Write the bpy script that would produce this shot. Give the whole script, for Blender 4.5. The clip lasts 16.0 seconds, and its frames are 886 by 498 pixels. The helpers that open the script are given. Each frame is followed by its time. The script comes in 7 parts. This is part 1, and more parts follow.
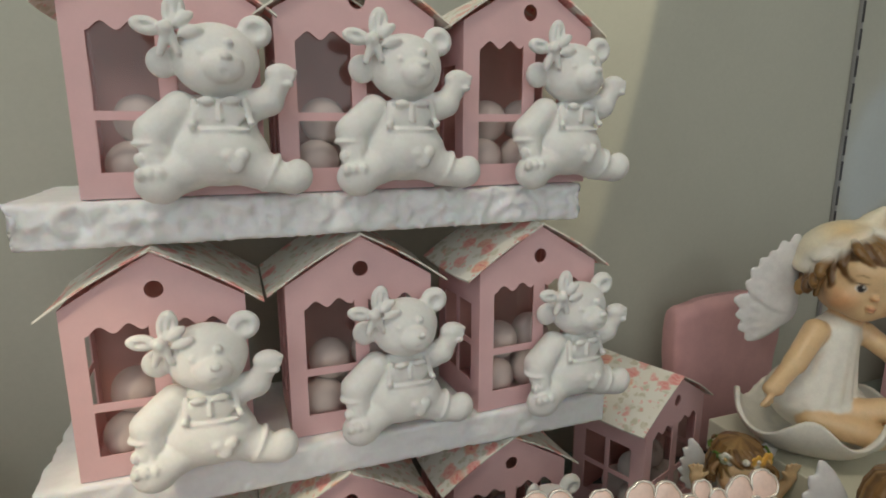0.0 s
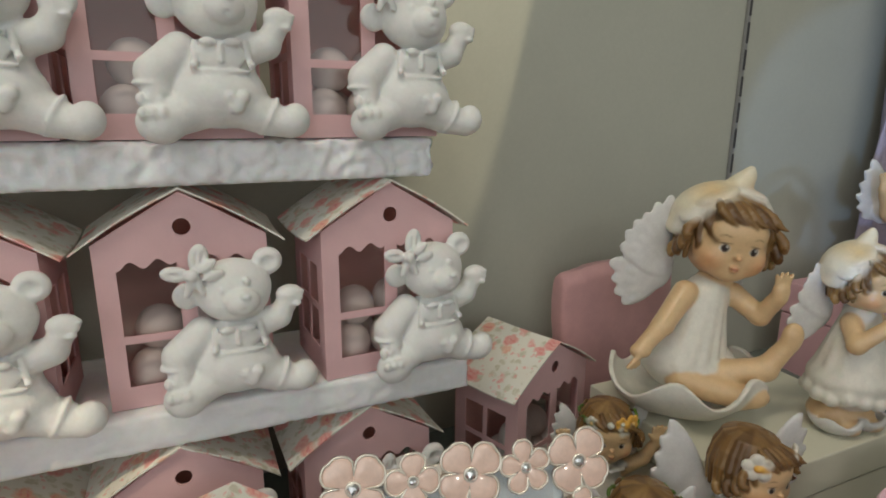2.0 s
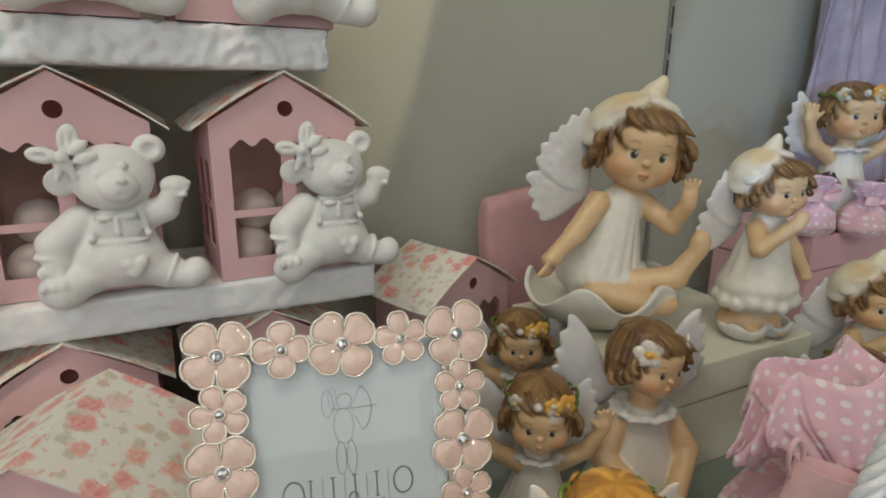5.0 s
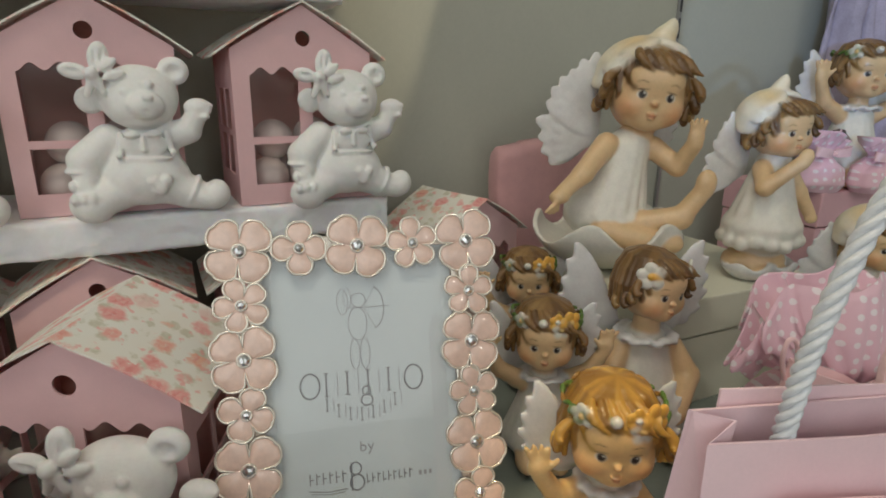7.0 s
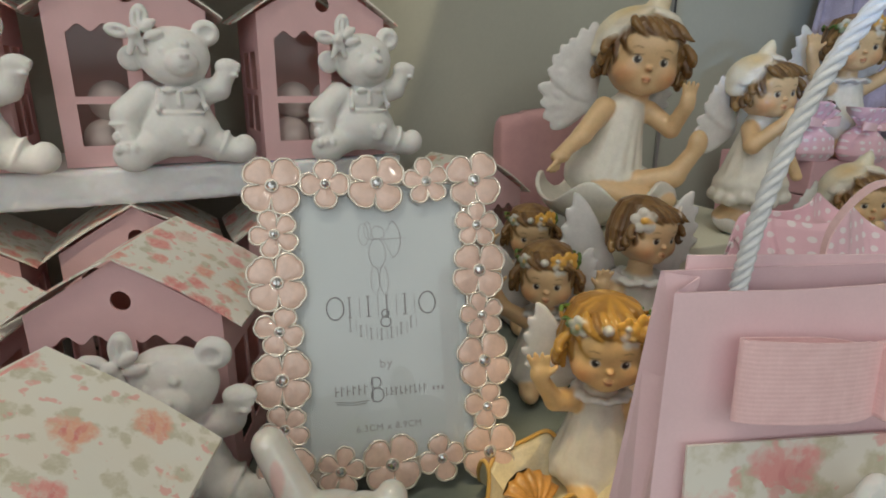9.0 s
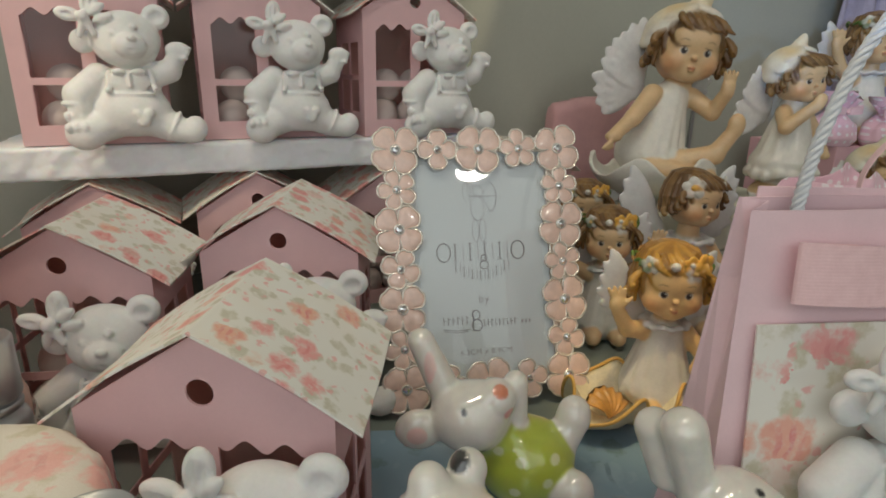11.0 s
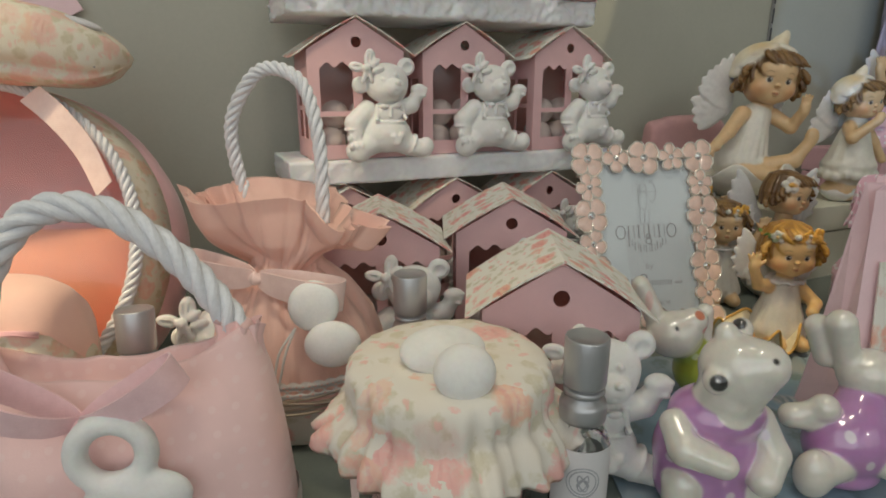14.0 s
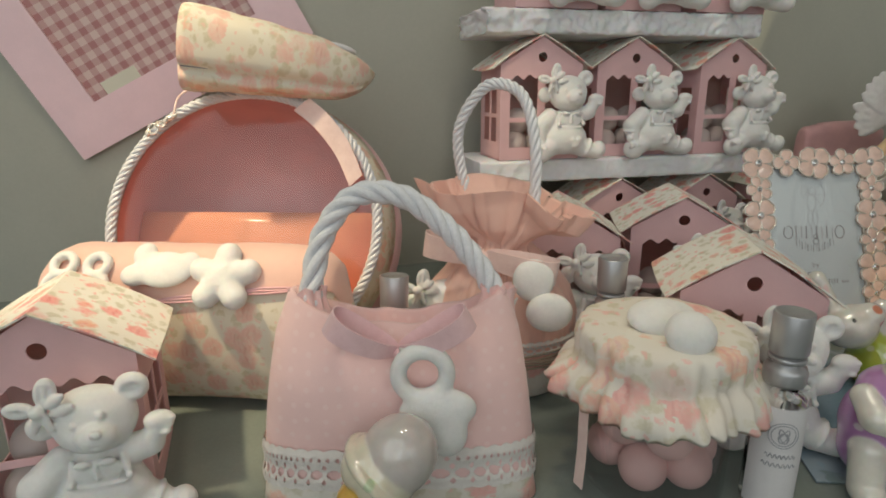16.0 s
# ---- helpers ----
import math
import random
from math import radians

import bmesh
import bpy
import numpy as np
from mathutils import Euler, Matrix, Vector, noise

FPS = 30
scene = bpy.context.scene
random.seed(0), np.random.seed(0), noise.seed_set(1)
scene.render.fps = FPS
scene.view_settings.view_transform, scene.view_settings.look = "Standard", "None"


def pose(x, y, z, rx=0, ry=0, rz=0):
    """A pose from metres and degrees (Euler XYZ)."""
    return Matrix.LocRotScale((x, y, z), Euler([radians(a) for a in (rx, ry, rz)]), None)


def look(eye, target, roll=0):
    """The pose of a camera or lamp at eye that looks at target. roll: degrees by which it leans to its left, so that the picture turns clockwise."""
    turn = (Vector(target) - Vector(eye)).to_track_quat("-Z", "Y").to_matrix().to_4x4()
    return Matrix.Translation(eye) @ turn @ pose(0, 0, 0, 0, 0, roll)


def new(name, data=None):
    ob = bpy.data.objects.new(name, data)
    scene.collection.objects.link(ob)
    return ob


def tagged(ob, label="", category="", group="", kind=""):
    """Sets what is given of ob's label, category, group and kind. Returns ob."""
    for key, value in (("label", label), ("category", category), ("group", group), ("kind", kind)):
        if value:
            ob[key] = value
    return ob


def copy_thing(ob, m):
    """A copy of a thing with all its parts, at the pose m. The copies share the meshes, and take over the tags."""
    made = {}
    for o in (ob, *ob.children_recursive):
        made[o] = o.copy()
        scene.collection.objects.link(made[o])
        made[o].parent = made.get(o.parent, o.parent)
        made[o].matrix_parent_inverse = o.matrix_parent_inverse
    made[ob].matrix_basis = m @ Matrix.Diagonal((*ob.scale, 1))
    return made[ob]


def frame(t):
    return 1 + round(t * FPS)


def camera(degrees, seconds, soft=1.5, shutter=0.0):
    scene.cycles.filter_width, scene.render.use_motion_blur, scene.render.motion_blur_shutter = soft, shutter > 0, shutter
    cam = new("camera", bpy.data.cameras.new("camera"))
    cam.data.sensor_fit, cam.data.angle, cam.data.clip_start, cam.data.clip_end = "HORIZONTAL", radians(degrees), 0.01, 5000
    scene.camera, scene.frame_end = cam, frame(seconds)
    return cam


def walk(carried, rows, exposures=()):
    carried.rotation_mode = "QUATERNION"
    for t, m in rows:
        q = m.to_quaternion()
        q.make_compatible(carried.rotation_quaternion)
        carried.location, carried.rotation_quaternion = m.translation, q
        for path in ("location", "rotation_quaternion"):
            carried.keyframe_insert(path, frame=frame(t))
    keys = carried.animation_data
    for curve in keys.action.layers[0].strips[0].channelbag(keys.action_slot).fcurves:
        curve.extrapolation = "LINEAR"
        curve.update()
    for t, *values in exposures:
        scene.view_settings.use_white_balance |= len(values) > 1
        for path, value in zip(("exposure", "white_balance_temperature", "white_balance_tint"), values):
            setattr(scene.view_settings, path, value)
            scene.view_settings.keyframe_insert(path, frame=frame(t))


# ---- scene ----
cam = camera(75.4, 16.0, 1.8)
METRES, EYE, TILT, LEAN, TURN = 0.50, 0.257, -12.0, 0.0, 0.0
ROWS = [
    (0.0, 0.0, 0.0, 0.0, 0.0, 0.0, -0.0),
    (0.5, 0.0256, 0.0082, -0.0107, -1.24, -0.62, 0.15),
    (1.0, 0.061, 0.0157, -0.012, -2.46, -0.78, 0.48),
    (1.5, 0.0905, 0.0225, -0.0167, -3.38, -1.05, 0.44),
    (2.0, 0.1106, 0.0281, -0.0248, -3.92, -1.59, 0.43),
    (2.5, 0.1344, 0.0342, -0.032, -4.71, -2.18, 0.6),
    (3.0, 0.1539, 0.0399, -0.0389, -5.47, -2.49, 0.72),
    (3.5, 0.17, 0.044, -0.0486, -6.04, -2.6, 0.82),
    (4.0, 0.1813, 0.0416, -0.0644, -6.35, -2.77, 1.0),
    (4.5, 0.1825, 0.0347, -0.0848, -6.5, -3.19, 0.83),
    (7.0, 0.1801, 0.0047, -0.1624, -5.2, -4.65, 0.12),
    (7.5, 0.1819, -0.0016, -0.1735, -5.16, -4.87, 0.19),
    (8.0, 0.1824, -0.0129, -0.1844, -5.12, -5.06, 0.23),
    (10.5, 0.1128, -0.1113, -0.2318, -4.06, -5.19, 0.08),
    (11.0, 0.0844, -0.1386, -0.2386, -3.77, -5.29, -0.1),
    (11.5, 0.045, -0.1738, -0.2456, -3.65, -5.35, -0.19),
    (12.0, 0.0095, -0.211, -0.252, -3.69, -4.91, -0.26),
    (12.5, -0.0381, -0.2558, -0.2564, -4.46, -4.48, -0.46),
    (13.0, -0.0882, -0.2891, -0.2595, -4.87, -3.93, 0.15),
    (13.5, -0.1346, -0.3201, -0.2659, -4.78, -3.68, 0.57),
    (14.0, -0.1555, -0.3426, -0.2614, -2.94, -3.83, 0.67),
    (14.5, -0.1816, -0.3699, -0.2524, 0.13, -3.85, -0.11),
    (15.0, -0.2128, -0.4005, -0.2571, 3.01, -3.46, -0.72),
    (15.5, -0.2532, -0.4314, -0.2695, 5.63, -3.66, -1.14),
    (16.0, -0.2806, -0.4573, -0.2731, 6.28, -3.71, -1.02),
]
walk(cam, [(t, pose(0, 0, EYE, TILT, LEAN, TURN) @ pose(METRES * x, METRES * y, METRES * z, 90 + pitch, roll, yaw)) for t, x, y, z, yaw, pitch, roll in ROWS],
     exposures=((0.0, -0.06), (3.0, 0.03), (4.5, 0.06), (8.0, -0.04), (12.0, -0.18), (14.0, -0.23), (16.0, -0.28)))


# ---- world and light ----
C20, S20 = math.cos(radians(20)), math.sin(radians(20))


def uv(u, v, z):
    """A place in the display's own directions: u along the back wall, v towards it."""
    return Vector((C20 * u - S20 * v, S20 * u + C20 * v, z))


def uvpose(u, v, z, yaw=0, rx=0, ry=0):
    p = uv(u, v, z)
    return pose(p.x, p.y, p.z, rx, ry, 20 + yaw)


def fl(y):
    """The height of the bench at y: nearly level at the back, falling towards the front."""
    return -0.010 + 0.05 * y if y > 0.14 else -0.003 + 0.115 * (y - 0.14)


world = bpy.data.worlds.new("world")
scene.world = world
world.use_nodes = True
world.node_tree.nodes["Background"].inputs[0].default_value = (0.8, 0.87, 1.0, 1)
world.node_tree.nodes["Background"].inputs[1].default_value = 0.3


def area_lamp(name, m, w, h, power, color, shape="RECTANGLE"):
    la = bpy.data.lights.new(name, "AREA")
    la.shape, la.size, la.size_y, la.energy, la.color = shape, w, h, power, color
    ob = new(name, la)
    ob.matrix_basis = m
    return ob


def spot_lamp(name, m, power, color, angle, blend, radius=0.01):
    la = bpy.data.lights.new(name, "SPOT")
    la.energy, la.color, la.spot_size, la.spot_blend, la.shadow_soft_size = power, color, radians(angle), blend, radius
    ob = new(name, la)
    ob.matrix_basis = m
    return ob


area_lamp("window_daylight", look(uv(-0.92, -0.98, 0.78), uv(-0.02, 0.2, 0.1)), 1.5, 1.5, 7.4, (0.94, 0.985, 0.99))
# Unseen broad panel in front, added to fill the dark gaps between the houses.
area_lamp("front_fill", look(uv(0.05, -1.93, 0.55), uv(0.05, 0.3, 0.12)), 2.2, 1.2, 4.8, (0.95, 0.985, 1.0))
area_lamp("ceiling_lamp", look((0.90, -1.62, 1.085), (0.08, 0.18, 0.1)), 0.15, 0.08, 2.2, (1.0, 0.95, 0.86), "ELLIPSE")
for du in (-0.28, -0.04, 0.40):
    area_lamp("display_lamp", look(uv(du, -0.12, 1.15), uv(du * 0.6, 0.15, 0.0)), 0.13, 0.13, 1.5 if du < -0.1 else (1.25 if du < 0.3 else 0.3), (1.0, 0.90, 0.72), "DISK")
spot_lamp("basket_spot", look((-0.66, -0.22, 0.98), (-0.350, 0.060, 0.115)), 46.0, (1.0, 0.80, 0.50), 15.0, 0.30, 0.030)
spot_lamp("house_spot", look((-0.55, -0.40, 0.80), (-0.128, 0.205, 0.145)), 16.0, (1.0, 0.82, 0.55), 5.6, 0.35, 0.010)
spot_lamp("wall_spot", look(uv(0.41, 0.20, 1.12), uv(0.249, 0.345, 0.36)), 44.0, (1.0, 0.86, 0.58), 5.6, 0.25, 0.004)
spot_lamp("jar_spot", look(uv(-0.12, 0.26, 1.10), (-0.075, 0.045, 0.085)), 6.5, (1.0, 0.80, 0.46), 8.0, 0.4, 0.02)
spot_lamp("pouch_spot", look(uv(-0.20, -0.16, 1.15), (-0.148, 0.085, 0.090)), 11.0, (1.0, 0.84, 0.62), 6.4, 0.6, 0.02)
spot_lamp("angel_spot", look(uv(0.10, -0.12, 1.15), (0.157, 0.135, 0.055)), 20.0, (1.0, 0.77, 0.40), 5.2, 0.4, 0.012)
spot_lamp("cool_spot", look((-0.16, -0.70, 0.185), (0.500, 0.550, 0.225)), 14.0, (0.34, 0.58, 1.0), 10.5, 0.12, 0.01)

# ---- materials ----


def principled(name):
    m = bpy.data.materials.new(name)
    m.use_nodes = True
    nt = m.node_tree
    return m, nt, nt.nodes["Principled BSDF"]


def link(nt, a, b):
    nt.links.new(a, b)


def own_coords(nt):
    """Object coordinates, moved by a random step for each object."""
    co, info = nt.nodes.new("ShaderNodeTexCoord"), nt.nodes.new("ShaderNodeObjectInfo")
    mu = nt.nodes.new("ShaderNodeMath")
    mu.operation, mu.inputs[1].default_value = "MULTIPLY", 3.0
    link(nt, info.outputs["Random"], mu.inputs[0])
    ad = nt.nodes.new("ShaderNodeVectorMath")
    link(nt, co.outputs["Object"], ad.inputs[0])
    link(nt, mu.outputs[0], ad.inputs[1])
    return ad.outputs[0]


def tex(nt, kind, scale, detail=3.0, rough=0.6):
    n = nt.nodes.new("ShaderNodeTex" + kind)
    n.inputs["Scale"].default_value = scale
    if kind == "Noise":
        n.inputs["Detail"].default_value, n.inputs["Roughness"].default_value = detail, rough
    link(nt, own_coords(nt), n.inputs["Vector"])
    return n


def ramp(nt, src, stops):
    r = nt.nodes.new("ShaderNodeValToRGB")
    while len(r.color_ramp.elements) < len(stops):
        r.color_ramp.elements.new(0.5)
    for e, (p, c) in zip(r.color_ramp.elements, stops):
        e.position = p
        e.color = (c, c, c, 1) if isinstance(c, (int, float)) else (*c, 1)
    link(nt, src, r.inputs[0])
    return r.outputs[0]


def mix(nt, fac, a, b, mode="MIX"):
    n = nt.nodes.new("ShaderNodeMix")
    n.data_type, n.blend_type = "RGBA", mode
    for sock, v in ((n.inputs[0], fac), (n.inputs[6], a), (n.inputs[7], b)):
        if isinstance(v, (int, float)):
            sock.default_value = v
        elif isinstance(v, tuple):
            sock.default_value = (*v, 1)
        else:
            link(nt, v, sock)
    return n.outputs[2]


def bump(nt, bs, src, strength, dist):
    b = nt.nodes.new("ShaderNodeBump")
    b.inputs["Strength"].default_value, b.inputs["Distance"].default_value = strength, dist
    link(nt, src, b.inputs["Height"])
    link(nt, b.outputs[0], bs.inputs["Normal"])


def stuff_mat(name, col, rough=0.6, metal=0.0, var=0.14, big=45, fine=900, relief=0.15, depth=0.0004, coat=0.0, sheen=0.0, sss=0.0):
    """A surface with broad and fine variation of its colour, and fine relief."""
    m, nt, bs = principled(name)
    a, b = tex(nt, "Noise", big, 4), tex(nt, "Noise", fine, 5, 0.7)
    dark = tuple(c * (1 - var) for c in col)
    lite = tuple(min(1, c * (1 + var * 0.5)) for c in col)
    c1 = mix(nt, ramp(nt, a.outputs[0], [(0.3, 0.0), (0.7, 1.0)]), dark, lite)
    c2 = mix(nt, 0.35 * var / 0.14, c1, ramp(nt, b.outputs[0], [(0.3, 0.72), (0.7, 1.0)]), "MULTIPLY")
    link(nt, c2, bs.inputs["Base Color"])
    link(nt, ramp(nt, a.outputs[0], [(0.2, max(0.02, rough - 0.06)), (0.8, min(1, rough + 0.06))]), bs.inputs["Roughness"])
    bs.inputs["Metallic"].default_value = metal
    bs.inputs["Coat Weight"].default_value = coat
    bs.inputs["Coat Roughness"].default_value = 0.06
    bs.inputs["Sheen Weight"].default_value = sheen
    if sss:
        bs.inputs["Subsurface Weight"].default_value = sss
        bs.inputs["Subsurface Scale"].default_value = 0.002
    if relief:
        bump(nt, bs, b.outputs[0], relief, depth)
    return m


def floral_mat(name, ground, rose, deep, leaf, scale=62, rough=0.75, weave=0.2, cover=0.5, strength=0.85):
    """A soft water-colour print of small roses and leaves on a pale ground."""
    m, nt, bs = principled(name)
    base = own_coords(nt)
    warp = tex(nt, "Noise", scale * 2.6, 3)
    mp = nt.nodes.new("ShaderNodeMix")
    mp.data_type, mp.blend_type = "RGBA", "ADD"
    mp.inputs[0].default_value = 0.6 / scale
    link(nt, base, mp.inputs[6])
    link(nt, warp.outputs[1], mp.inputs[7])

    def cells(s, w=0.0):
        v = nt.nodes.new("ShaderNodeTexVoronoi")
        v.inputs["Scale"].default_value = s
        off = nt.nodes.new("ShaderNodeVectorMath")
        off.inputs[1].default_value = (w, w * 0.7, w * 1.3)
        link(nt, mp.outputs[2], off.inputs[0])
        link(nt, off.outputs[0], v.inputs["Vector"])
        return v

    def times(a, b):
        n = nt.nodes.new("ShaderNodeMath")
        n.operation = "MULTIPLY"
        for sock, q in zip(n.inputs, (a, b)):
            if isinstance(q, (int, float)):
                sock.default_value = q
            else:
                link(nt, q, sock)
        return n.outputs[0]
    brush = ramp(nt, tex(nt, "Noise", scale * 4.5, 4, 0.7).outputs[0], [(0.30, 0.45), (0.52, 1.0)])
    petals = tex(nt, "Wave", scale * 1.3)
    petals.inputs["Distortion"].default_value = 9.0
    petals.inputs["Detail"].default_value = 2.0
    a, b, d = cells(scale), cells(scale * 1.6, 0.37), cells(scale * 2.3, 0.81)
    orange = tuple(0.5 * p + 0.5 * q for p, q in zip(rose, (0.86, 0.58, 0.34)))
    sep = nt.nodes.new("ShaderNodeSeparateColor")
    link(nt, a.outputs["Color"], sep.inputs[0])
    tint = mix(nt, ramp(nt, sep.outputs[0], [(0.55, 0.0), (0.8, 1.0)]), rose, orange)
    tint = mix(nt, times(ramp(nt, petals.outputs["Fac"], [(0.45, 0.0), (0.75, 1.0)]), ramp(nt, a.outputs["Distance"], [(0.1, 1.0), (0.4, 0.0)])), tint, deep)
    blooms = times(ramp(nt, a.outputs["Distance"], [(cover - 0.16, 1.0), (cover, 0.0)]), ramp(nt, sep.outputs[1], [(0.36, 0.0), (0.44, 1.0)]))
    leaves = times(ramp(nt, b.outputs["Distance"], [(0.26, 0.9), (0.42, 0.0)]), brush)
    buds = ramp(nt, d.outputs["Distance"], [(0.17, 0.85), (0.27, 0.0)])
    wash = ramp(nt, tex(nt, "Noise", scale * 0.5, 2).outputs[0], [(0.45, 0.0), (0.7, 0.55)])
    c = mix(nt, wash, ground, tuple(0.72 * g + 0.28 * q for g, q in zip(ground, (0.88, 0.66, 0.44))))
    c = mix(nt, times(leaves, strength * 0.8), c, leaf)
    c = mix(nt, times(buds, strength * 0.8), c, rose)
    c = mix(nt, times(times(blooms, brush), strength), c, tint)
    link(nt, c, bs.inputs["Base Color"])
    bs.inputs["Roughness"].default_value = rough
    fine = tex(nt, "Noise", 1600, 4)
    bump(nt, bs, fine.outputs[0], weave, 0.0004)
    return m


def dotted_mat(name, col, dot, scale=170, size=0.2, rough=0.8, flat=True):
    m, nt, bs = principled(name)
    v = tex(nt, "Voronoi", scale)
    v.inputs["Randomness"].default_value = 0.3
    if flat:
        v.voronoi_dimensions = "2D"
    sx, cb = nt.nodes.new("ShaderNodeSeparateXYZ"), nt.nodes.new("ShaderNodeCombineXYZ")
    link(nt, v.inputs["Vector"].links[0].from_socket, sx.inputs[0])
    link(nt, sx.outputs["X"], cb.inputs["X"])
    link(nt, sx.outputs["Z"], cb.inputs["Y"])
    if flat:
        link(nt, cb.outputs[0], v.inputs["Vector"])
    n = tex(nt, "Noise", 60, 4)
    base = mix(nt, n.outputs[0], tuple(c * 0.9 for c in col), tuple(min(1, c * 1.06) for c in col))
    c = mix(nt, ramp(nt, v.outputs["Distance"], [(size, 1.0), (size + 0.05, 0.0)]), base, dot)
    link(nt, c, bs.inputs["Base Color"])
    bs.inputs["Roughness"].default_value = rough
    bs.inputs["Sheen Weight"].default_value = 0.3
    f = tex(nt, "Noise", 1500, 4)
    bump(nt, bs, f.outputs[0], 0.25, 0.0004)
    return m


def thin_cloth(m, share, col):
    """Lets light through a thin woven cloth."""
    nt = m.node_tree
    out, bs = nt.nodes["Material Output"], nt.nodes["Principled BSDF"]
    tr = nt.nodes.new("ShaderNodeBsdfTranslucent")
    tr.inputs[0].default_value = (*col, 1)
    mx = nt.nodes.new("ShaderNodeMixShader")
    mx.inputs[0].default_value = share
    link(nt, bs.outputs[0], mx.inputs[1])
    link(nt, tr.outputs[0], mx.inputs[2])
    link(nt, mx.outputs[0], out.inputs[0])
    return m


def glass_mat(name, col=(1, 1, 1), rough=0.02, ior=1.45):
    m, nt, bs = principled(name)
    bs.inputs["Base Color"].default_value = (*col, 1)
    bs.inputs["Transmission Weight"].default_value = 1.0
    bs.inputs["Roughness"].default_value = rough
    bs.inputs["IOR"].default_value = ior
    return m


def film_mat(name, opacity=0.12, tint=(1, 1, 1), rough=0.12):
    """Thin clear plastic: mostly see-through with a gloss."""
    m, nt, bs = principled(name)
    out = nt.nodes["Material Output"]
    tr = nt.nodes.new("ShaderNodeBsdfTransparent")
    tr.inputs[0].default_value = (*tint, 1)
    gl = nt.nodes.new("ShaderNodeBsdfGlossy")
    gl.inputs["Roughness"].default_value = rough
    mx = nt.nodes.new("ShaderNodeMixShader")
    mx.inputs[0].default_value = opacity
    link(nt, tr.outputs[0], mx.inputs[1])
    link(nt, gl.outputs[0], mx.inputs[2])
    link(nt, mx.outputs[0], out.inputs[0])
    return m


def glaze_mat():
    """Hand-painted glossy glaze: the paint is kept with the mesh."""
    m, nt, bs = principled("painted_glaze")
    at = nt.nodes.new("ShaderNodeAttribute")
    at.attribute_name = "paint"
    n = tex(nt, "Noise", 130, 4)
    c = mix(nt, 0.6, at.outputs["Color"], ramp(nt, n.outputs[0], [(0.3, 0.80), (0.65, 1.0)]), "MULTIPLY")
    link(nt, c, bs.inputs["Base Color"])
    bs.inputs["Roughness"].default_value = 0.3
    bs.inputs["Coat Weight"].default_value = 1.0
    bs.inputs["Coat Roughness"].default_value = 0.04
    bs.inputs["Coat IOR"].default_value = 1.85
    bs.inputs["Subsurface Weight"].default_value = 0.12
    bs.inputs["Subsurface Scale"].default_value = 0.002
    return m


def resin_mat():
    """Hand-painted cast resin with a satin varnish: the paint is kept with the mesh."""
    m, nt, bs = principled("painted_resin")
    at = nt.nodes.new("ShaderNodeAttribute")
    at.attribute_name = "paint"
    n, f = tex(nt, "Noise", 150, 5), tex(nt, "Noise", 900, 4, 0.7)
    c = mix(nt, 0.7, at.outputs["Color"], ramp(nt, n.outputs[0], [(0.30, 0.84), (0.62, 1.0)]), "MULTIPLY")
    c = mix(nt, 0.25, c, ramp(nt, f.outputs[0], [(0.3, 0.75), (0.65, 1.0)]), "MULTIPLY")
    link(nt, c, bs.inputs["Base Color"])
    link(nt, ramp(nt, n.outputs[0], [(0.3, 0.34), (0.7, 0.50)]), bs.inputs["Roughness"])
    bs.inputs["Coat Weight"].default_value = 0.30
    bs.inputs["Coat Roughness"].default_value = 0.16
    bs.inputs["Subsurface Weight"].default_value = 0.05
    bs.inputs["Subsurface Scale"].default_value = 0.0015
    bump(nt, bs, f.outputs[0], 0.12, 0.0004)
    return m


def ribbed_mat(name, col):
    """Grosgrain ribbon: fine ribs that follow its weave."""
    m = stuff_mat(name, col, 0.45, var=0.08, big=200, fine=1500, relief=0.0, sheen=0.3)
    nt = m.node_tree
    w = tex(nt, "Wave", 300)
    w.bands_direction = "Z"
    w.inputs["Distortion"].default_value = 1.2
    bump(nt, nt.nodes["Principled BSDF"], w.outputs["Fac"], 0.12, 0.0003)
    return m


GLAZE = glaze_mat()
RESIN = resin_mat()
WALL = stuff_mat("painted_wall", (0.465, 0.475, 0.41), 0.7, var=0.07, big=6, fine=350, relief=0.1)
ROOMPAINT = stuff_mat("shop_paint", (0.86, 0.85, 0.82), 0.8, var=0.05, big=4, fine=300, relief=0.05)
BENCH = stuff_mat("bench_glass", (0.21, 0.245, 0.225), 0.10, var=0.12, big=12, fine=500, relief=0.04)
SLOT_SHADE = stuff_mat("slot_shadow", (0.05, 0.05, 0.055), 0.5, var=0.1, relief=0.05)
STRIP = stuff_mat("upright_grey", (0.35, 0.35, 0.35), 0.4, metal=0.5, var=0.08, relief=0.05)
PINK = thin_cloth(stuff_mat("pink_card", (0.95, 0.67, 0.69), 0.62, var=0.06, big=60, fine=1400, relief=0.16), 0.26, (0.94, 0.54, 0.50))
# Same card in deeper pink: shade inside the houses is put into the colour.
PINKSHADE = thin_cloth(stuff_mat("pink_card_shaded", (0.80, 0.50, 0.46), 0.75, var=0.1, big=60, fine=1400, relief=0.15), 0.22, (0.90, 0.48, 0.40))
ROOF = floral_mat("rose_print_card", (0.86, 0.85, 0.78), (0.86, 0.40, 0.37), (0.78, 0.26, 0.25), (0.58, 0.55, 0.40), 92, 0.55, 0.12, 0.50, 1.0)
CLOTH = floral_mat("rose_print_cotton", (0.80, 0.765, 0.69), (0.88, 0.47, 0.43), (0.78, 0.33, 0.31), (0.60, 0.55, 0.38), 68, 0.85, 0.35, 0.60, 0.85)
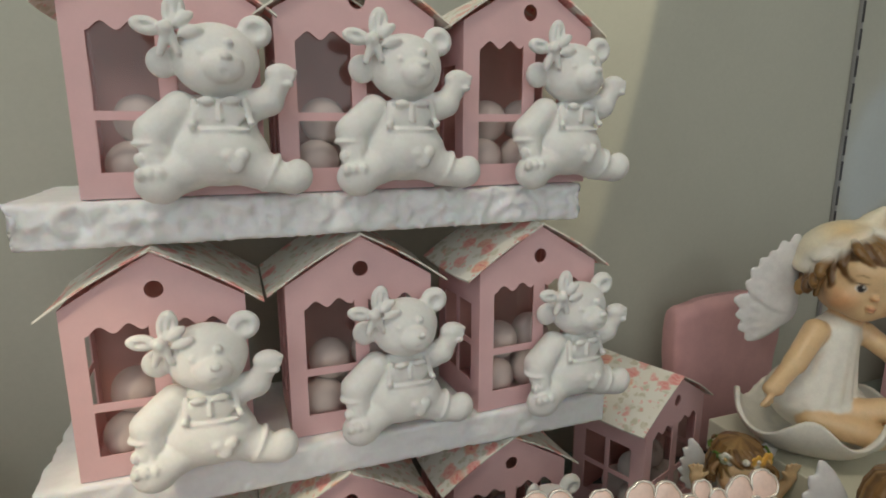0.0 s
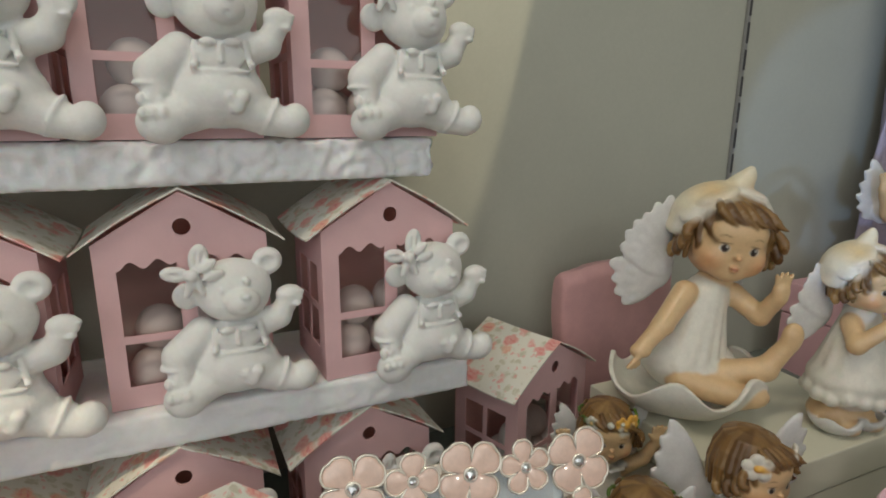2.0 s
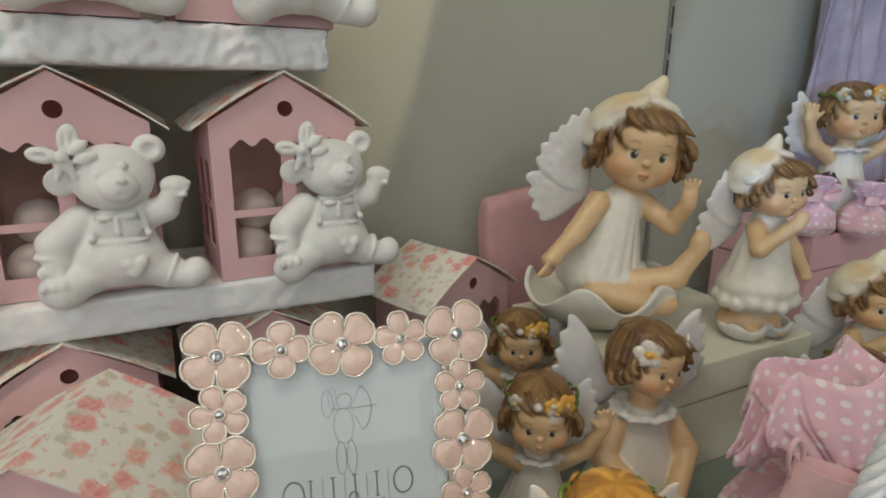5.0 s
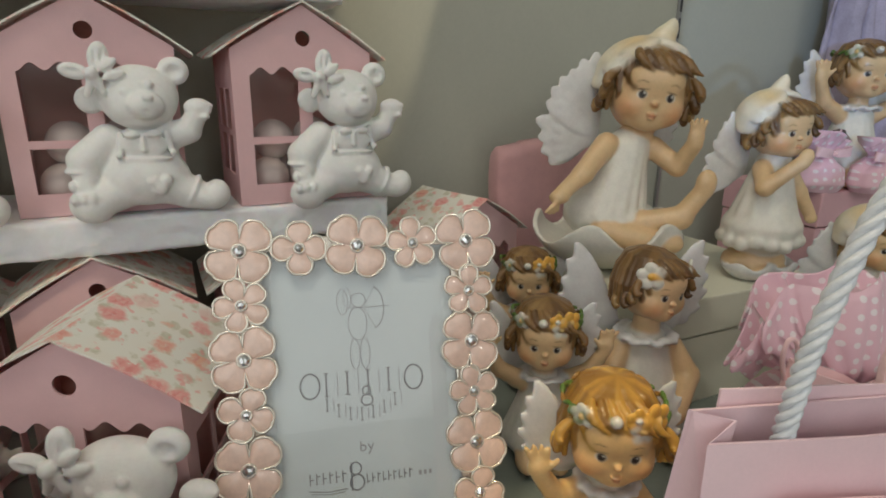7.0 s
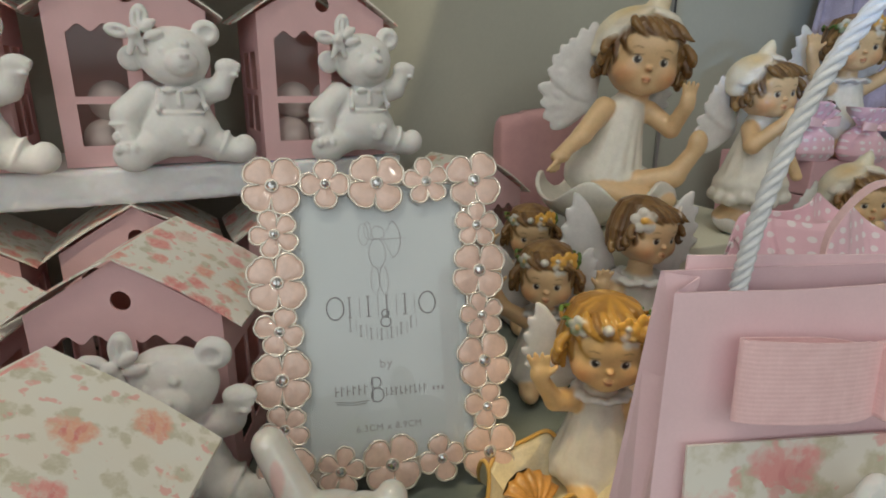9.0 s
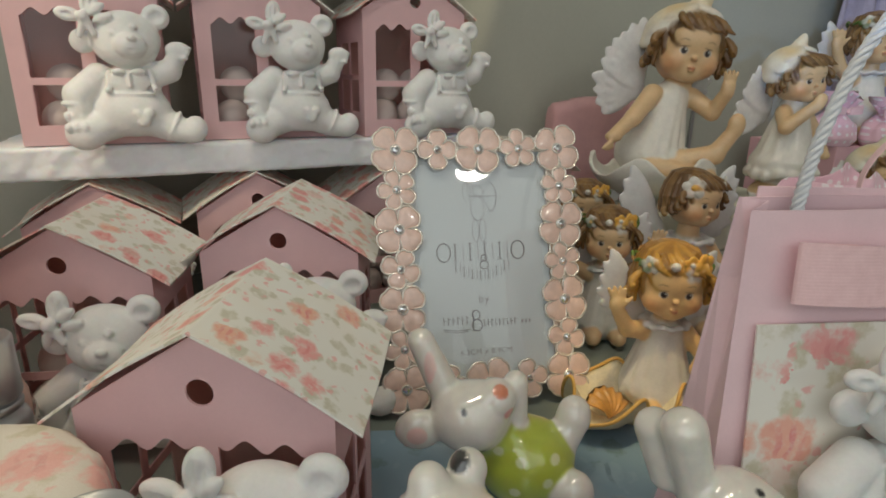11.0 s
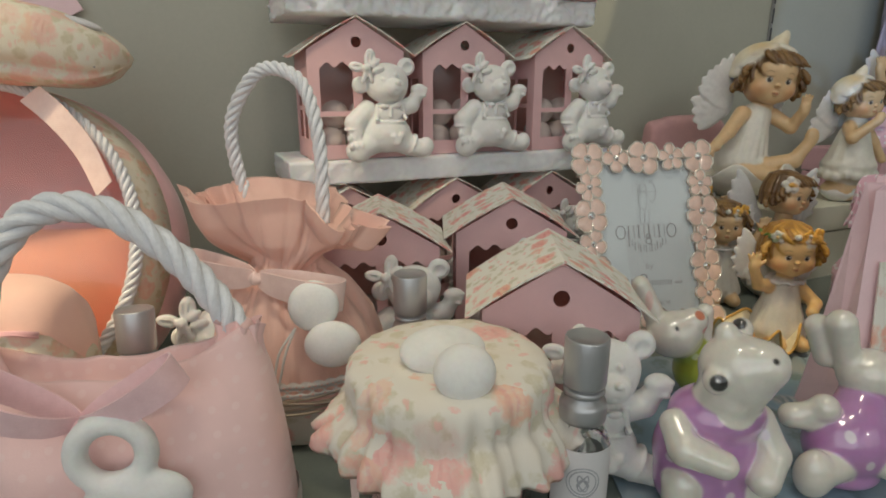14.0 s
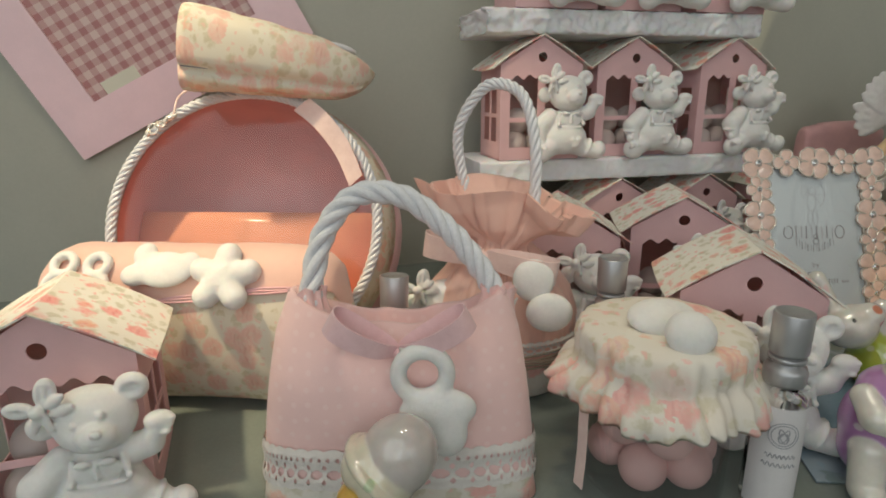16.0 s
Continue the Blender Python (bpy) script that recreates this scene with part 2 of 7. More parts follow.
CLOTHBIG = floral_mat("rose_print_canvas", (0.80, 0.75, 0.62), (0.84, 0.52, 0.43), (0.76, 0.40, 0.32), (0.58, 0.50, 0.30), 84, 0.85, 0.35, 0.60, 0.85)
FOAM = stuff_mat("polystyrene", (0.90, 0.91, 0.93), 0.75, var=0.05, big=160, fine=420, relief=0.22, depth=0.0008, sss=0.15)
PLASTER = stuff_mat("white_plaster", (0.86, 0.86, 0.84), 0.75, var=0.07, big=90, fine=620, relief=0.40, depth=0.0007, sss=0.08)
CANDYW = stuff_mat("white_sugar", (0.84, 0.82, 0.78), 0.5, var=0.06, relief=0.1)
CANDYP = stuff_mat("pink_sugar", (0.94, 0.60, 0.58), 0.45, var=0.12, relief=0.12)
ENAMEL = stuff_mat("peach_enamel", (0.92, 0.68, 0.58), 0.24, var=0.14, big=140, fine=700, relief=0.04, coat=0.8)
GOLD = stuff_mat("pale_gold_rim", (0.96, 0.90, 0.80), 0.20, metal=0.55, var=0.06, relief=0.03)
CRYSTAL = stuff_mat("crystal", (0.90, 0.90, 0.91), 0.05, metal=0.9, var=0.2, big=900, relief=0.0)
PAPER = stuff_mat("insert_paper", (0.70, 0.775, 0.80), 0.55, var=0.04, relief=0.05)
INK = stuff_mat("grey_ink", (0.27, 0.28, 0.30), 0.7, var=0.1, relief=0.0)
INKSOFT = stuff_mat("pale_ink", (0.42, 0.43, 0.46), 0.7, var=0.1, relief=0.0)
PANE = film_mat("frame_glass", 0.05, (1, 1, 1), 0.02)
FILM = film_mat("clear_film", 0.07, (0.95, 0.92, 0.92), 0.10)
CAPY = stuff_mat("petal_cream", (0.84, 0.74, 0.50), 0.4, var=0.22, big=70, relief=0.1, coat=0.2)
YELLOW = stuff_mat("yellow_resin", (0.80, 0.48, 0.12), 0.38, var=0.25, big=90, relief=0.05)
AMBER = stuff_mat("amber_resin", (0.66, 0.33, 0.08), 0.35, var=0.3, big=160, relief=0.1, coat=0.3)
CREAMBOX = stuff_mat("cream_card", (0.74, 0.73, 0.60), 0.6, var=0.05, big=20, relief=0.06)
ROSEBOX = stuff_mat("rose_card", (0.80, 0.48, 0.53), 0.45, var=0.06, big=20, relief=0.06)
PEACHF = thin_cloth(stuff_mat("peach_fabric", (1.0, 0.67, 0.57), 0.85, var=0.06, big=70, fine=1700, relief=0.25, sheen=0.4), 0.18, (1.0, 0.56, 0.42))
DUSTY = stuff_mat("dusty_rose_cloth", (0.66, 0.38, 0.39), 0.85, var=0.12, big=40, fine=1200, relief=0.3, sheen=0.2)
PINKF = stuff_mat("pink_felt", (0.84, 0.50, 0.52), 0.9, var=0.1, big=50, fine=1500, relief=0.3, sheen=0.4)
SATINP = ribbed_mat("peach_ribbon", (1.0, 0.75, 0.69))
SATINR = ribbed_mat("pink_ribbon", (1.0, 0.66, 0.68))
CORD = stuff_mat("white_cord", (0.84, 0.86, 0.89), 0.45, var=0.08, big=500, fine=1800, relief=0.35, sheen=0.2)
DOTF = dotted_mat("dotted_pink_cotton", (0.92, 0.635, 0.61), (0.92, 0.665, 0.64), 140, 0.15)
DOTB = dotted_mat("dotted_rose_cotton", (0.86, 0.56, 0.65), (0.92, 0.82, 0.85), 165, 0.20)
LACE = stuff_mat("white_lace", (0.84, 0.80, 0.76), 0.85, var=0.1, fine=1500, relief=0.4)
JUTE = stuff_mat("raw_thread", (0.62, 0.52, 0.40), 0.9, var=0.15, relief=0.3)
SILVER = stuff_mat("brushed_silver", (0.50, 0.51, 0.53), 0.36, metal=0.75, var=0.06, big=40, fine=1800, relief=0.05)
GLASS = glass_mat("clear_glass")
JARGLASS = film_mat("jar_glass", 0.15, (0.97, 0.97, 0.97), 0.03)
WINDOWFILM = film_mat("bag_window_film", 0.07, (0.98, 0.95, 0.95), 0.10)
PANEL = floral_mat("large_rose_card", (0.86, 0.84, 0.77), (0.86, 0.40, 0.38), (0.78, 0.27, 0.27), (0.58, 0.54, 0.36), 50, 0.5, 0.1, 0.56, 1.0)
LIQUID = glass_mat("pale_scent", (0.95, 0.92, 0.80), 0.0, 1.36)
LABELP = stuff_mat("label_paper", (0.74, 0.73, 0.74), 0.5, var=0.05, relief=0.05)
BLUEP = floral_mat("blue_print_paper", (0.20, 0.30, 0.38), (0.24, 0.34, 0.42), (0.10, 0.15, 0.18), (0.12, 0.18, 0.16), 40, 0.2, 0.05, 0.4, 0.8)
BAGPINK = stuff_mat("pink_bag_paper", (0.93, 0.68, 0.73), 0.42, var=0.06, big=30, fine=1200, relief=0.08)
INNERP = stuff_mat("coral_lining", (0.93, 0.46, 0.43), 0.22, var=0.12, big=18, fine=60, relief=0.0)
# Coral lining turned orange: the warm lamp light is put into its colour.
WARMLIT = stuff_mat("warm_lit_lining", (0.90, 0.42, 0.26), 0.3, var=0.1, big=18, fine=200, relief=0.05)
LILAC = stuff_mat("lilac_tulle", (0.50, 0.45, 0.58), 0.8, var=0.25, big=40, fine=600, relief=0.4)


def gingham_mat():
    m, nt, bs = principled("gingham_cloth")
    co = nt.nodes.new("ShaderNodeTexCoord")
    sx = nt.nodes.new("ShaderNodeSeparateXYZ")
    link(nt, co.outputs["Object"], sx.inputs[0])
    tot = None
    for axis in ("X", "Z"):
        mu = nt.nodes.new("ShaderNodeMath")
        mu.operation = "MULTIPLY"
        mu.inputs[1].default_value = 560
        link(nt, sx.outputs[axis], mu.inputs[0])
        si = nt.nodes.new("ShaderNodeMath")
        si.operation = "SINE"
        link(nt, mu.outputs[0], si.inputs[0])
        st = ramp(nt, si.outputs[0], [(0.0, 0.0), (0.1, 0.5)])
        if tot is None:
            tot = st
        else:
            ad = nt.nodes.new("ShaderNodeMath")
            ad.operation = "ADD"
            link(nt, tot, ad.inputs[0])
            link(nt, st, ad.inputs[1])
            tot = ad.outputs[0]
    c = ramp(nt, tot, [(0.0, (0.70, 0.56, 0.53)), (0.5, (0.58, 0.38, 0.37)), (1.0, (0.46, 0.23, 0.23))])
    link(nt, c, bs.inputs["Base Color"])
    bs.inputs["Roughness"].default_value = 0.9
    f = tex(nt, "Noise", 1400, 4)
    bump(nt, bs, f.outputs[0], 0.4, 0.0005)
    return m


GINGHAM = gingham_mat()

# ---- building tools ----


def mesh_of(name, verts, faces, smooth=False):
    me = bpy.data.meshes.new(name)
    me.from_pydata([tuple(v) for v in verts], [], faces)
    me.update()
    if smooth:
        me.polygons.foreach_set("use_smooth", [True] * len(me.polygons))
    return me


def part(name, me, material, parent, label="", m=None):
    """One mesh object under a thing or a part."""
    if isinstance(me, bmesh.types.BMesh):
        bm, me = me, bpy.data.meshes.new(name)
        bm.to_mesh(me)
        bm.free()
    if not me.materials:
        for k in (material if isinstance(material, (list, tuple)) else (material,)):
            me.materials.append(k)
    ob = new(name, me)
    ob.parent = parent
    if m is not None:
        ob.matrix_basis = m
    if label:
        ob["label"] = label
    return ob


def thing(name, m, label, category, group="", kind=""):
    ob = new(name)
    ob.empty_display_size = 0.01
    ob.matrix_basis = m
    return tagged(ob, label, category, group, kind)


def lone(name, me, material, m, label, category, group="", kind=""):
    ob = part(name, me, material, None, "", m)
    return tagged(ob, label, category, group, kind)


def box(x0, x1, y0, y1, z0, z1, bevel=0.0, seg=2):
    bm = bmesh.new()
    bmesh.ops.create_cube(bm, size=1)
    for v in bm.verts:
        v.co = Vector((x0 + (v.co.x + 0.5) * (x1 - x0), y0 + (v.co.y + 0.5) * (y1 - y0), z0 + (v.co.z + 0.5) * (z1 - z0)))
    if bevel:
        bmesh.ops.bevel(bm, geom=bm.edges[:], offset=bevel, segments=seg, affect="EDGES", profile=0.6)
    return bm


def plate(outer, holes, thick):
    """A flat card in the xz plane with openings cut through it, thick metres towards +y."""
    bm = bmesh.new()
    for ring in [outer] + holes:
        vs = [bm.verts.new((x, 0, z)) for x, z in ring]
        for i, v in enumerate(vs):
            bm.edges.new((v, vs[(i + 1) % len(vs)]))
    bmesh.ops.triangle_fill(bm, use_beauty=True, use_dissolve=False, edges=bm.edges[:])
    ext = bmesh.ops.extrude_face_region(bm, geom=bm.faces[:])
    for v in [g for g in ext["geom"] if isinstance(g, bmesh.types.BMVert)]:
        v.co.y += thick
    bmesh.ops.recalc_face_normals(bm, faces=bm.faces[:])
    return bm


def loft(name, rings, cap0=True, cap1=True, smooth=True, closed=True):
    n = len(rings[0])
    verts = [p for r in rings for p in r]
    faces = []
    for i in range(len(rings) - 1):
        for j in range(n if closed else n - 1):
            k = (j + 1) % n
            faces.append((i * n + j, i * n + k, (i + 1) * n + k, (i + 1) * n + j))
    if cap0 and closed:
        faces.append(tuple(range(n))[::-1])
    if cap1 and closed:
        b = (len(rings) - 1) * n
        faces.append(tuple(range(b, b + n)))
    return mesh_of(name, verts, faces, smooth)


def lathe(name, prof, n=40, smooth=True):
    """Turned round z from (radius, height) pairs."""
    rings = [[(r * math.cos(2 * math.pi * j / n), r * math.sin(2 * math.pi * j / n), z) for j in range(n)] for r, z in prof]
    return loft(name, rings, True, True, smooth)


def frames(path, closed=False):
    pts = [Vector(p) for p in path]
    n = len(pts)
    out, up = [], None
    for i, p in enumerate(pts):
        a = pts[(i - 1) % n] if closed or i else pts[0]
        b = pts[(i + 1) % n] if closed or i < n - 1 else pts[-1]
        t = (b - a).normalized()
        if up is None:
            up = t.orthogonal().normalized()
        up = (up - t * up.dot(t)).normalized()
        out.append((p, t, up, t.cross(up)))
    return out


def tube(name, path, r, n=8, closed=False, smooth=True):
    fr = frames(path, closed)
    rings = []
    for i, (p, t, a, b) in enumerate(fr):
        rr = r[i] if isinstance(r, (list, tuple)) else r
        rings.append([p + (a * math.cos(2 * math.pi * j / n) + b * math.sin(2 * math.pi * j / n)) * rr for j in range(n)])
    if closed:
        rings.append(rings[0])
    return loft(name, rings, not closed, not closed, smooth)


def join_meshes(name, meshes, smooth=None):
    verts, faces = [], []
    for me in meshes:
        o = len(verts)
        verts += [v.co.copy() for v in me.vertices]
        faces += [tuple(o + i for i in p.vertices) for p in me.polygons]
    sm = meshes[0].polygons[0].use_smooth if smooth is None else smooth
    for me in meshes:
        bpy.data.meshes.remove(me)
    return mesh_of(name, verts, faces, sm)


def smooth_path(pts, n):
    """Points along a Catmull-Rom curve through pts."""
    P = [Vector(p) for p in pts]
    P = [P[0] * 2 - P[1]] + P + [P[-1] * 2 - P[-2]]
    out = []
    segs = len(P) - 3
    for i in range(n):
        s = i / (n - 1) * segs
        k = min(int(s), segs - 1)
        t = s - k
        a, b, c, d = P[k:k + 4]
        out.append(0.5 * ((2 * b) + (c - a) * t + (2 * a - 5 * b + 4 * c - d) * t * t + (3 * b - a - 3 * c + d) * t ** 3))
    return out


def rope(name, pts, R, n=160, pitch=None, strands=4, closed=False):
    """A twisted cord along a curve: one skin with rounded strands."""
    n = int(n * 1.5)
    path = smooth_path(pts, n)
    if closed:
        path = path[:-1]
    fr = frames(path, closed)
    length = sum((path[i + 1] - path[i]).length for i in range(len(path) - 1))
    turns = length / (pitch or R * 6.2)
    if closed:
        turns = round(turns * strands) / strands
    rings, sides = [], strands * 14
    for i, (p, t, a, b) in enumerate(fr):
        w = 2 * math.pi * turns * i / (len(fr) - (0 if closed else 1))
        ring = []
        for j in range(sides):
            th = 2 * math.pi * j / sides
            r = R * (0.50 + 0.54 * abs(math.cos(strands * th / 2)) ** 0.6 + 0.035 * math.cos(strands * 5 * th))
            ring.append(p + (a * math.cos(th + w) + b * math.sin(th + w)) * r)
        rings.append(ring)
    if closed:
        shift = round(turns * sides) % sides
        last = rings[0]
        rings.append(last[shift:] + last[:shift])
    return loft(name, rings, not closed, not closed)


def strip(name, path, across, thick=0.0006):
    """A ribbon along path; across gives its half-width vector at each point."""
    pts = [Vector(p) for p in path]
    rings = []
    for i, p in enumerate(pts):
        w = Vector(across[i] if isinstance(across, list) else across)
        t = (pts[min(i + 1, len(pts) - 1)] - pts[max(i - 1, 0)]).normalized()
        nrm = t.cross(w).normalized() * thick * 0.5
        rings.append([p - w - nrm, p + w - nrm, p + w + nrm, p - w + nrm])
    return loft(name, rings, True, True, False)


class Clay:
    """Rounded masses blended into one skin."""

    def __init__(self):
        self.p, self.dabs = [], []

    def dab(self, c, r, col, rot=(0, 0, 0), soft=None, weight=1.0):
        """A flush dab of paint where the surface lies inside this ball."""
        r = (r, r, r) if isinstance(r, (int, float)) else r
        q = np.array(Euler([radians(a) for a in rot]).to_matrix())
        self.dabs.append((("b", np.array(c, float), np.array(r, float), q, 0, 0, False), np.array(col), soft, weight))

    def painted(self, me, cols, soft=0.0003):
        n = len(me.vertices)
        X = np.empty(n * 3)
        me.vertices.foreach_get("co", X)
        X = X.reshape(n, 3)
        solid = [q for q in self.p if not q[6]]
        D = np.stack([self.dist(q, X) for q in solid])
        W = np.exp(-(D - D.min(0)) / soft)
        C = np.array([cols[q[5]] for q in solid], float)
        out = (W[..., None] * C[:, None, :]).sum(0) / W.sum(0)[:, None]
        for q, col, own, weight in self.dabs:
            f = weight * np.clip(0.5 - self.dist(q, X) / (2 * (own or soft)), 0, 1)[:, None]
            out = out * (1 - f) + col * f
        at = me.color_attributes.new("paint", "FLOAT_COLOR", "POINT")
        at.data.foreach_set("color", np.concatenate([out, np.ones((n, 1))], 1).ravel())
        for p in me.polygons:
            p.material_index = 0
        return me

    def ball(self, c, r, k=0.0, mat=0, rot=(0, 0, 0), cut=False):
        r = (r, r, r) if isinstance(r, (int, float)) else r
        q = np.array(Euler([radians(a) for a in rot]).to_matrix())
        self.p.append(("b", np.array(c, float), np.array(r, float), q, k, mat, cut))

    def limb(self, a, b, ra, rb, k=0.0, mat=0):
        self.p.append(("l", np.array(a, float), np.array(b, float), (ra, rb), k, mat, False))

    def ring(self, c, R, r, k=0.0, mat=0, rot=(0, 0, 0)):
        q = np.array(Euler([radians(a) for a in rot]).to_matrix())
        self.p.append(("r", np.array(c, float), (R, r), q, k, mat, False))

    def bowl(self, c, r, t, top, wave, n, k=0.0, mat=0, ph=0.0):
        self.p.append(("o", np.array(c, float), np.array(r, float), (t, top, wave, n, ph), k, mat, False))

    def dist(self, q, X):
        if q[0] == "b":
            P = (X - q[1]) @ q[3]
            k0 = np.linalg.norm(P / q[2], axis=-1)
            k1 = np.linalg.norm(P / q[2] ** 2, axis=-1) + 1e-9
            return np.where(k0 < 1e-4, -q[2].min(), k0 * (k0 - 1) / k1)
        if q[0] == "l":
            ab = q[2] - q[1]
            h = np.clip(((X - q[1]) @ ab) / (ab @ ab), 0, 1)
            return np.linalg.norm(X - q[1] - h[..., None] * ab, axis=-1) - (q[3][0] + (q[3][1] - q[3][0]) * h)
        if q[0] == "r":
            P = (X - q[1]) @ q[3]
            return np.hypot(np.hypot(P[..., 0], P[..., 1]) - q[2][0], P[..., 2]) - q[2][1]
        P = X - q[1]
        t, top, wave, n, ph = q[3]
        k0 = np.linalg.norm(P / q[2], axis=-1)
        k1 = np.linalg.norm(P / q[2] ** 2, axis=-1) + 1e-9
        w = np.sin(np.arctan2(P[..., 1], P[..., 0]) * n + ph)
        d = np.abs(k0 * (k0 - 1) / k1 + wave * 0.35 * w * np.clip(P[..., 2] / q[2][2] + 1, 0, 1)) - t
        return np.maximum(d, P[..., 2] - top - wave * w)

    def bounds(self, q):
        if q[0] == "b":
            e = np.sqrt((q[3] ** 2) @ (q[2] ** 2))
            return q[1] - e, q[1] + e
        if q[0] == "l":
            r = max(q[3])
            return np.minimum(q[1], q[2]) - r, np.maximum(q[1], q[2]) + r
        if q[0] == "r":
            return q[1] - sum(q[2]), q[1] + sum(q[2])
        return q[1] - q[2] - 2 * q[3][0] - q[3][2], q[1] + q[2] + 2 * q[3][0] + q[3][2]

    def mesh(self, name, vox, rough=0.0):
        solid = [q for q in self.p if not q[6]]
        lo = np.min([self.bounds(q)[0] for q in solid], axis=0) - 3 * vox
        hi = np.max([self.bounds(q)[1] for q in solid], axis=0) + 3 * vox
        n = np.ceil((hi - lo) / vox).astype(int) + 1
        ax = [lo[i] + vox * np.arange(n[i]) for i in range(3)]
        D = np.full(n, 1.0)
        for q in self.p:
            a, b = self.bounds(q)
            m = q[4] + 3 * vox
            i0 = np.maximum(((a - m - lo) / vox).astype(int), 0)
            i1 = np.minimum(((b + m - lo) / vox).astype(int) + 2, n)
            sl = tuple(slice(i0[i], i1[i]) for i in range(3))
            X = np.stack(np.meshgrid(*[ax[i][sl[i]] for i in range(3)], indexing="ij"), -1)
            d = self.dist(q, X)
            k = max(q[4], 1e-6)
            if q[6]:
                h = np.maximum(k - np.abs(D[sl] + d), 0) / k
                D[sl] = np.maximum(D[sl], -d) + h * h * k / 4
            else:
                h = np.maximum(k - np.abs(D[sl] - d), 0) / k
                D[sl] = np.minimum(D[sl], d) - h * h * k / 4
        inside = D < 0
        corner = [(i, j, k) for i in (0, 1) for j in (0, 1) for k in (0, 1)]
        nn = n - 1
        cnt = sum(inside[i:i + nn[0], j:j + nn[1], k:k + nn[2]].astype(np.int8) for i, j, k in corner)
        cells = np.argwhere((cnt > 0) & (cnt < 8))
        idx = np.full(nn, -1)
        idx[tuple(cells.T)] = np.arange(len(cells))
        acc, num = np.zeros((len(cells), 3)), np.zeros(len(cells))
        for a in corner:
            for axis in range(3):
                if a[axis]:
                    continue
                b = list(a)
                b[axis] = 1
                da = D[tuple((cells + a).T)]
                db = D[tuple((cells + b).T)]
                hit = (da < 0) != (db < 0)
                t = np.where(hit, da / np.where(hit, da - db, 1), 0)
                p = np.array(a, float)[None].repeat(len(cells), 0)
                p[:, axis] += t
                acc += p * hit[:, None]
                num += hit
        V = lo + vox * (cells + acc / num[:, None])
        quads = []
        for axis in range(3):
            o1, o2 = [(1, 2), (2, 0), (0, 1)][axis]
            s0 = [slice(1, -1)] * 3
            s1 = [slice(1, -1)] * 3
            s0[axis], s1[axis] = slice(0, -1), slice(1, None)
            A, B = inside[tuple(s0)], inside[tuple(s1)]
            e = np.argwhere(A != B)
            off = np.ones(3, int)
            off[axis] = 0
            g = e + off
            flip = A[tuple(e.T)]
            c = []
            for d1, d2 in ((0, 0), (1, 0), (1, 1), (0, 1)):
                h = g.copy()
                h[:, o1] -= d1
                h[:, o2] -= d2
                c.append(idx[tuple(h.T)])
            Q = np.stack(c, 1)
            Q[~flip] = Q[~flip][:, ::-1]
            quads.append(Q)
        Q = np.concatenate(quads)
        mid = V[Q].mean(1)
        best, mat = np.full(len(Q), 1e9), np.zeros(len(Q), int)
        for q in solid:
            d = self.dist(q, mid)
            better = d < best - 1e-5
            best[better], mat[better] = d[better], q[5]
        me = mesh_of(name, V.tolist(), Q.tolist(), True)
        me.polygons.foreach_set("material_index", mat.tolist())
        bm = bmesh.new()
        bm.from_mesh(me)
        bmesh.ops.smooth_vert(bm, verts=bm.verts[:], factor=0.4, use_axis_x=True, use_axis_y=True, use_axis_z=True)
        bmesh.ops.recalc_face_normals(bm, faces=bm.faces[:])
        bm.to_mesh(me)
        bm.free()
        me.polygons.foreach_set("use_smooth", [True] * len(me.polygons))
        return me


def painted_whole(name, pieces):
    """One painted mesh out of several painted ones."""
    V, F, C = [], [], []
    for me in pieces:
        o = len(V)
        V += [v.co.copy() for v in me.vertices]
        F += [tuple(o + i for i in p.vertices) for p in me.polygons]
        col = np.empty(len(me.vertices) * 4)
        me.color_attributes["paint"].data.foreach_get("color", col)
        C.append(col)
        bpy.data.meshes.remove(me)
    out = mesh_of(name, V, F, True)
    out.color_attributes.new("paint", "FLOAT_COLOR", "POINT").data.foreach_set("color", np.concatenate(C))
    return out


def with_mats(me, mats):
    for k in mats:
        me.materials.append(k)
    return me


# ---- setting ----


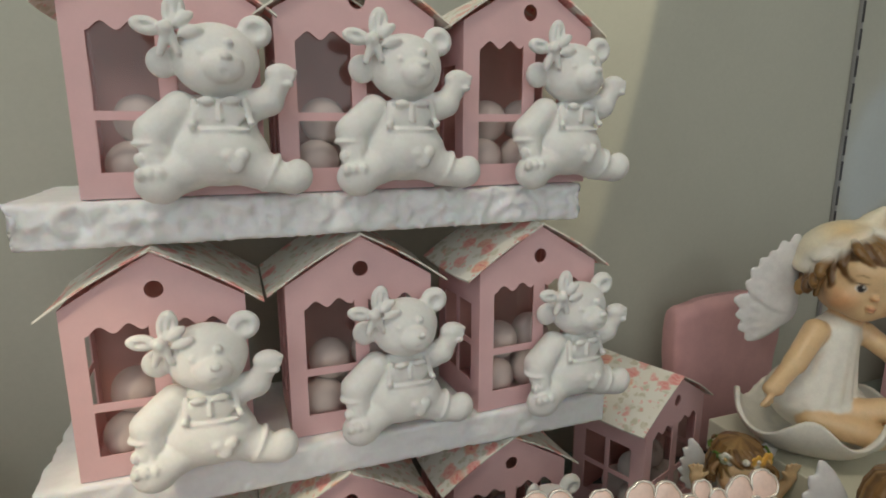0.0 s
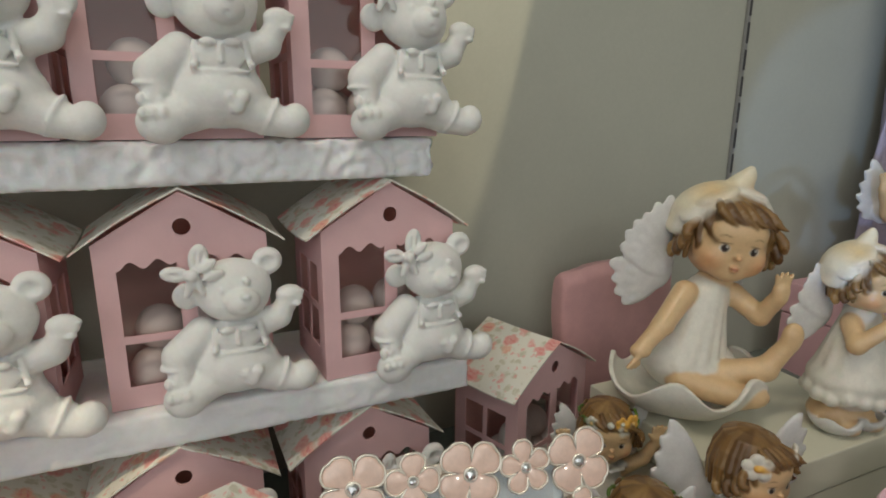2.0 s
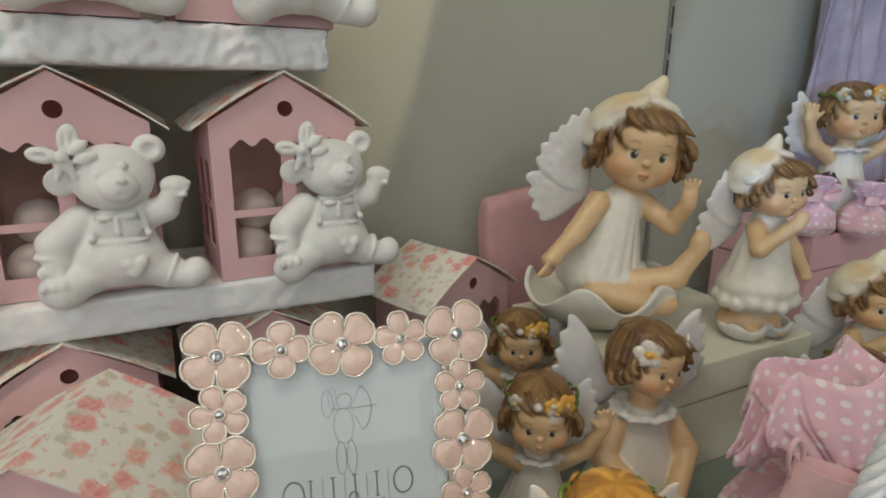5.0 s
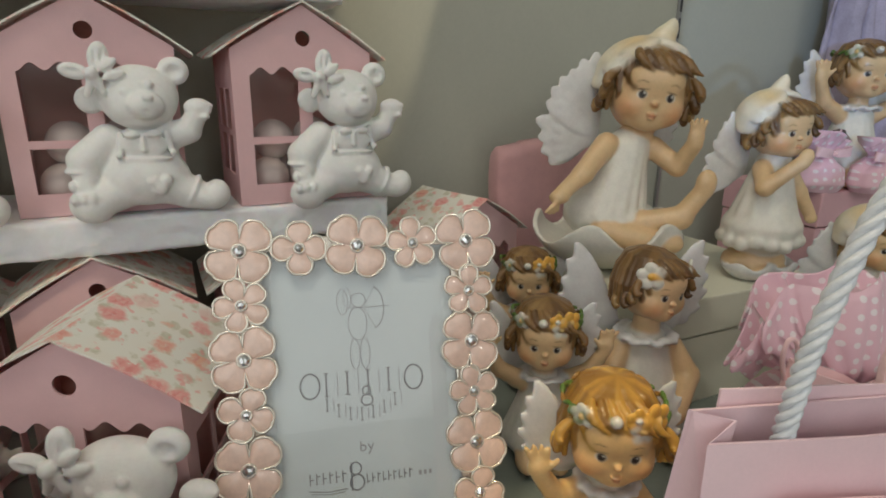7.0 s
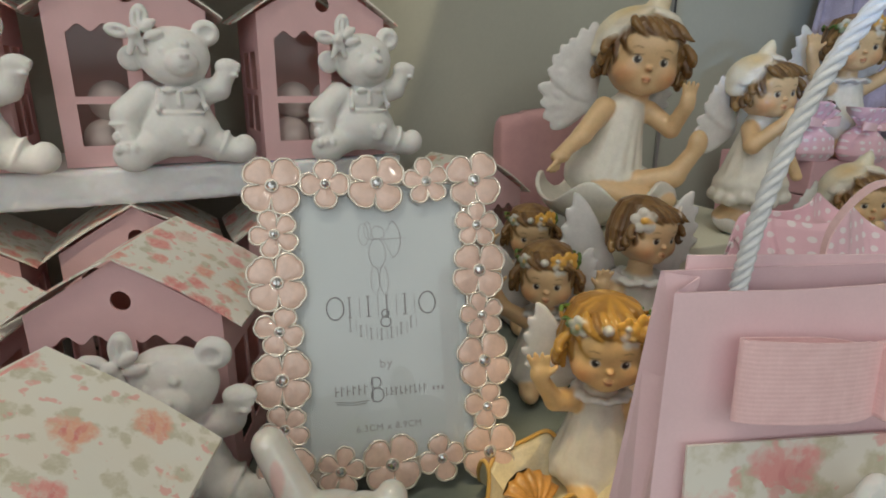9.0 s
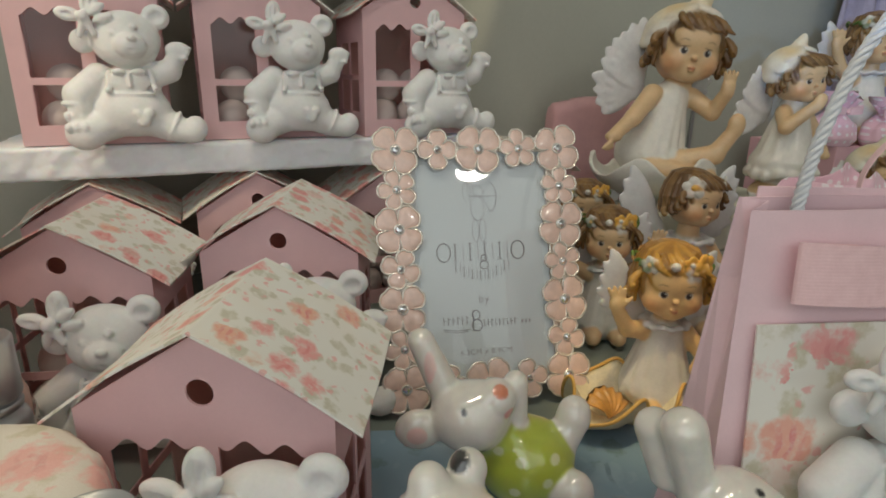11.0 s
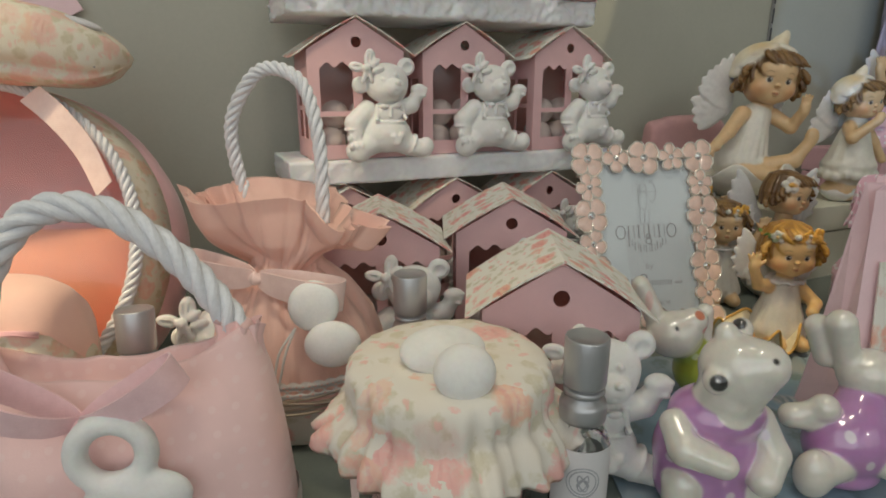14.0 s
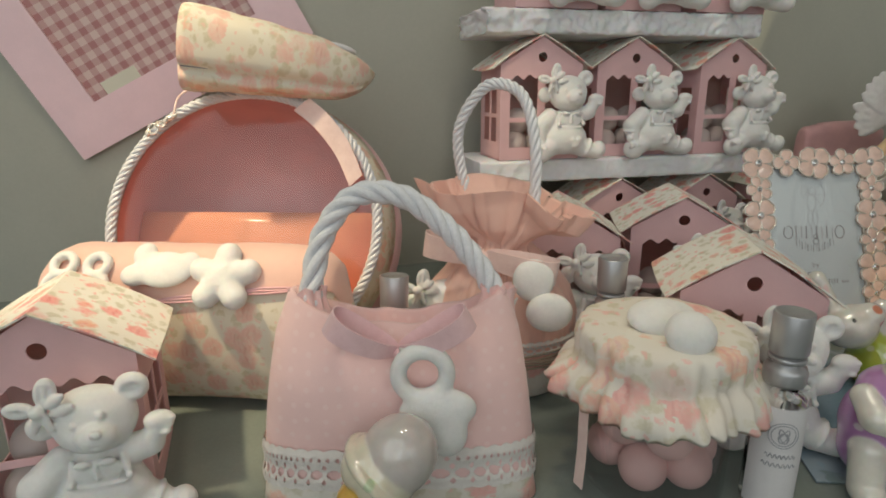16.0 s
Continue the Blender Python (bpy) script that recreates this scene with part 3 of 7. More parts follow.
def setting():
    def wallbox(name, u0, u1, v0, v1, z0, z1, mat, label):
        ob = lone(name, box(u0, u1, v0, v1, z0, z1), mat, pose(0, 0, 0, 0, 0, 20), label, "wall", kind="structure")
        return ob
    wallbox("wall_back", -1.5, 1.6, 0.345, 0.42, -0.95, 1.8, WALL, "plain grey-beige painted back wall of the display")
    wallbox("wall_left", -1.6, -1.5, -2.0, 0.345, -0.95, 1.8, ROOMPAINT, "plain pale painted side wall of the shop")
    wallbox("wall_right", 1.6, 1.7, -2.0, 0.42, -0.95, 1.8, ROOMPAINT, "plain pale painted side wall of the shop")
    wallbox("wall_front", -1.6, 1.7, -2.1, -2.0, -0.95, 1.8, ROOMPAINT, "plain pale painted wall behind the viewer")
    tagged(wallbox("floor", -1.6, 1.7, -2.1, 0.42, -1.05, -0.95, BENCH, "dark plain shop floor"), category="floor")
    tagged(wallbox("ceiling", -1.6, 1.7, -2.1, 0.42, 1.8, 1.9, ROOMPAINT, "plain pale painted ceiling"), category="ceiling")
    profile = [(-0.50, fl(-0.50) - 0.004), (-0.497, fl(-0.497)), (0.125, fl(0.125)), (0.14, fl(0.14) + 0.0004), (0.155, fl(0.155)), (0.72, fl(0.72))]
    rings = [[Vector((x, y, z)) for y, z in profile] + [Vector((x, y, -0.11)) for y in (0.72, -0.50)] for x in (-0.75, 0.75)]
    bm = bmesh.new()
    bm.from_mesh(loft("display_bench", rings, True, True, False))
    cut = bmesh.ops.bisect_plane(bm, geom=bm.verts[:] + bm.edges[:] + bm.faces[:], plane_co=uv(0, 0.3446, 0), plane_no=uv(0, 1, 0), clear_outer=True)
    bmesh.ops.holes_fill(bm, edges=[e for e in cut["geom_cut"] if isinstance(e, bmesh.types.BMEdge)])
    lone("display_bench", bm, BENCH, pose(0, 0, 0), "glossy grey-green glass display bench top", "bench", kind="structure")
    up = thing("shelf_upright", uvpose(0.4805, 0.3445, 0.0), "grey metal shelving upright with a row of dark slots", "upright", kind="structure")
    part("rail", box(-0.0016, 0.0016, -0.003, 0.0, 0.0, 1.2, 0.0004), STRIP, up)
    for i in range(22):
        # Near-black bars laid on the rail paint the shade inside its slots.
        part("slot", box(-0.0010, 0.0010, -0.0036, -0.0028, 0.15 + i * 0.021, 0.166 + i * 0.021), SLOT_SHADE, up)


setting()

# ---- favour houses ----


def bear_mesh():
    """A seated plaster teddy with a bow at one ear and one paw raised; front towards -y, seat at z = 0."""
    c = Clay()
    mm = 0.001

    def B(x, y, z, r, k=3, rot=(0, 0, 0), cut=False):
        r = r if isinstance(r, tuple) else (r, r, r)
        c.ball((x * mm, y * mm, z * mm), tuple(a * mm for a in r), k * mm, 0, rot, cut)

    def L(a, b, ra, rb, k=2.5):
        c.limb(np.array(a) * mm, np.array(b) * mm, ra * mm, rb * mm, k * mm)
    B(14, -8, 28, (15.5, 9.5, 13), 3)
    B(14.5, -9.5, 18.5, (19, 11.5, 13.5), 3)
    B(15.5, -9.5, 54.5, (16.5, 10.5, 13.8), 0.8)
    B(16, -12, 49.5, (13.5, 9, 9), 2.5)
    B(18, -20, 51.0, (7.6, 5.4, 6.2), 1.0)
    B(19.4, -25.2, 54.6, (2.3, 1.7, 1.7), 0.4)
    B(18.5, -25.0, 48.6, (1.6, 1.2, 0.8), 0.5, cut=True)
    B(10.6, -18.8, 56.5, 1.7, 0.3)
    B(20.5, -19.4, 60.0, 1.7, 0.3)
    B(30.8, -9, 65.6, (6.7, 3.8, 6.4), 0.8)
    B(31.2, -13.0, 65.4, (3.9, 2.2, 3.6), 0.6, cut=True)
    B(-3.6, -9, 53, (6.0, 3.8, 6.0), 0.8)
    B(2.2, -15.5, 70.6, (4.2, 2.6, 6.8), 0.4, (0, 8, 0))
    B(1.2, -18, 71.6, (0.9, 1.3, 4.2), 0.3, (0, 2, 0), True)
    B(3.8, -18, 71.4, (0.8, 1.2, 3.8), 0.3, (0, 16, 0), True)
    B(-7.5, -16, 65.0, (5.8, 2.4, 3.5), 0.4, (0, 10, 0))
    B(-8, -18.4, 65.0, (3.2, 1.3, 1.2), 0.4, (0, 10, 0), True)
    B(7.5, -17.5, 63.5, (4.8, 1.8, 2.4), 0.4, (0, -18, 0))
    B(5.5, -17.5, 67.8, (4.4, 1.8, 2.2), 0.4, (0, -38, 0))
    B(-1.0, -18.2, 64.2, 2.8, 0.5)
    L((-1, -17, 62), (-3.5, -16.5, 55.5), 2.1, 1.5, 0.5)
    L((0.6, -17.4, 62), (2.6, -17.4, 56), 1.9, 1.4, 0.5)
    L((1, -9, 36), (-9, -10.5, 26.5), 6.6, 7.4, 1.8)
    L((-9, -10.5, 26.5), (-9, -13, 19.5), 6.6, 5.6, 1.0)
    B(-10.5, -12, 22.6, (7.0, 6.6, 1.8), 0.4)
    for q in (-1, 0, 1):
        B(-11 + q * 3.2, -16.5, 16.6, (2.0, 2.4, 2.6), 0.5)
    L((26, -9, 36.5), (34.5, -10, 39), 6.6, 6.0, 1.8)
    L((34.5, -10, 39), (38.5, -11, 46), 5.2, 4.8, 1.0)
    B(39.5, -11.5, 49.5, (6.2, 4.4, 4.4), 0.8)
    for q in (-1, 0, 1):
        B(43 + q * 1.0, -13.5 + q, 48 + q * 2.4, (2.4, 2.2, 1.5), 0.4)
    L((4, -9, 13), (-5, -13, 9.5), 9.0, 8.0, 1.6)
    B(-8, -15, 7.6, (9.2, 6.6, 8.4), 1.2)
    for q in (-1, 0, 1):
        B(-10.5 + q * 3.6, -20.5, 11.2, (2.0, 1.8, 2.6), 0.5)
    L((24, -9, 14), (33, -10, 9.8), 9.4, 7.8, 1.6)
    B(33.5, -10, 10.2, (2.2, 8.6, 9.0), 0.5, (0, 28, 0))
    L((35, -11, 8.5), (42, -12, 7.2), 6.6, 6.4, 1.0)
    B(44.5, -12.5, 8.8, (6.0, 5.8, 7.0), 1.0)
    L((6.5, -15.8, 38), (5.6, -17.8, 30), 1.5, 1.4, 0.8)
    L((25, -15.2, 39), (26.5, -17.0, 31), 1.5, 1.4, 0.8)
    B(15.5, -17.2, 33.5, (9.6, 1.9, 6.0), 0.3)
    B(15.5, -17.2, 27.6, (11.6, 2.2, 1.3), 0.8)
    L((15.5, -19.4, 37.5), (15.5, -19.6, 31), 0.8, 0.8, 0.3)
    B(11, -19, 38.4, (3.4, 1.6, 1.8), 0.4)
    B(20, -19, 38.6, (3.4, 1.6, 1.8), 0.4)
    B(20, -19.8, 14.6, (3.4, 2.2, 3.8), 0.3)
    B(17.6, -20.0, 17.6, (3.2, 2.1, 2.7), 0.3, (0, 30, 0))
    B(22.4, -19.8, 17.6, (3.2, 2.1, 2.7), 0.3, (0, -30, 0))
    B(5.2, -18.8, 29.4, 1.6, 0.3)
    B(27, -18.2, 30.2, 1.6, 0.3)
    return with_mats(c.mesh("teddy_bear", 0.0008), [PLASTER])


BEAR = bear_mesh()


def arc(cx, cz, r, n=20):
    return [(cx + r * math.cos(2 * math.pi * i / n), cz + r * math.sin(2 * math.pi * i / n)) for i in range(n)]


def house_box(name="favour_house", with_bear=True):
    """A folded card house: base at z = 0, front at y = 0, ridge along y."""
    W, E, A, DEP, T = 0.034, 0.0730, 0.0936, 0.050, 0.0007
    h = thing(name, pose(0, 0, 0), "pink card favour house with rose-print roof and white plaster teddy", "favour box", "pink favour houses")
    gable = [(-W, 0), (W, 0), (W, E), (0, A), (-W, E)]
    holes = [arc(0, 0.0785, 0.0036)]
    for s in (-1, 1):
        x0, x1 = sorted((s * 0.026, s * 0.0032))
        holes.append([(x0, 0.010), (x1, 0.010), (x1, 0.0295), (x0, 0.0295)])
        top = []
        for i in range(19):
            u = i / 18
            x = x1 + (x0 - x1) * u
            w = abs(x) / 0.026
            top.append((x, 0.0662 - 0.0034 * math.sin(math.pi * 2.5 * w) ** 2 - 0.0015 * w))
        holes.append([(x0, 0.033), (x1, 0.033)] + top)
    part("front_wall", plate(gable, holes, T), PINK, h)
    part("back_wall", plate(gable, [], T), PINKSHADE, h, m=pose(0, DEP - T, 0))
    grid = []
    for a, b in ((0.006, 0.0205), (0.0235, 0.038)):
        for c, d in ((0.014, 0.033), (0.036, 0.055)):
            grid.append([(a + 0.003, c), (b + 0.003, c), (b + 0.003, d), (a + 0.003, d)])
    side = [(T, 0), (DEP - T, 0), (DEP - T, E), (T, E)]
    for s in (-1, 1):
        part("side_wall", plate(side, [list(g) for g in grid], T), PINK, h, m=Matrix.Translation((s * W + (T if s < 0 else 0), 0, 0)) @ pose(0, 0, 0, 0, 0, 90))
    part("bottom_panel", box(-W, W, T, DEP - T, 0.0005, 0.0015), PINK, h)
    # roof: two bent card wings that stand a little off the gable
    rings = []
    n = 11
    for yy, lift in ((-0.0028, 0.0006), (0.012, 0.0), (0.032, 0.0), (0.054, 0.0014)):
        lower, upper = [], []
        for i in range(2 * n - 1):
            s = (i - (n - 1)) / (n - 1)
            x = 0.0415 * s
            z = 0.0942 - 0.0255 * abs(s) ** 0.96 + 0.0018 * math.sin(math.pi * abs(s)) + lift * (0.4 + abs(s))
            lower.append(Vector((x, yy, z)))
            upper.append(Vector((x, yy, z + 0.0009)))
        rings.append(lower + upper[::-1])
    part("roof", loft("roof", rings, True, True, False), ROOF, h, "rose-print card roof")
    for s in (-1, 1):
        part("window_film", box(-0.026 if s < 0 else 0.0035, -0.0035 if s < 0 else 0.026, 0.0016, 0.0018, 0.009, 0.066), FILM, h)
    balls = ((-0.017, 0.014, 0.0105), (0.004, 0.015, 0.011), (0.021, 0.016, 0.0105), (-0.008, 0.032, 0.0105), (0.014, 0.034, 0.0105),
             (-0.013, 0.018, 0.029), (0.009, 0.022, 0.0295))
    me = lathe("candy", [(0.0102 * math.sin(math.pi * i / 12) + 1e-5, -0.0102 * math.cos(math.pi * i / 12)) for i in range(13)], 20)
    for x, y, z in balls:
        part("sugar_ball", me, CANDYW, h, "white sugared ball", pose(x, y, z + 0.001))
    if with_bear:
        part("teddy_bear", BEAR, PLASTER, h, "white plaster teddy with a bow", pose(0.0030, 0.0005, -0.0005) @ Matrix.Scale(0.96, 4))
    return h


HOUSE = house_box()
ROWS_HOUSES = (
    (-0.0330, 0.2455, 0.1155, 0, 1.0), (0.0514, 0.2515, 0.1155, 0.5, 1.0), (0.1420, 0.2470, 0.1155, 4, 1.0),
    (-0.0210, 0.2500, 0.2300, 0, 1.0), (0.0530, 0.2500, 0.2300, 1, 1.0), (0.1340, 0.2500, 0.2300, 3, 1.0),
    (-0.0420, 0.2460, fl(0.215), -1, 1.0), (0.0421, 0.2455, fl(0.245), 0, 1.0), (0.1290, 0.2470, fl(0.27), 2, 0.99),
)


def scaled(m, s):
    return m @ Matrix.Scale(s, 4)


first = True
for u, v, z, yaw, s in ROWS_HOUSES:
    if first:
        HOUSE.matrix_basis = uvpose(u, v, z, yaw)
        first = False
    else:
        o = copy_thing(HOUSE, scaled(uvpose(u, v, z, yaw), s))
for x, y, yaw, s in ((-0.0975, 0.1344, 4, 1.035), (-0.0150, 0.1593, -2, 1.05), (-0.0119, 0.0436, -6, 1.045), (-0.3400, -0.0470, 24, 1.11)):
    copy_thing(HOUSE, scaled(pose(x, y, fl(y), 0, 0, yaw), s) @ Matrix.Diagonal((1, 1, 1.062 if y == 0.0436 else 1.0, 1)))

bare = house_box(with_bear=False)
bare.matrix_basis = scaled(pose(0.1483, 0.3337, fl(0.334), 0, 0, 40), 1.04)
tagged(bare, "pink card favour house with rose-print roof in the corner")


def foam_board(u0, u1, v0, v1, z0, z1, lump=1.0):
    bm = bmesh.new()
    nu, nv, nz = 170, 22, 12
    L = lambda a, b, i, n: a + (b - a) * i / n
    seen = {}

    def vert(i, j, k):
        if (i, j, k) not in seen:
            p = Vector((L(u0, u1, i, nu), L(v0, v1, j, nv), L(z0, z1, k, nz)))
            q = (noise.noise(p * 120) * 0.0014 + noise.noise(p * 260) * 0.0013 - abs(noise.noise(p * 180)) * 0.0016 - max(0, lump - 1) * 0.0030 * max(0, noise.noise(p * 210) - 0.05)) * lump
            edge = (k in (0, nz)) and (j in (0, nv) or i in (0, nu))
            if j == 0:
                p.y += q - (0 if not edge else -0.0012)
            if i in (0, nu):
                p.x += q * (1 if i else -1) * 1.6
            if edge:
                p.z += abs(noise.noise(p * 260)) * (0.0012 if k == 0 else -0.0012) * max(1, lump * 1.5)
            seen[(i, j, k)] = bm.verts.new(p)
        return seen[(i, j, k)]

    for i in range(nu):
        for k in range(nz):
            for j in (0, nv):
                bm.faces.new((vert(i, j, k), vert(i + 1, j, k), vert(i + 1, j, k + 1), vert(i, j, k + 1)))
        for j in range(nv):
            for k in (0, nz):
                bm.faces.new((vert(i, j, k), vert(i + 1, j, k), vert(i + 1, j + 1, k), vert(i, j + 1, k)))
    for j in range(nv):
        for k in range(nz):
            for i in (0, nu):
                bm.faces.new((vert(i, j, k), vert(i, j + 1, k), vert(i, j + 1, k + 1), vert(i, j, k + 1)))
    bmesh.ops.recalc_face_normals(bm, faces=bm.faces[:])
    for f in bm.faces:
        f.smooth = True
    return bm


lone("foam_board", foam_board(-0.084, 0.183, 0.2435, 0.318, 0.0975, 0.1150, 0.5), FOAM, pose(0, 0, 0, 0, 0, 20),
     "white polystyrene board resting on pink card houses", "foam board", "foam boards")
lone("foam_board", foam_board(-0.0800, 0.164, 0.2480, 0.322, 0.2110, 0.2295, 1.5), FOAM, pose(0, 0, 0, 0, 0, 20),
     "rough-cut white polystyrene board carrying the upper houses", "foam board", "foam boards")

# ---- photo frame ----


def flower_parts(R, petals, parent, m, power=0.55):
    """A flat enamel flower: broad petals parted by narrow slits, a raised metal rim and a faceted stone."""
    n, rings_n = petals * 22, 8

    def rad(th):
        lobe = abs(math.sin(petals * th / 2))
        notch = 0.035 * math.exp(-((lobe - 1.0) / 0.02) ** 2)
        return R * (0.36 + 0.64 * lobe ** power - notch + 0.02 * math.sin(3 * th + R * 900))
    rings = []
    for i in range(rings_n + 1):
        f = 0.06 + 0.94 * i / rings_n
        ring = []
        for j in range(n):
            th = 2 * math.pi * j / n
            lobe = abs(math.sin(petals * th / 2)) ** 0.5
            hgt = 0.0014 + R * 0.085 * lobe * math.sin(math.pi * min(1, f * 0.86)) * (1 if i < rings_n else 0.5) + 0.00012 * math.sin(7 * th) * f
            ring.append((rad(th) * f * math.cos(th), -hgt, rad(th) * f * math.sin(th)))
        rings.append(ring)
    rings.append([(x * 0.99, 0.0, z * 0.99) for x, y, z in rings[-1]])
    fl = part("flower", loft("flower", rings), ENAMEL, parent, "peach enamel flower with a metal rim", m)
    out = [(rad(2 * math.pi * j / n) * math.cos(2 * math.pi * j / n), -0.0019, rad(2 * math.pi * j / n) * math.sin(2 * math.pi * j / n)) for j in range(n)]
    part("rim", tube("rim", out, 0.00048, 6, True), GOLD, fl, "pale gold rim")
    part("stone_setting", tube("stone_setting", [(R * 0.185 * math.cos(a), -0.0023, R * 0.185 * math.sin(a)) for a in [2 * math.pi * j / 16 for j in range(16)]], R * 0.035, 5, True), GOLD, fl, "round metal setting")
    rng = random.Random(int(R * 1e5))
    bm = bmesh.new()
    bmesh.ops.create_icosphere(bm, subdivisions=2, radius=R * 0.18)
    for v in bm.verts:
        v.co = v.co * rng.uniform(0.92, 1.08)
        v.co.y = v.co.y * 0.75 - 0.0022
    part("crystal", bm, CRYSTAL, fl, "small clear crystal")
    return fl


def photo_frame():
    f = thing("photo_frame", pose(0.0829, 0.1502, -0.0006, -18.5, 0, 8.1), "upright photo frame edged with peach enamel flowers and crystals", "photo frame")
    zc, W2, H = 0.0117, 0.0406, 0.1129
    part("backing", box(-0.036, 0.036, 0.0012, 0.0042, zc - 0.003, zc + H + 0.003, 0.0008), LABELP, f, "grey backing board")
    part("insert_sheet", box(-0.0345, 0.0345, 0.0002, 0.001, zc, zc + H), PAPER, f, "pale paper insert with grey print")
    for a, b, c, d in ((-0.0385, -0.0350, zc, zc + H), (0.0350, 0.0385, zc, zc + H), (-0.0375, 0.0375, zc - 0.004, zc + 0.001), (-0.0375, 0.0375, zc + H - 0.001, zc + H + 0.004)):
        part("rail", box(a, b, -0.0012 if c == zc else -0.0013, 0.0001, c, d, 0.0004), GOLD, f)
    pane = part("glass_pane", box(-0.031, 0.031, -0.0006, -0.0003, zc + 0.003, zc + H - 0.003), PANE, f, "clear glass pane")
    spots = []
    for i in range(7):
        z = zc + H * i / 6
        for s in (-1, 1):
            spots.append((s * W2, z, i % 2 == 0))
    for i in (1, 2, 3):
        for z in (zc, zc + H):
            spots.append((-W2 + 2 * W2 * i / 4, z, i == 2))
    for k, (x, z, big) in enumerate(spots):
        tw = 8 * math.sin(k * 2.3)
        if big:
            flower_parts(0.0124, 4, f, pose(x, -0.0014, z, 0, tw, 0), 0.30)
        else:
            flower_parts(0.0096, 5 if k % 3 else 4, f, pose(x, -0.0016, z, 0, tw * 3 + (18 if k % 3 else 45), 0), 0.38)
    leg = box(-0.02, 0.02, 0.0, 0.0015, 0.0, 0.095, 0.0005)
    part("easel_leg", leg, LABELP, f, "", pose(0, 0.0455, 0.0155, 24 + 18.5 - 16, 0, 0))
    return f


FRAME = photo_frame()


def print_bars(parent):
    """The print on the insert: a line emblem and plain marks for the names, and the size that can be read."""
    zc, k = 0.0117, 0.001

    def bar(x0, x1, z0, z1, mat=INK):
        part("print_mark", box(x0 * k, x1 * k, -0.00005, 0.00025, zc + z0 * k, zc + z1 * k), mat, parent)

    def loop(pts, r, mat=INK, closed=False):
        part("print_mark", tube("print_mark", [(x * k, 0.0001, zc + z * k) for x, z in pts], r * k, 5, closed), mat, parent)

    def oval(cx, cz, rx, rz, r, mat=INK, a0=0.0, a1=360.0):
        closed = a1 - a0 >= 360
        loop([(cx + rx * math.cos(radians(a0 + (a1 - a0) * j / 20)), cz + rz * math.sin(radians(a0 + (a1 - a0) * j / 20))) for j in range(20 if closed else 21)], r, mat, closed)

    def upright(x, z, w, h, r=0.22):
        """A serifed stroke with a thin companion."""
        bar(x - r, x + r, z, z + h)
        bar(x - 3 * r, x + 3 * r, z + h - 0.35, z + h)
        bar(x - 3 * r, x + 3 * r, z, z + 0.35)
        bar(x + w - 0.12, x + w + 0.12, z, z + h, INKSOFT)
    for i in range(6):
        x = -22.0 + i * 7.5
        if i in (0, 5):
            oval(x + 3, 63.3, 3.4, 4.5, 0.32)
        else:
            upright(x + 1.2, 59.0, 4.0, 8.6, 0.30)
    oval(1.0, 60.0, 1.5, 1.6, 0.28)
    oval(1.0, 56.6, 2.1, 2.0, 0.30)
    for i in range(7):
        x = -13.4 + i * 4.1
        z = 49.4 + 0.028 * (x + 1) ** 2
        upright(x, z, 2.4, 4.6, 0.17)
    for i in range(6):
        bar(-20.8 + i * 2.3, -20.4 + i * 2.3, 28.2, 32.2, INK)
        bar(-20.8 + i * 2.3, -19.3 + i * 2.3, 30.0 + (i % 2), 30.3 + (i % 2), INK)
    bar(-6.2, -5.6, 24.6, 34.6)
    oval(-4.4, 32.4, 2.0, 2.2, 0.28)
    oval(-4.0, 27.4, 2.5, 2.8, 0.30)
    for i in range(9):
        bar(-0.6 + i * 1.95, -0.25 + i * 1.95, 26.6, 30.0, INK)
        bar(-0.6 + i * 1.95, 0.6 + i * 1.95, 27.0 + 1.1 * (i % 3), 27.3 + 1.1 * (i % 3), INK)
    for i in range(3):
        bar(18.6 + i * 1.9, 19.6 + i * 1.9, 27.0, 28.6, INKSOFT)
    loop([(-21.0, 26.2), (-14.0, 25.2), (-7.4, 25.6)], 0.16)
    loop([(-20.4, 25.2), (-14.0, 24.3), (-8.4, 24.6)], 0.14)
    # emblem: plain ovals and a bent line
    oval(-0.4, 93.0, 2.6, 2.6, 0.16, INKSOFT)
    oval(-1.0, 84.5, 3.4, 6.0, 0.16, INKSOFT)
    oval(-2.4, 73.6, 1.7, 5.6, 0.15, INKSOFT)
    oval(1.2, 73.6, 1.7, 5.6, 0.15, INKSOFT)
    oval(-6.2, 92.6, 2.0, 4.6, 0.14, INKSOFT)
    oval(-4.4, 94.0, 1.4, 3.6, 0.12, INKSOFT)
    oval(4.6, 90.0, 4.2, 7.6, 0.22, INKSOFT, -80, 80)
    loop([(5.4, 97.4), (1.6, 90.2), (5.4, 82.6)], 0.10, INKSOFT)
    loop([(-4.4, 90.4), (3.0, 90.2), (11.2, 90.4)], 0.15, INKSOFT)
    for text, size, z in (("by", 0.0054, 0.0382), ("6.3CM x 8.9CM", 0.0037, 0.0132)):
        cu = bpy.data.curves.new("lettering", "FONT")
        cu.body, cu.size, cu.align_x = text, size, "CENTER"
        cu.space_character = 1.12
        cu.extrude = 0.00005
        ob = new("lettering", cu)
        dg = bpy.context.evaluated_depsgraph_get()
        me = bpy.data.meshes.new_from_object(ob.evaluated_get(dg))
        bpy.data.objects.remove(ob)
        part("lettering", me, INKSOFT, parent, m=pose(0, 0, zc + z, 90, 0, 0))


print_bars(FRAME)

# ---- ceramic animals ----


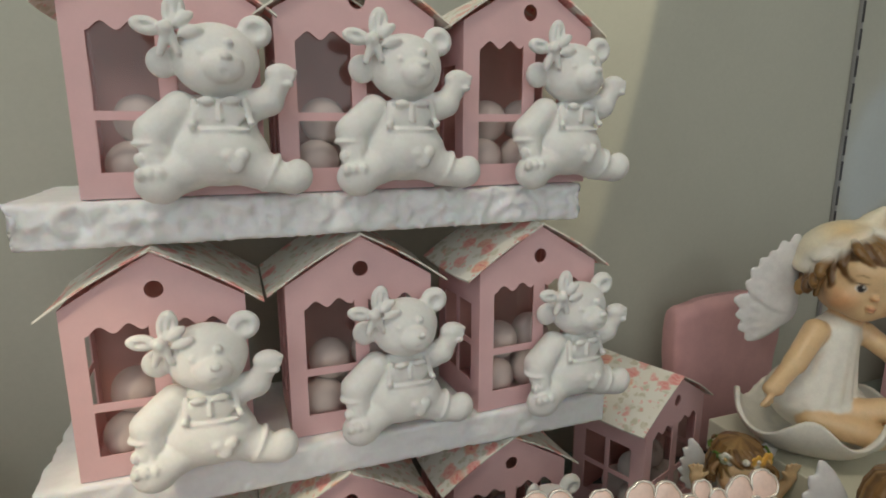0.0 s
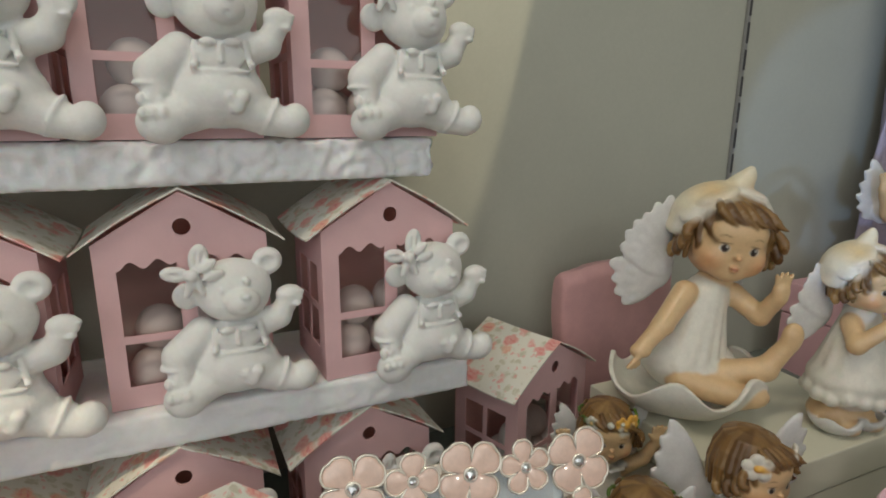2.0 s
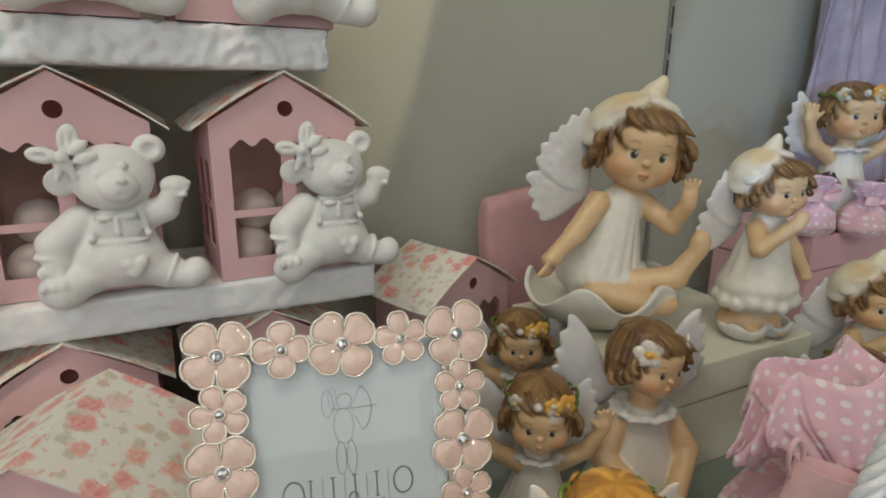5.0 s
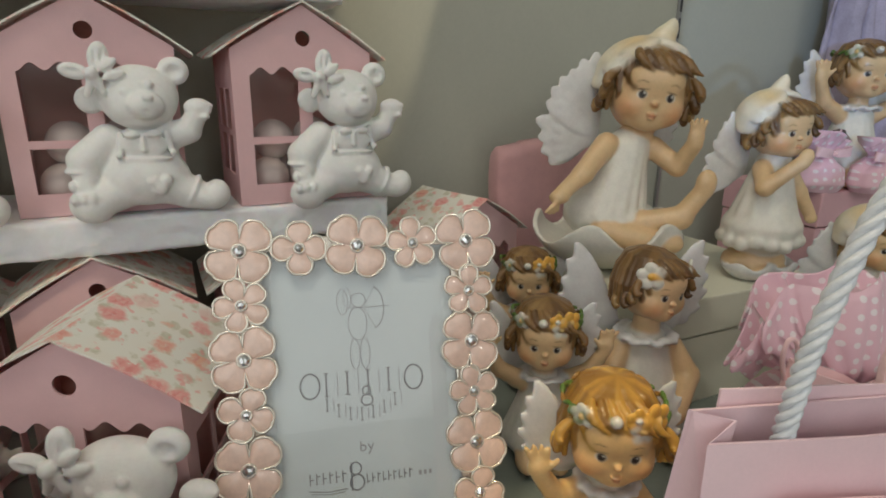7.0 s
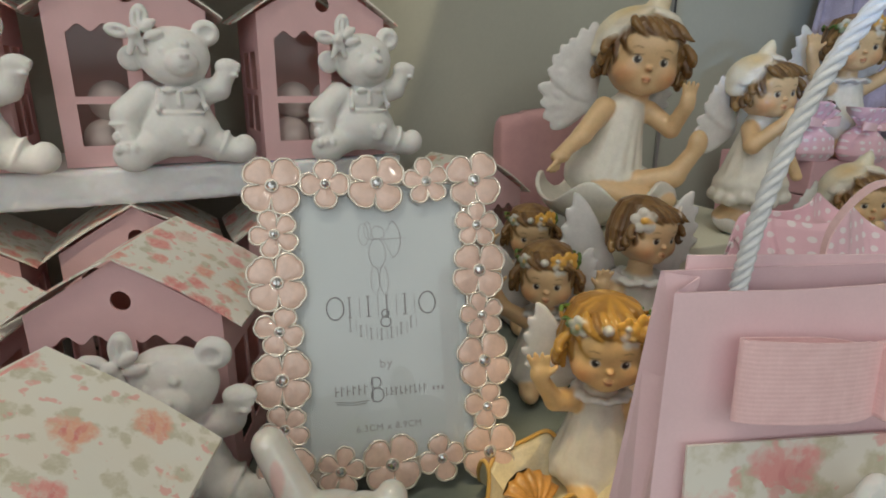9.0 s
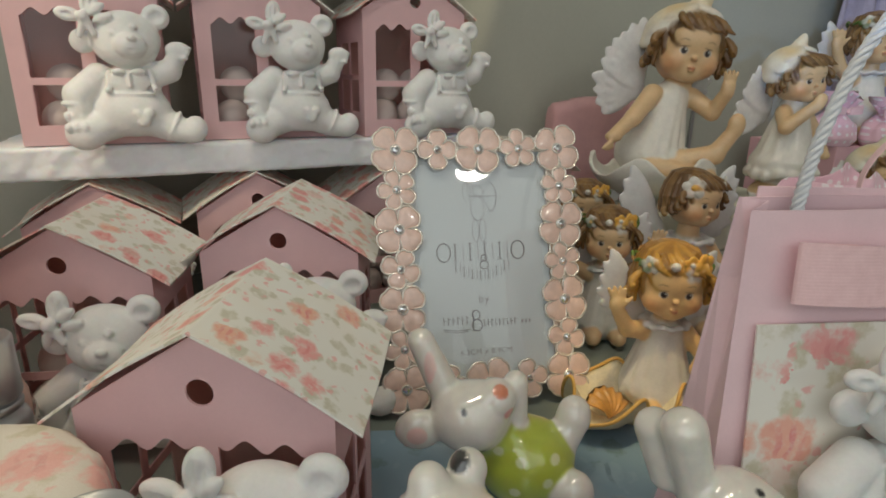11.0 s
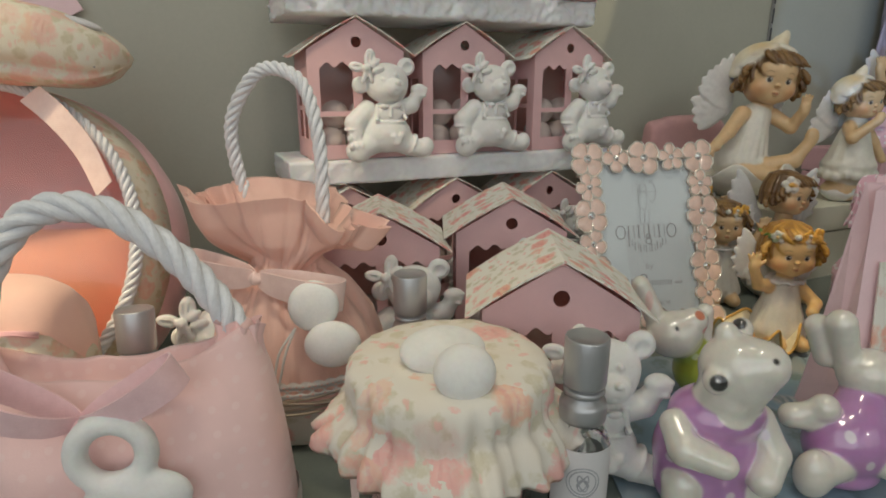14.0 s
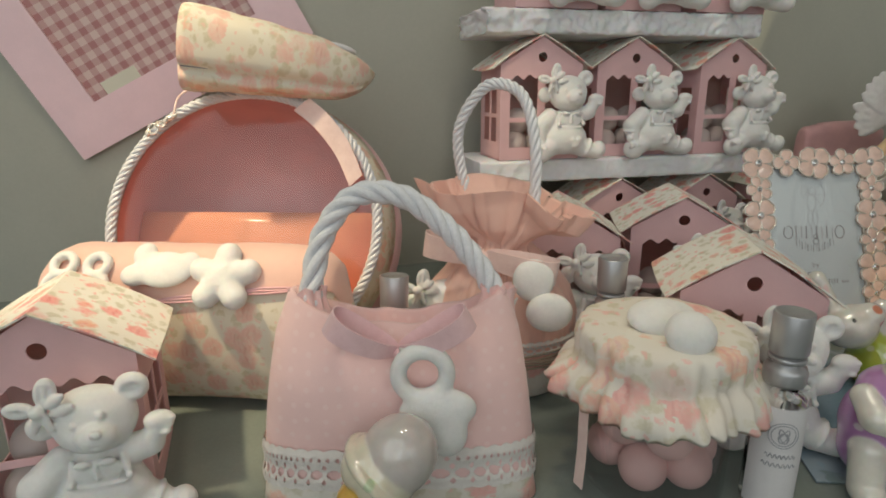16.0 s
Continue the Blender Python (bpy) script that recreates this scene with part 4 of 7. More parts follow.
WHITEG, VIOLET, LIME, DARKG, ROSEG, CORALG = (0.82, 0.79, 0.71), (0.54, 0.26, 0.55), (0.46, 0.54, 0.05), (0.012, 0.01, 0.01), (0.84, 0.36, 0.36), (0.72, 0.25, 0.14)
GLAZES = [WHITEG, VIOLET, DARKG, ROSEG, LIME]


def clay_tools(c, up=0.0):
    k = 0.001

    def B(x, y, z, r, s=2.5, m=0, rot=(0, 0, 0)):
        r = r if isinstance(r, tuple) else (r, r, r)
        c.ball((x * k, y * k, (z + up) * k), tuple(a * k for a in r), s * k, m, rot)

    def L(a, b, ra, rb, s=2, m=0):
        c.limb(np.array([a[0], a[1], a[2] + up]) * k, np.array([b[0], b[1], b[2] + up]) * k, ra * k, rb * k, s * k, m)

    def P(x, y, z, r, col):
        r = r if isinstance(r, tuple) else (r, r, r)
        c.dab((x * k, y * k, (z + up) * k), tuple(a * k for a in r), col)
    return B, L, P


def mouse_mesh():
    """A plump seated mouse in violet overalls, paws folded, head turned to its left."""
    c = Clay()
    B, L, P = clay_tools(c, 9.0)
    B(0, 2, 25, (22.5, 19, 24), 2, 1)
    B(0, 1, 11, (21.5, 18, 17), 3, 1)
    B(1, 0, 44, (19.5, 16, 11), 4, 1)
    B(3, -4, 54, (13.5, 12, 10), 3, 0)
    B(3.5, -4, 66.5, (13.8, 13.2, 13.6), 4, 0)
    B(-7.0, -10.5, 64.5, (5.4, 5.4, 5.8), 1.6, 0)
    L((6, -7, 68), (11, -10.2, 70), 11.4, 9.8, 4)
    B(7, -8, 61, (10, 9.5, 8), 4)
    B(0, -1, 79.5, (4.6, 4.2, 5.2), 2.5)
    B(9, 4, 79, (4.6, 4.2, 5.2), 2.5)
    for s in (-1, 1):
        L((s * 15, -9, 16), (s * 16, -14, -1), 8.0, 7.6, 1.0)
        B(s * 16, -17, -2.4, (7.2, 7.6, 6.5), 1.0)
    L((-19, -5, 42), (-18, -14, 36), 6, 6.8, 0.8)
    L((-18, -14, 36), (-5, -20, 32.5), 6.8, 5.6, 1.0)
    L((18, -3, 42), (20, -11, 30), 6, 7.4, 0.8)
    L((20, -11, 30), (14, -18, 23), 7.4, 6.4, 1.0)
    P(2, -14, 53, (9, 9, 8.0), WHITEG)
    P(-8.6, -15.0, 65.4, (3.3, 3.6, 3.4), DARKG)
    # Painted glint on the dark eye.
    P(-9.4, -16.0, 66.6, (0.8, 1.6, 0.8), (0.8, 0.8, 0.8))
    P(10.5, -18.2, 75.6, (1.2, 2.2, 1.1), DARKG)
    P(17.4, -13.2, 77.4, (1.2, 2.2, 1.1), DARKG)
    P(6.5, 2, 83, (2.6, 3.4, 2.6), DARKG)
    for x, y, z in ((-15, -12, 42), (15, -12, 40), (-21, -8, 27), (2, -18.5, 15), (-9, -18, 11), (21, -9, 24), (-3, -18, 31), (8, -19, 18)):
        P(x, y, z, (2.4, 3.4, 2.2), (0.78, 0.68, 0.76))
    return with_mats(c.painted(c.mesh("mouse_figurine", 0.0007), GLAZES), [GLAZE])


lone("mouse_figurine", mouse_mesh(), GLAZE, pose(0.0470, 0.0120, fl(0.0) - 0.0003, 0, 0, 0), "glossy white ceramic mouse in a violet dotted dress", "figurine", "ceramic animals")


def rabbit_mesh():
    """A seated rabbit lolling back, legs to one side, head turned to +x."""
    c = Clay()
    B, L, P = clay_tools(c, 9.2)
    B(1, -2, 12, (20, 16, 18), 2, 1)
    B(0, -2, -2, (17, 14, 7), 3, 1)
    L((4, 0, 20), (11, 6, 30), 13, 10.5, 4, 1)
    B(14, 9, 41, (14, 12, 11.5), 1.5, 0)
    L((15, 7, 41), (21, 3, 41), 10.5, 9.0, 4)
    L((5, 12, 46), (-1, 13, 65), 5.6, 6.6, 3)
    L((0, 20, 45), (-5, 22, 60), 5.4, 6.0, 3)
    L((-6, -2, 22), (-24, 4, 23), 5.6, 5.8, 1.0)
    L((-24, 4, 23), (-14, -1, 29), 5.0, 5.2, 1.5)
    B(-13, -1.5, 30, (6.4, 6.2, 6.2), 1.5)
    L((-8, -9, 6), (-19, -12, 5), 8, 8.4, 1.0)
    B(-22, -13.5, 4.0, (8.6, 7.4, 11.5), 1.2)
    L((18, 1, 25), (28, 1, 10), 6.2, 7.0, 1.0)
    L((28, 1, 10), (30, 0, -1), 7.2, 7.4, 1.5)
    L((10, -12, 8), (16, -16, 6), 6.6, 6.6, 1.0)
    P(27.5, -4, 43.5, (2.6, 2.8, 2.2), ROSEG)
    P(18, 2.5, 52.2, (1.5, 1.5, 1.8), DARKG)
    P(29, 0, 48, (1.0, 2.6, 1.2), DARKG)
    P(30, -1, 38, (1.2, 2.0, 1.0), DARKG)
    for x, y, z in ((-8, -13, 22), (9, -16, 19), (-1, -17, 26), (15, -9, 26), (0, -19, 10), (12, -14, 10), (19, -6, 17)):
        P(x, y, z, (2.1, 3.4, 2.6), (0.78, 0.68, 0.76))
    return with_mats(c.painted(c.mesh("rabbit_figurine", 0.0007), GLAZES), [GLAZE])


lone("rabbit_figurine", rabbit_mesh(), GLAZE, pose(0.1220, 0.0300, fl(0.03) - 0.0003, 0, 0, 0), "glossy white ceramic rabbit in a violet dotted dress", "figurine", "ceramic animals")


def green_rabbit_mesh():
    c = Clay()
    B, L, P = clay_tools(c, 3.0)
    B(9, 0, 15, (19, 16, 18), 2, 4)
    L((4, 0, 24), (-6, 0, 32), 11, 10, 3, 4)
    B(-14, -2, 37, (15, 13.5, 13), 2, 0)
    L((-12, -3, 39), (-5, -5, 46), 11, 7.5, 4)
    P(-4, -10, 52, (3.0, 3.0, 3.2), CORALG)
    P(0, -11, 43, (3.0, 2.4, 2.2), ROSEG)
    P(-17.5, -13.5, 45.5, (1.2, 2.2, 1.5), DARKG)
    L((-22, 2, 43), (-32, 6, 64), 6, 5, 2)
    P(-29, -0.6, 57, (2.2, 2, 7), (0.86, 0.62, 0.56))
    B(-33, -4, 33, (9, 5, 8), 2)
    P(-34, -9.6, 33, (4.2, 2.6, 4), (0.86, 0.60, 0.54))
    L((3, -2, 34), (3, -1, 50), 5, 4.6, 2)
    L((20, 0, 18), (27, 3, 30), 7, 6.4, 2)
    B(28, 4, 33, (6.4, 6.6, 7), 2)
    L((14, -6, 12), (24, -12, 10), 7, 7, 2)
    B(25, -13, 10, (7.4, 7, 8.5), 2)
    for x, y, z in ((4, -14, 24), (14, -14.6, 16), (2, -15, 12), (-4, -10, 27), (17, -12, 24)):
        P(x, y, z, (2.0, 3.2, 2.0), (0.72, 0.76, 0.42))
    return with_mats(c.painted(c.mesh("rabbit_figurine", 0.0007), GLAZES), [GLAZE])


lone("rabbit_figurine", green_rabbit_mesh(), GLAZE, pose(0.0800, 0.0950, fl(0.095) - 0.0003, 0, 0, 0), "glossy ceramic rabbit in a lime green dress lying back", "figurine", "ceramic animals")

# ---- resin angels ----


RESINS = [(0.80, 0.77, 0.69), (0.76, 0.53, 0.295), (0.24, 0.13, 0.042), (0.02, 0.012, 0.01), (0.78, 0.77, 0.76), (0.74, 0.30, 0.13), (0.10, 0.19, 0.03), (0.86, 0.47, 0.08),
          (0.83, 0.76, 0.60), (0.145, 0.072, 0.024), (0.34, 0.20, 0.07), (0.80, 0.55, 0.22)]
# Golden hair; skin and hair are also warmed as if under a warm lamp.
GOLDEN_LIT = list(RESINS)
GOLDEN_LIT[1], GOLDEN_LIT[2], GOLDEN_LIT[9], GOLDEN_LIT[10] = (0.82, 0.55, 0.25), (0.55, 0.30, 0.055), (0.32, 0.16, 0.03), (0.74, 0.47, 0.10)


def sculpted_head(x, y, z, r, yaw, cap, cols, roll=0, posy=False):
    """A child-like head with swept locks of hair and a painted face, turned by yaw to its left, as a painted mesh."""
    c, k = Clay(), 0.001
    cs, sn = math.cos(radians(yaw)), math.sin(radians(yaw))
    cr, sr = math.cos(radians(roll)), math.sin(radians(roll))

    def at(a, b, d):
        a, d = a * cr + d * sr, d * cr - a * sr
        return np.array([(x + r * (a * cs - b * sn)) * k, (y + r * (a * sn + b * cs)) * k, (z + r * d) * k])

    def B(a, b, d, rr, s=0.06, m=1, tip=0, turn=0):
        rr = rr if isinstance(rr, tuple) else (rr, rr, rr)
        c.ball(at(a, b, d), tuple(q * r * k for q in rr), s * r * k, m, (0, tip + roll, yaw + turn))

    def lock(pts, r0, r1, m, s=0.03):
        path = smooth_path(pts, 7)
        for i in range(6):
            f0, f1 = i / 6, (i + 1) / 6
            w = lambda f: (r0 + (r1 - r0) * f) * (0.72 + 0.5 * math.sin(math.pi * min(1, f * 1.15)))
            c.limb(at(*path[i]), at(*path[i + 1]), w(f0) * r * k, w(f1) * r * k, s * r * k, m)

    def P(a, b, d, rr, col, tip=0, soft=None, weight=1.0):
        c.dab(at(a, b, d), tuple(q * r * k for q in rr), col, (0, tip + roll, yaw), soft and soft * r * k, weight)
    B(0, 0, 0, (0.84, 0.86, 0.92), 0.02)
    for s in (-1, 1):
        B(s * 0.35, -0.48, -0.36, (0.38, 0.36, 0.34), 0.22)
        B(s * 0.86, -0.02, -0.16, (0.09, 0.15, 0.19), 0.06)
    B(0, -0.58, -0.66, (0.26, 0.22, 0.18), 0.22)
    B(0, -0.68, 0.28, (0.56, 0.22, 0.34), 0.25)
    B(0, -0.925, -0.25, (0.075, 0.07, 0.06), 0.09)
    B(0, -0.875, -0.475, (0.105, 0.07, 0.04), 0.05)
    B(0, -0.865, -0.555, (0.085, 0.07, 0.04), 0.04)
    # hair: a close cap and locks that sweep from the crown
    B(0, 0.19, 0.15, (0.94, 0.84, 0.90), 0.03, 2)
    rng = random.Random(int(r * 10) + int(yaw))
    tones = (2, 2, 9, 10, 2, 9)
    n = 30
    for i in range(n):
        t = -math.pi + 2 * math.pi * (i + 0.5) / n + rng.uniform(-0.05, 0.05)
        front = max(0.0, math.cos(t) - 0.45) / 0.55
        hem = (0.54 - 0.08 * rng.random()) * front + (-0.42 - 0.10 * rng.random()) * (1 - front)
        sweep = 0.30 * front + 0.10 * rng.uniform(-1, 1)
        lo = 0.97 if front < 0.2 else 0.90
        q = [(0.06 * math.sin(t), 0.12 - 0.06 * math.cos(t), 1.00), (0.60 * math.sin(t - sweep * 0.5), 0.16 - 0.62 * math.cos(t - sweep * 0.5), 0.80),
             (0.95 * math.sin(t), 0.13 - 0.86 * math.cos(t), 0.5 * (hem + 0.62)), (lo * math.sin(t + sweep), 0.10 - 0.90 * math.cos(t + sweep), hem)]
        lock(q, 0.10, 0.085, tones[rng.randrange(6)])
    for s in (-1, 1):
        for i, (b, d) in enumerate(((-0.42, 0.10), (-0.30, -0.16), (-0.06, -0.34), (0.24, -0.46))):
            lock([(s * 0.84, b, d + 0.26), (s * 1.02, b - 0.06, d + 0.06), (s * 1.04, b - 0.15, d - 0.10), (s * (1.0 + 0.05 * (i % 2)), b - 0.26, d - 0.04)], 0.11, 0.055, tones[(i + (s > 0)) % 6])
    for i in range(6):
        a = -0.52 + 0.21 * i
        lock([(a * 0.8 - 0.1, -0.50, 0.84), (a, -0.74, 0.68), (a + 0.16, -0.84, 0.53), (a + 0.32, -0.86, 0.42 + 0.05 * (i % 2))], 0.10, 0.04, tones[(i * 2) % 6])
    # painted face
    for s in (-1, 1):
        P(s * 0.52, -0.66, -0.40, (0.22, 0.30, 0.20), (0.74, 0.28, 0.11), 0, 0.16, 0.55)
        P(s * 0.305, -0.78, -0.085, (0.108, 0.34, 0.088), (0.78, 0.72, 0.62), 0, 0.018)
        P(s * 0.300, -0.78, -0.085, (0.080, 0.34, 0.092), (0.030, 0.015, 0.010), 0, 0.014)
        P(s * 0.300, -0.78, -0.095, (0.040, 0.34, 0.048), (0.012, 0.008, 0.008), 0, 0.016)
        # Small pale dab: a highlight painted into the iris.
        P(s * 0.300 + 0.030, -0.80, -0.050, (0.022, 0.34, 0.022), (0.85, 0.83, 0.78), 0, 0.010, 0.9)
        P(s * 0.310, -0.78, 0.020, (0.115, 0.34, 0.013), (0.10, 0.05, 0.025), s * 5, 0.016, 0.9)
        P(s * 0.300, -0.76, 0.185, (0.070, 0.34, 0.012), (0.24, 0.12, 0.05), -s * 12, 0.016, 0.8)
        P(s * 0.400, -0.74, 0.180, (0.060, 0.34, 0.011), (0.24, 0.12, 0.05), s * 18, 0.016, 0.7)
    P(0, -0.95, -0.27, (0.08, 0.10, 0.07), (0.74, 0.32, 0.14), 0, 0.07, 0.45)
    P(0, -0.90, -0.505, (0.095, 0.14, 0.062), (0.66, 0.25, 0.13), 0, 0.045, 0.8)
    P(0, -0.90, -0.515, (0.085, 0.14, 0.008), (0.30, 0.09, 0.05), 0, 0.012, 0.8)

    def flower(t, d, size, outer, heart):
        fx, fy = 1.02 * math.sin(t), 0.10 - 0.98 * math.cos(t)
        for j in range(5):
            w = 2 * math.pi * j / 5 + t
            B(fx + size * 0.62 * math.cos(w) * math.cos(t), fy + size * 0.62 * math.cos(w) * math.sin(t), d + size * 0.62 * math.sin(w), (size * 0.46, size * 0.22, size * 0.46), 0.02, outer, 0, math.degrees(t))
        B(fx + 0.04 * math.sin(t), fy - 0.05 * math.cos(t), d, size * 0.26, 0.02, heart)
    if cap == "wreath" and not posy:
        for i in range(26):
            t = 2 * math.pi * i / 26
            B(0.97 * math.sin(t), 0.13 - 0.93 * math.cos(t), 0.60 + 0.05 * math.sin(i * 2.1), (0.14, 0.06, 0.055), 0.03, 6 if i % 4 else 9, 30 * math.sin(i * 1.7), math.degrees(t))
        for t in (-0.95, -0.78, -0.62, 0.95, 1.1):
            B(1.02 * math.sin(t), 0.10 - 0.98 * math.cos(t), 0.56 + 0.10 * math.sin(t * 17), (0.16, 0.06, 0.09), 0.02, 6, 40 * math.sin(t * 9), math.degrees(t))
        flower(0.64, 0.68, 0.32, 7, 11)
        flower(0.38, 0.52, 0.24, 0, 11)
        flower(0.26, 0.74, 0.22, 7, 0)
        flower(-0.72, 0.62, 0.23, 0, 11)
        B(1.02 * math.sin(-0.10), 0.10 - 1.0 * math.cos(-0.10), 0.68, 0.11, 0.02, 0)
    elif cap == "wreath":
        flower(-0.75, 0.50, 0.36, 0, 7)
        B(1.05 * math.sin(-0.62), 0.08 - 1.02 * math.cos(-0.62), 0.50, (0.16, 0.05, 0.10), 0.02, 7, 20, -30)
        flower(0.70, 0.64, 0.28, 0, 11)
        B(1.04 * math.sin(0.9), 0.08 - 1.0 * math.cos(0.9), 0.54, (0.13, 0.05, 0.08), 0.02, 6, 30, 50)
    else:
        # a flower worn as a bonnet: broad petals that turn up at their edges, and a stalk
        B(-0.16, 0.40, 0.44, (1.02, 0.82, 0.78), 0.05, 8, -14)
        for a, b, d, rr, tip, turn in ((-0.74, -0.02, 0.56, (0.46, 0.34, 0.15), -46, 24), (-0.42, -0.06, 0.90, (0.48, 0.34, 0.13), -30, 10), (0.30, 0.14, 1.05, (0.44, 0.32, 0.12), 14, -8),
                                       (0.80, 0.18, 0.72, (0.42, 0.36, 0.13), 56, -20), (-1.00, 0.26, 0.16, (0.30, 0.36, 0.13), -66, 20), (1.04, 0.20, 0.24, (0.30, 0.34, 0.13), 74, -20)):
            B(a, b, d, rr, 0.06, 8, tip, turn)
            P(a * 1.05, b - 0.30, d + 0.03, (rr[0] * 0.95, 0.24, 0.16), (0.84, 0.81, 0.74), tip, 0.10, 0.9)
        P(-0.46, 0.10, 0.92, (0.30, 0.46, 0.30), RESINS[11], -30, 0.28, 0.85)
        P(0.30, 0.36, 1.14, (0.26, 0.40, 0.20), RESINS[11], 0, 0.22, 0.6)
        lock([(0.02, 0.30, 1.10), (0.16, 0.28, 1.26), (0.25, 0.26, 1.42), (0.27, 0.24, 1.58)], 0.20, 0.05, 8, 0.16)
    return c.painted(c.mesh("head", r / 34 * k), cols, 0.012 * r * k)


def wings_on(c, x, y, z, r, s, m=4, layered=False):
    """A wing of long feathers: one raised blade, or two layered lobes of feathers."""
    k = 0.001

    def feather(a, L, w, dy, mat=m, blend=0.5):
        cx, cz = x + s * math.cos(radians(a)) * L * 0.54, z + math.sin(radians(a)) * L * 0.54
        c.ball((cx * k, (y + dy) * k, cz * k), (L * 0.5 * k, 1.1 * k, w * k), blend * k, mat, (0, -a if s > 0 else a, 0))
    if layered:
        for i, a in enumerate((88, 78, 67, 56, 45, 33)):
            feather(a, r * (1.50 - 0.07 * i), r * 0.21, -0.25 * i, m, 1.0)
            feather(a - 5, r * (1.08 - 0.04 * i), r * 0.15, -1.0 - 0.25 * i, m, 0.6)
        for i, a in enumerate((14, -2, -18, -34)):
            feather(a, r * (1.16 - 0.06 * i), r * 0.21, 0.4 * i, m, 1.0)
            feather(a - 4, r * 0.82, r * 0.14, -0.9 + 0.3 * i, m, 0.6)
        c.ball(((x + s * r * 0.22) * k, y * k, (z + r * 0.12) * k), (r * 0.36 * k, 1.8 * k, r * 0.42 * k), 0.8 * k, m)
    else:
        for i, a in enumerate((62, 52, 40, 26, 10, -8)):
            feather(a, r * (1.90 - 0.20 * i), r * (0.24 - 0.012 * i), 0.3 * i, m, 1.2)
        c.ball(((x + s * r * 0.25) * k, y * k, (z + r * 0.05) * k), (r * 0.42 * k, 1.8 * k, r * 0.42 * k), 0.9 * k, m)


def wreath_angel(name, yaw, pose_of, cols=RESINS, hr=16.5, posy=False, roll=0, hz=60):
    """A small standing figure with flowers in its hair; head top near 84 mm."""
    c, k = Clay(), 0.001

    def B(x, y, z, r, s=2, m=0, rot=(0, 0, 0)):
        r = r if isinstance(r, tuple) else (r, r, r)
        c.ball((x * k, y * k, z * k), tuple(a * k for a in r), s * k, m, rot)

    def L(a, b, ra, rb, s=1.2, m=1):
        c.limb(np.array(a) * k, np.array(b) * k, ra * k, rb * k, s * k, m)

    def fingers(x, y, z, lean):
        B(x, y, z, (3.6, 2.4, 4.2), 0.8, 1)
        for a in (-1.4, -0.5, 0.5, 1.4):
            L((x + a * 1.5, y, z + 2.5), (x + a * 2.5 + lean, y - 0.6, z + 8.2 - abs(a)), 1.15, 0.9, 0.4)
        L((x + 2.6 * (1 if lean < 0 else -1), y - 0.5, z), (x + 5.4 * (1 if lean < 0 else -1), y - 1.5, z + 3.4), 1.25, 0.95, 0.4)
    B(0, 0, 10, (17, 15, 10), 3, 0)
    L((0, 0, 12), (0, 0, 36), 15, 8.5, 3, 0)
    for i in range(15):
        t = 2 * math.pi * i / 15
        L((6.5 * math.cos(t), 6 * math.sin(t) - 0.5, 37), (15.5 * math.cos(t), 14 * math.sin(t), 9 + 1.2 * math.sin(i * 2.2)), 1.4, 2.4, 1.0, 0)
    for i in range(16):
        t = 2 * math.pi * i / 16
        B(9.0 * math.cos(t), 8.4 * math.sin(t) - 1, 41 + 0.7 * (i % 2), (2.5, 2.5, 1.3), 0.5, 4, (10 * math.sin(t), 14 * math.cos(t), 0))
    L((0, 0, 38), (0, -1, hz - 12), 4.6, 4.6, 1.5)
    if pose_of == "waving":
        L((-9, -1, 37), (-18, -6, 40), 4.4, 3.8)
        L((-18, -6, 40), (-24, -10, 50), 3.6, 3.0)
        fingers(-25, -11, 53.5, -1.0)
        L((9, -1, 37), (17, -8, 28), 4.4, 3.8)
        L((17, -8, 28), (10, -17, 26), 3.6, 3.4)
    elif pose_of == "cheering":
        for s in (-1, 1):
            L((s * 9, -1, 37), (s * 20, -3, 44), 4.4, 3.7)
            L((s * 20, -3, 44), (s * 25, -5, 54), 3.5, 2.9)
            fingers(s * 25.6, -5.5, 57.5, s * 0.8)
    else:
        for s in (-1, 1):
            L((s * 9, -1, 37), (s * 15, -6, 27), 4.4, 3.9)
            L((s * 15, -6, 27), (s * 6, -17, 20), 3.8, 3.2)
            B(s * 4.5, -18, 19, (3.6, 3.0, 3.2), 1, 1)
    for s in (-1, 1):
        B(s * 7, -14, 5, (5, 9, 5), 2, 1)
    wings_on(c, -8, 10, 42, 17, -1)
    wings_on(c, 8, 10, 42, 17, 1)
    me = painted_whole(name, [c.painted(c.mesh("body", 0.00085), cols), sculpted_head(0, 0, hz, hr, yaw, "wreath", cols, roll, posy)])
    return with_mats(me, [RESIN])


AN_RAISED = wreath_angel("angel_figurine", -8, "waving", GOLDEN_LIT)
AN_CALM = wreath_angel("angel_figurine", -8, "cheering", RESINS, 15.6)
AN_SIDE = wreath_angel("angel_figurine", 19, "folded", RESINS, 12.2, True, 4, 58.5)
ANGELS = "resin angels"
lone("angel_figurine", AN_RAISED, RESIN, scaled(pose(0.1650, 0.1510, fl(0.15) + 0.001, 0, 0, -4), 1.07), "golden-haired resin angel with flower wreath and raised arm", "figurine", ANGELS)
lone("angel_figurine", AN_CALM, RESIN, scaled(pose(0.1610, 0.2240, fl(0.224), 0, 0, -6), 1.05), "brown-haired resin angel with a small flower wreath", "figurine", ANGELS)
lone("angel_figurine", AN_SIDE, RESIN, scaled(pose(0.2130, 0.2330, fl(0.23), 0, 0, 2), 1.41), "brown-haired resin angel with ruffled collar looking aside", "figurine", ANGELS)
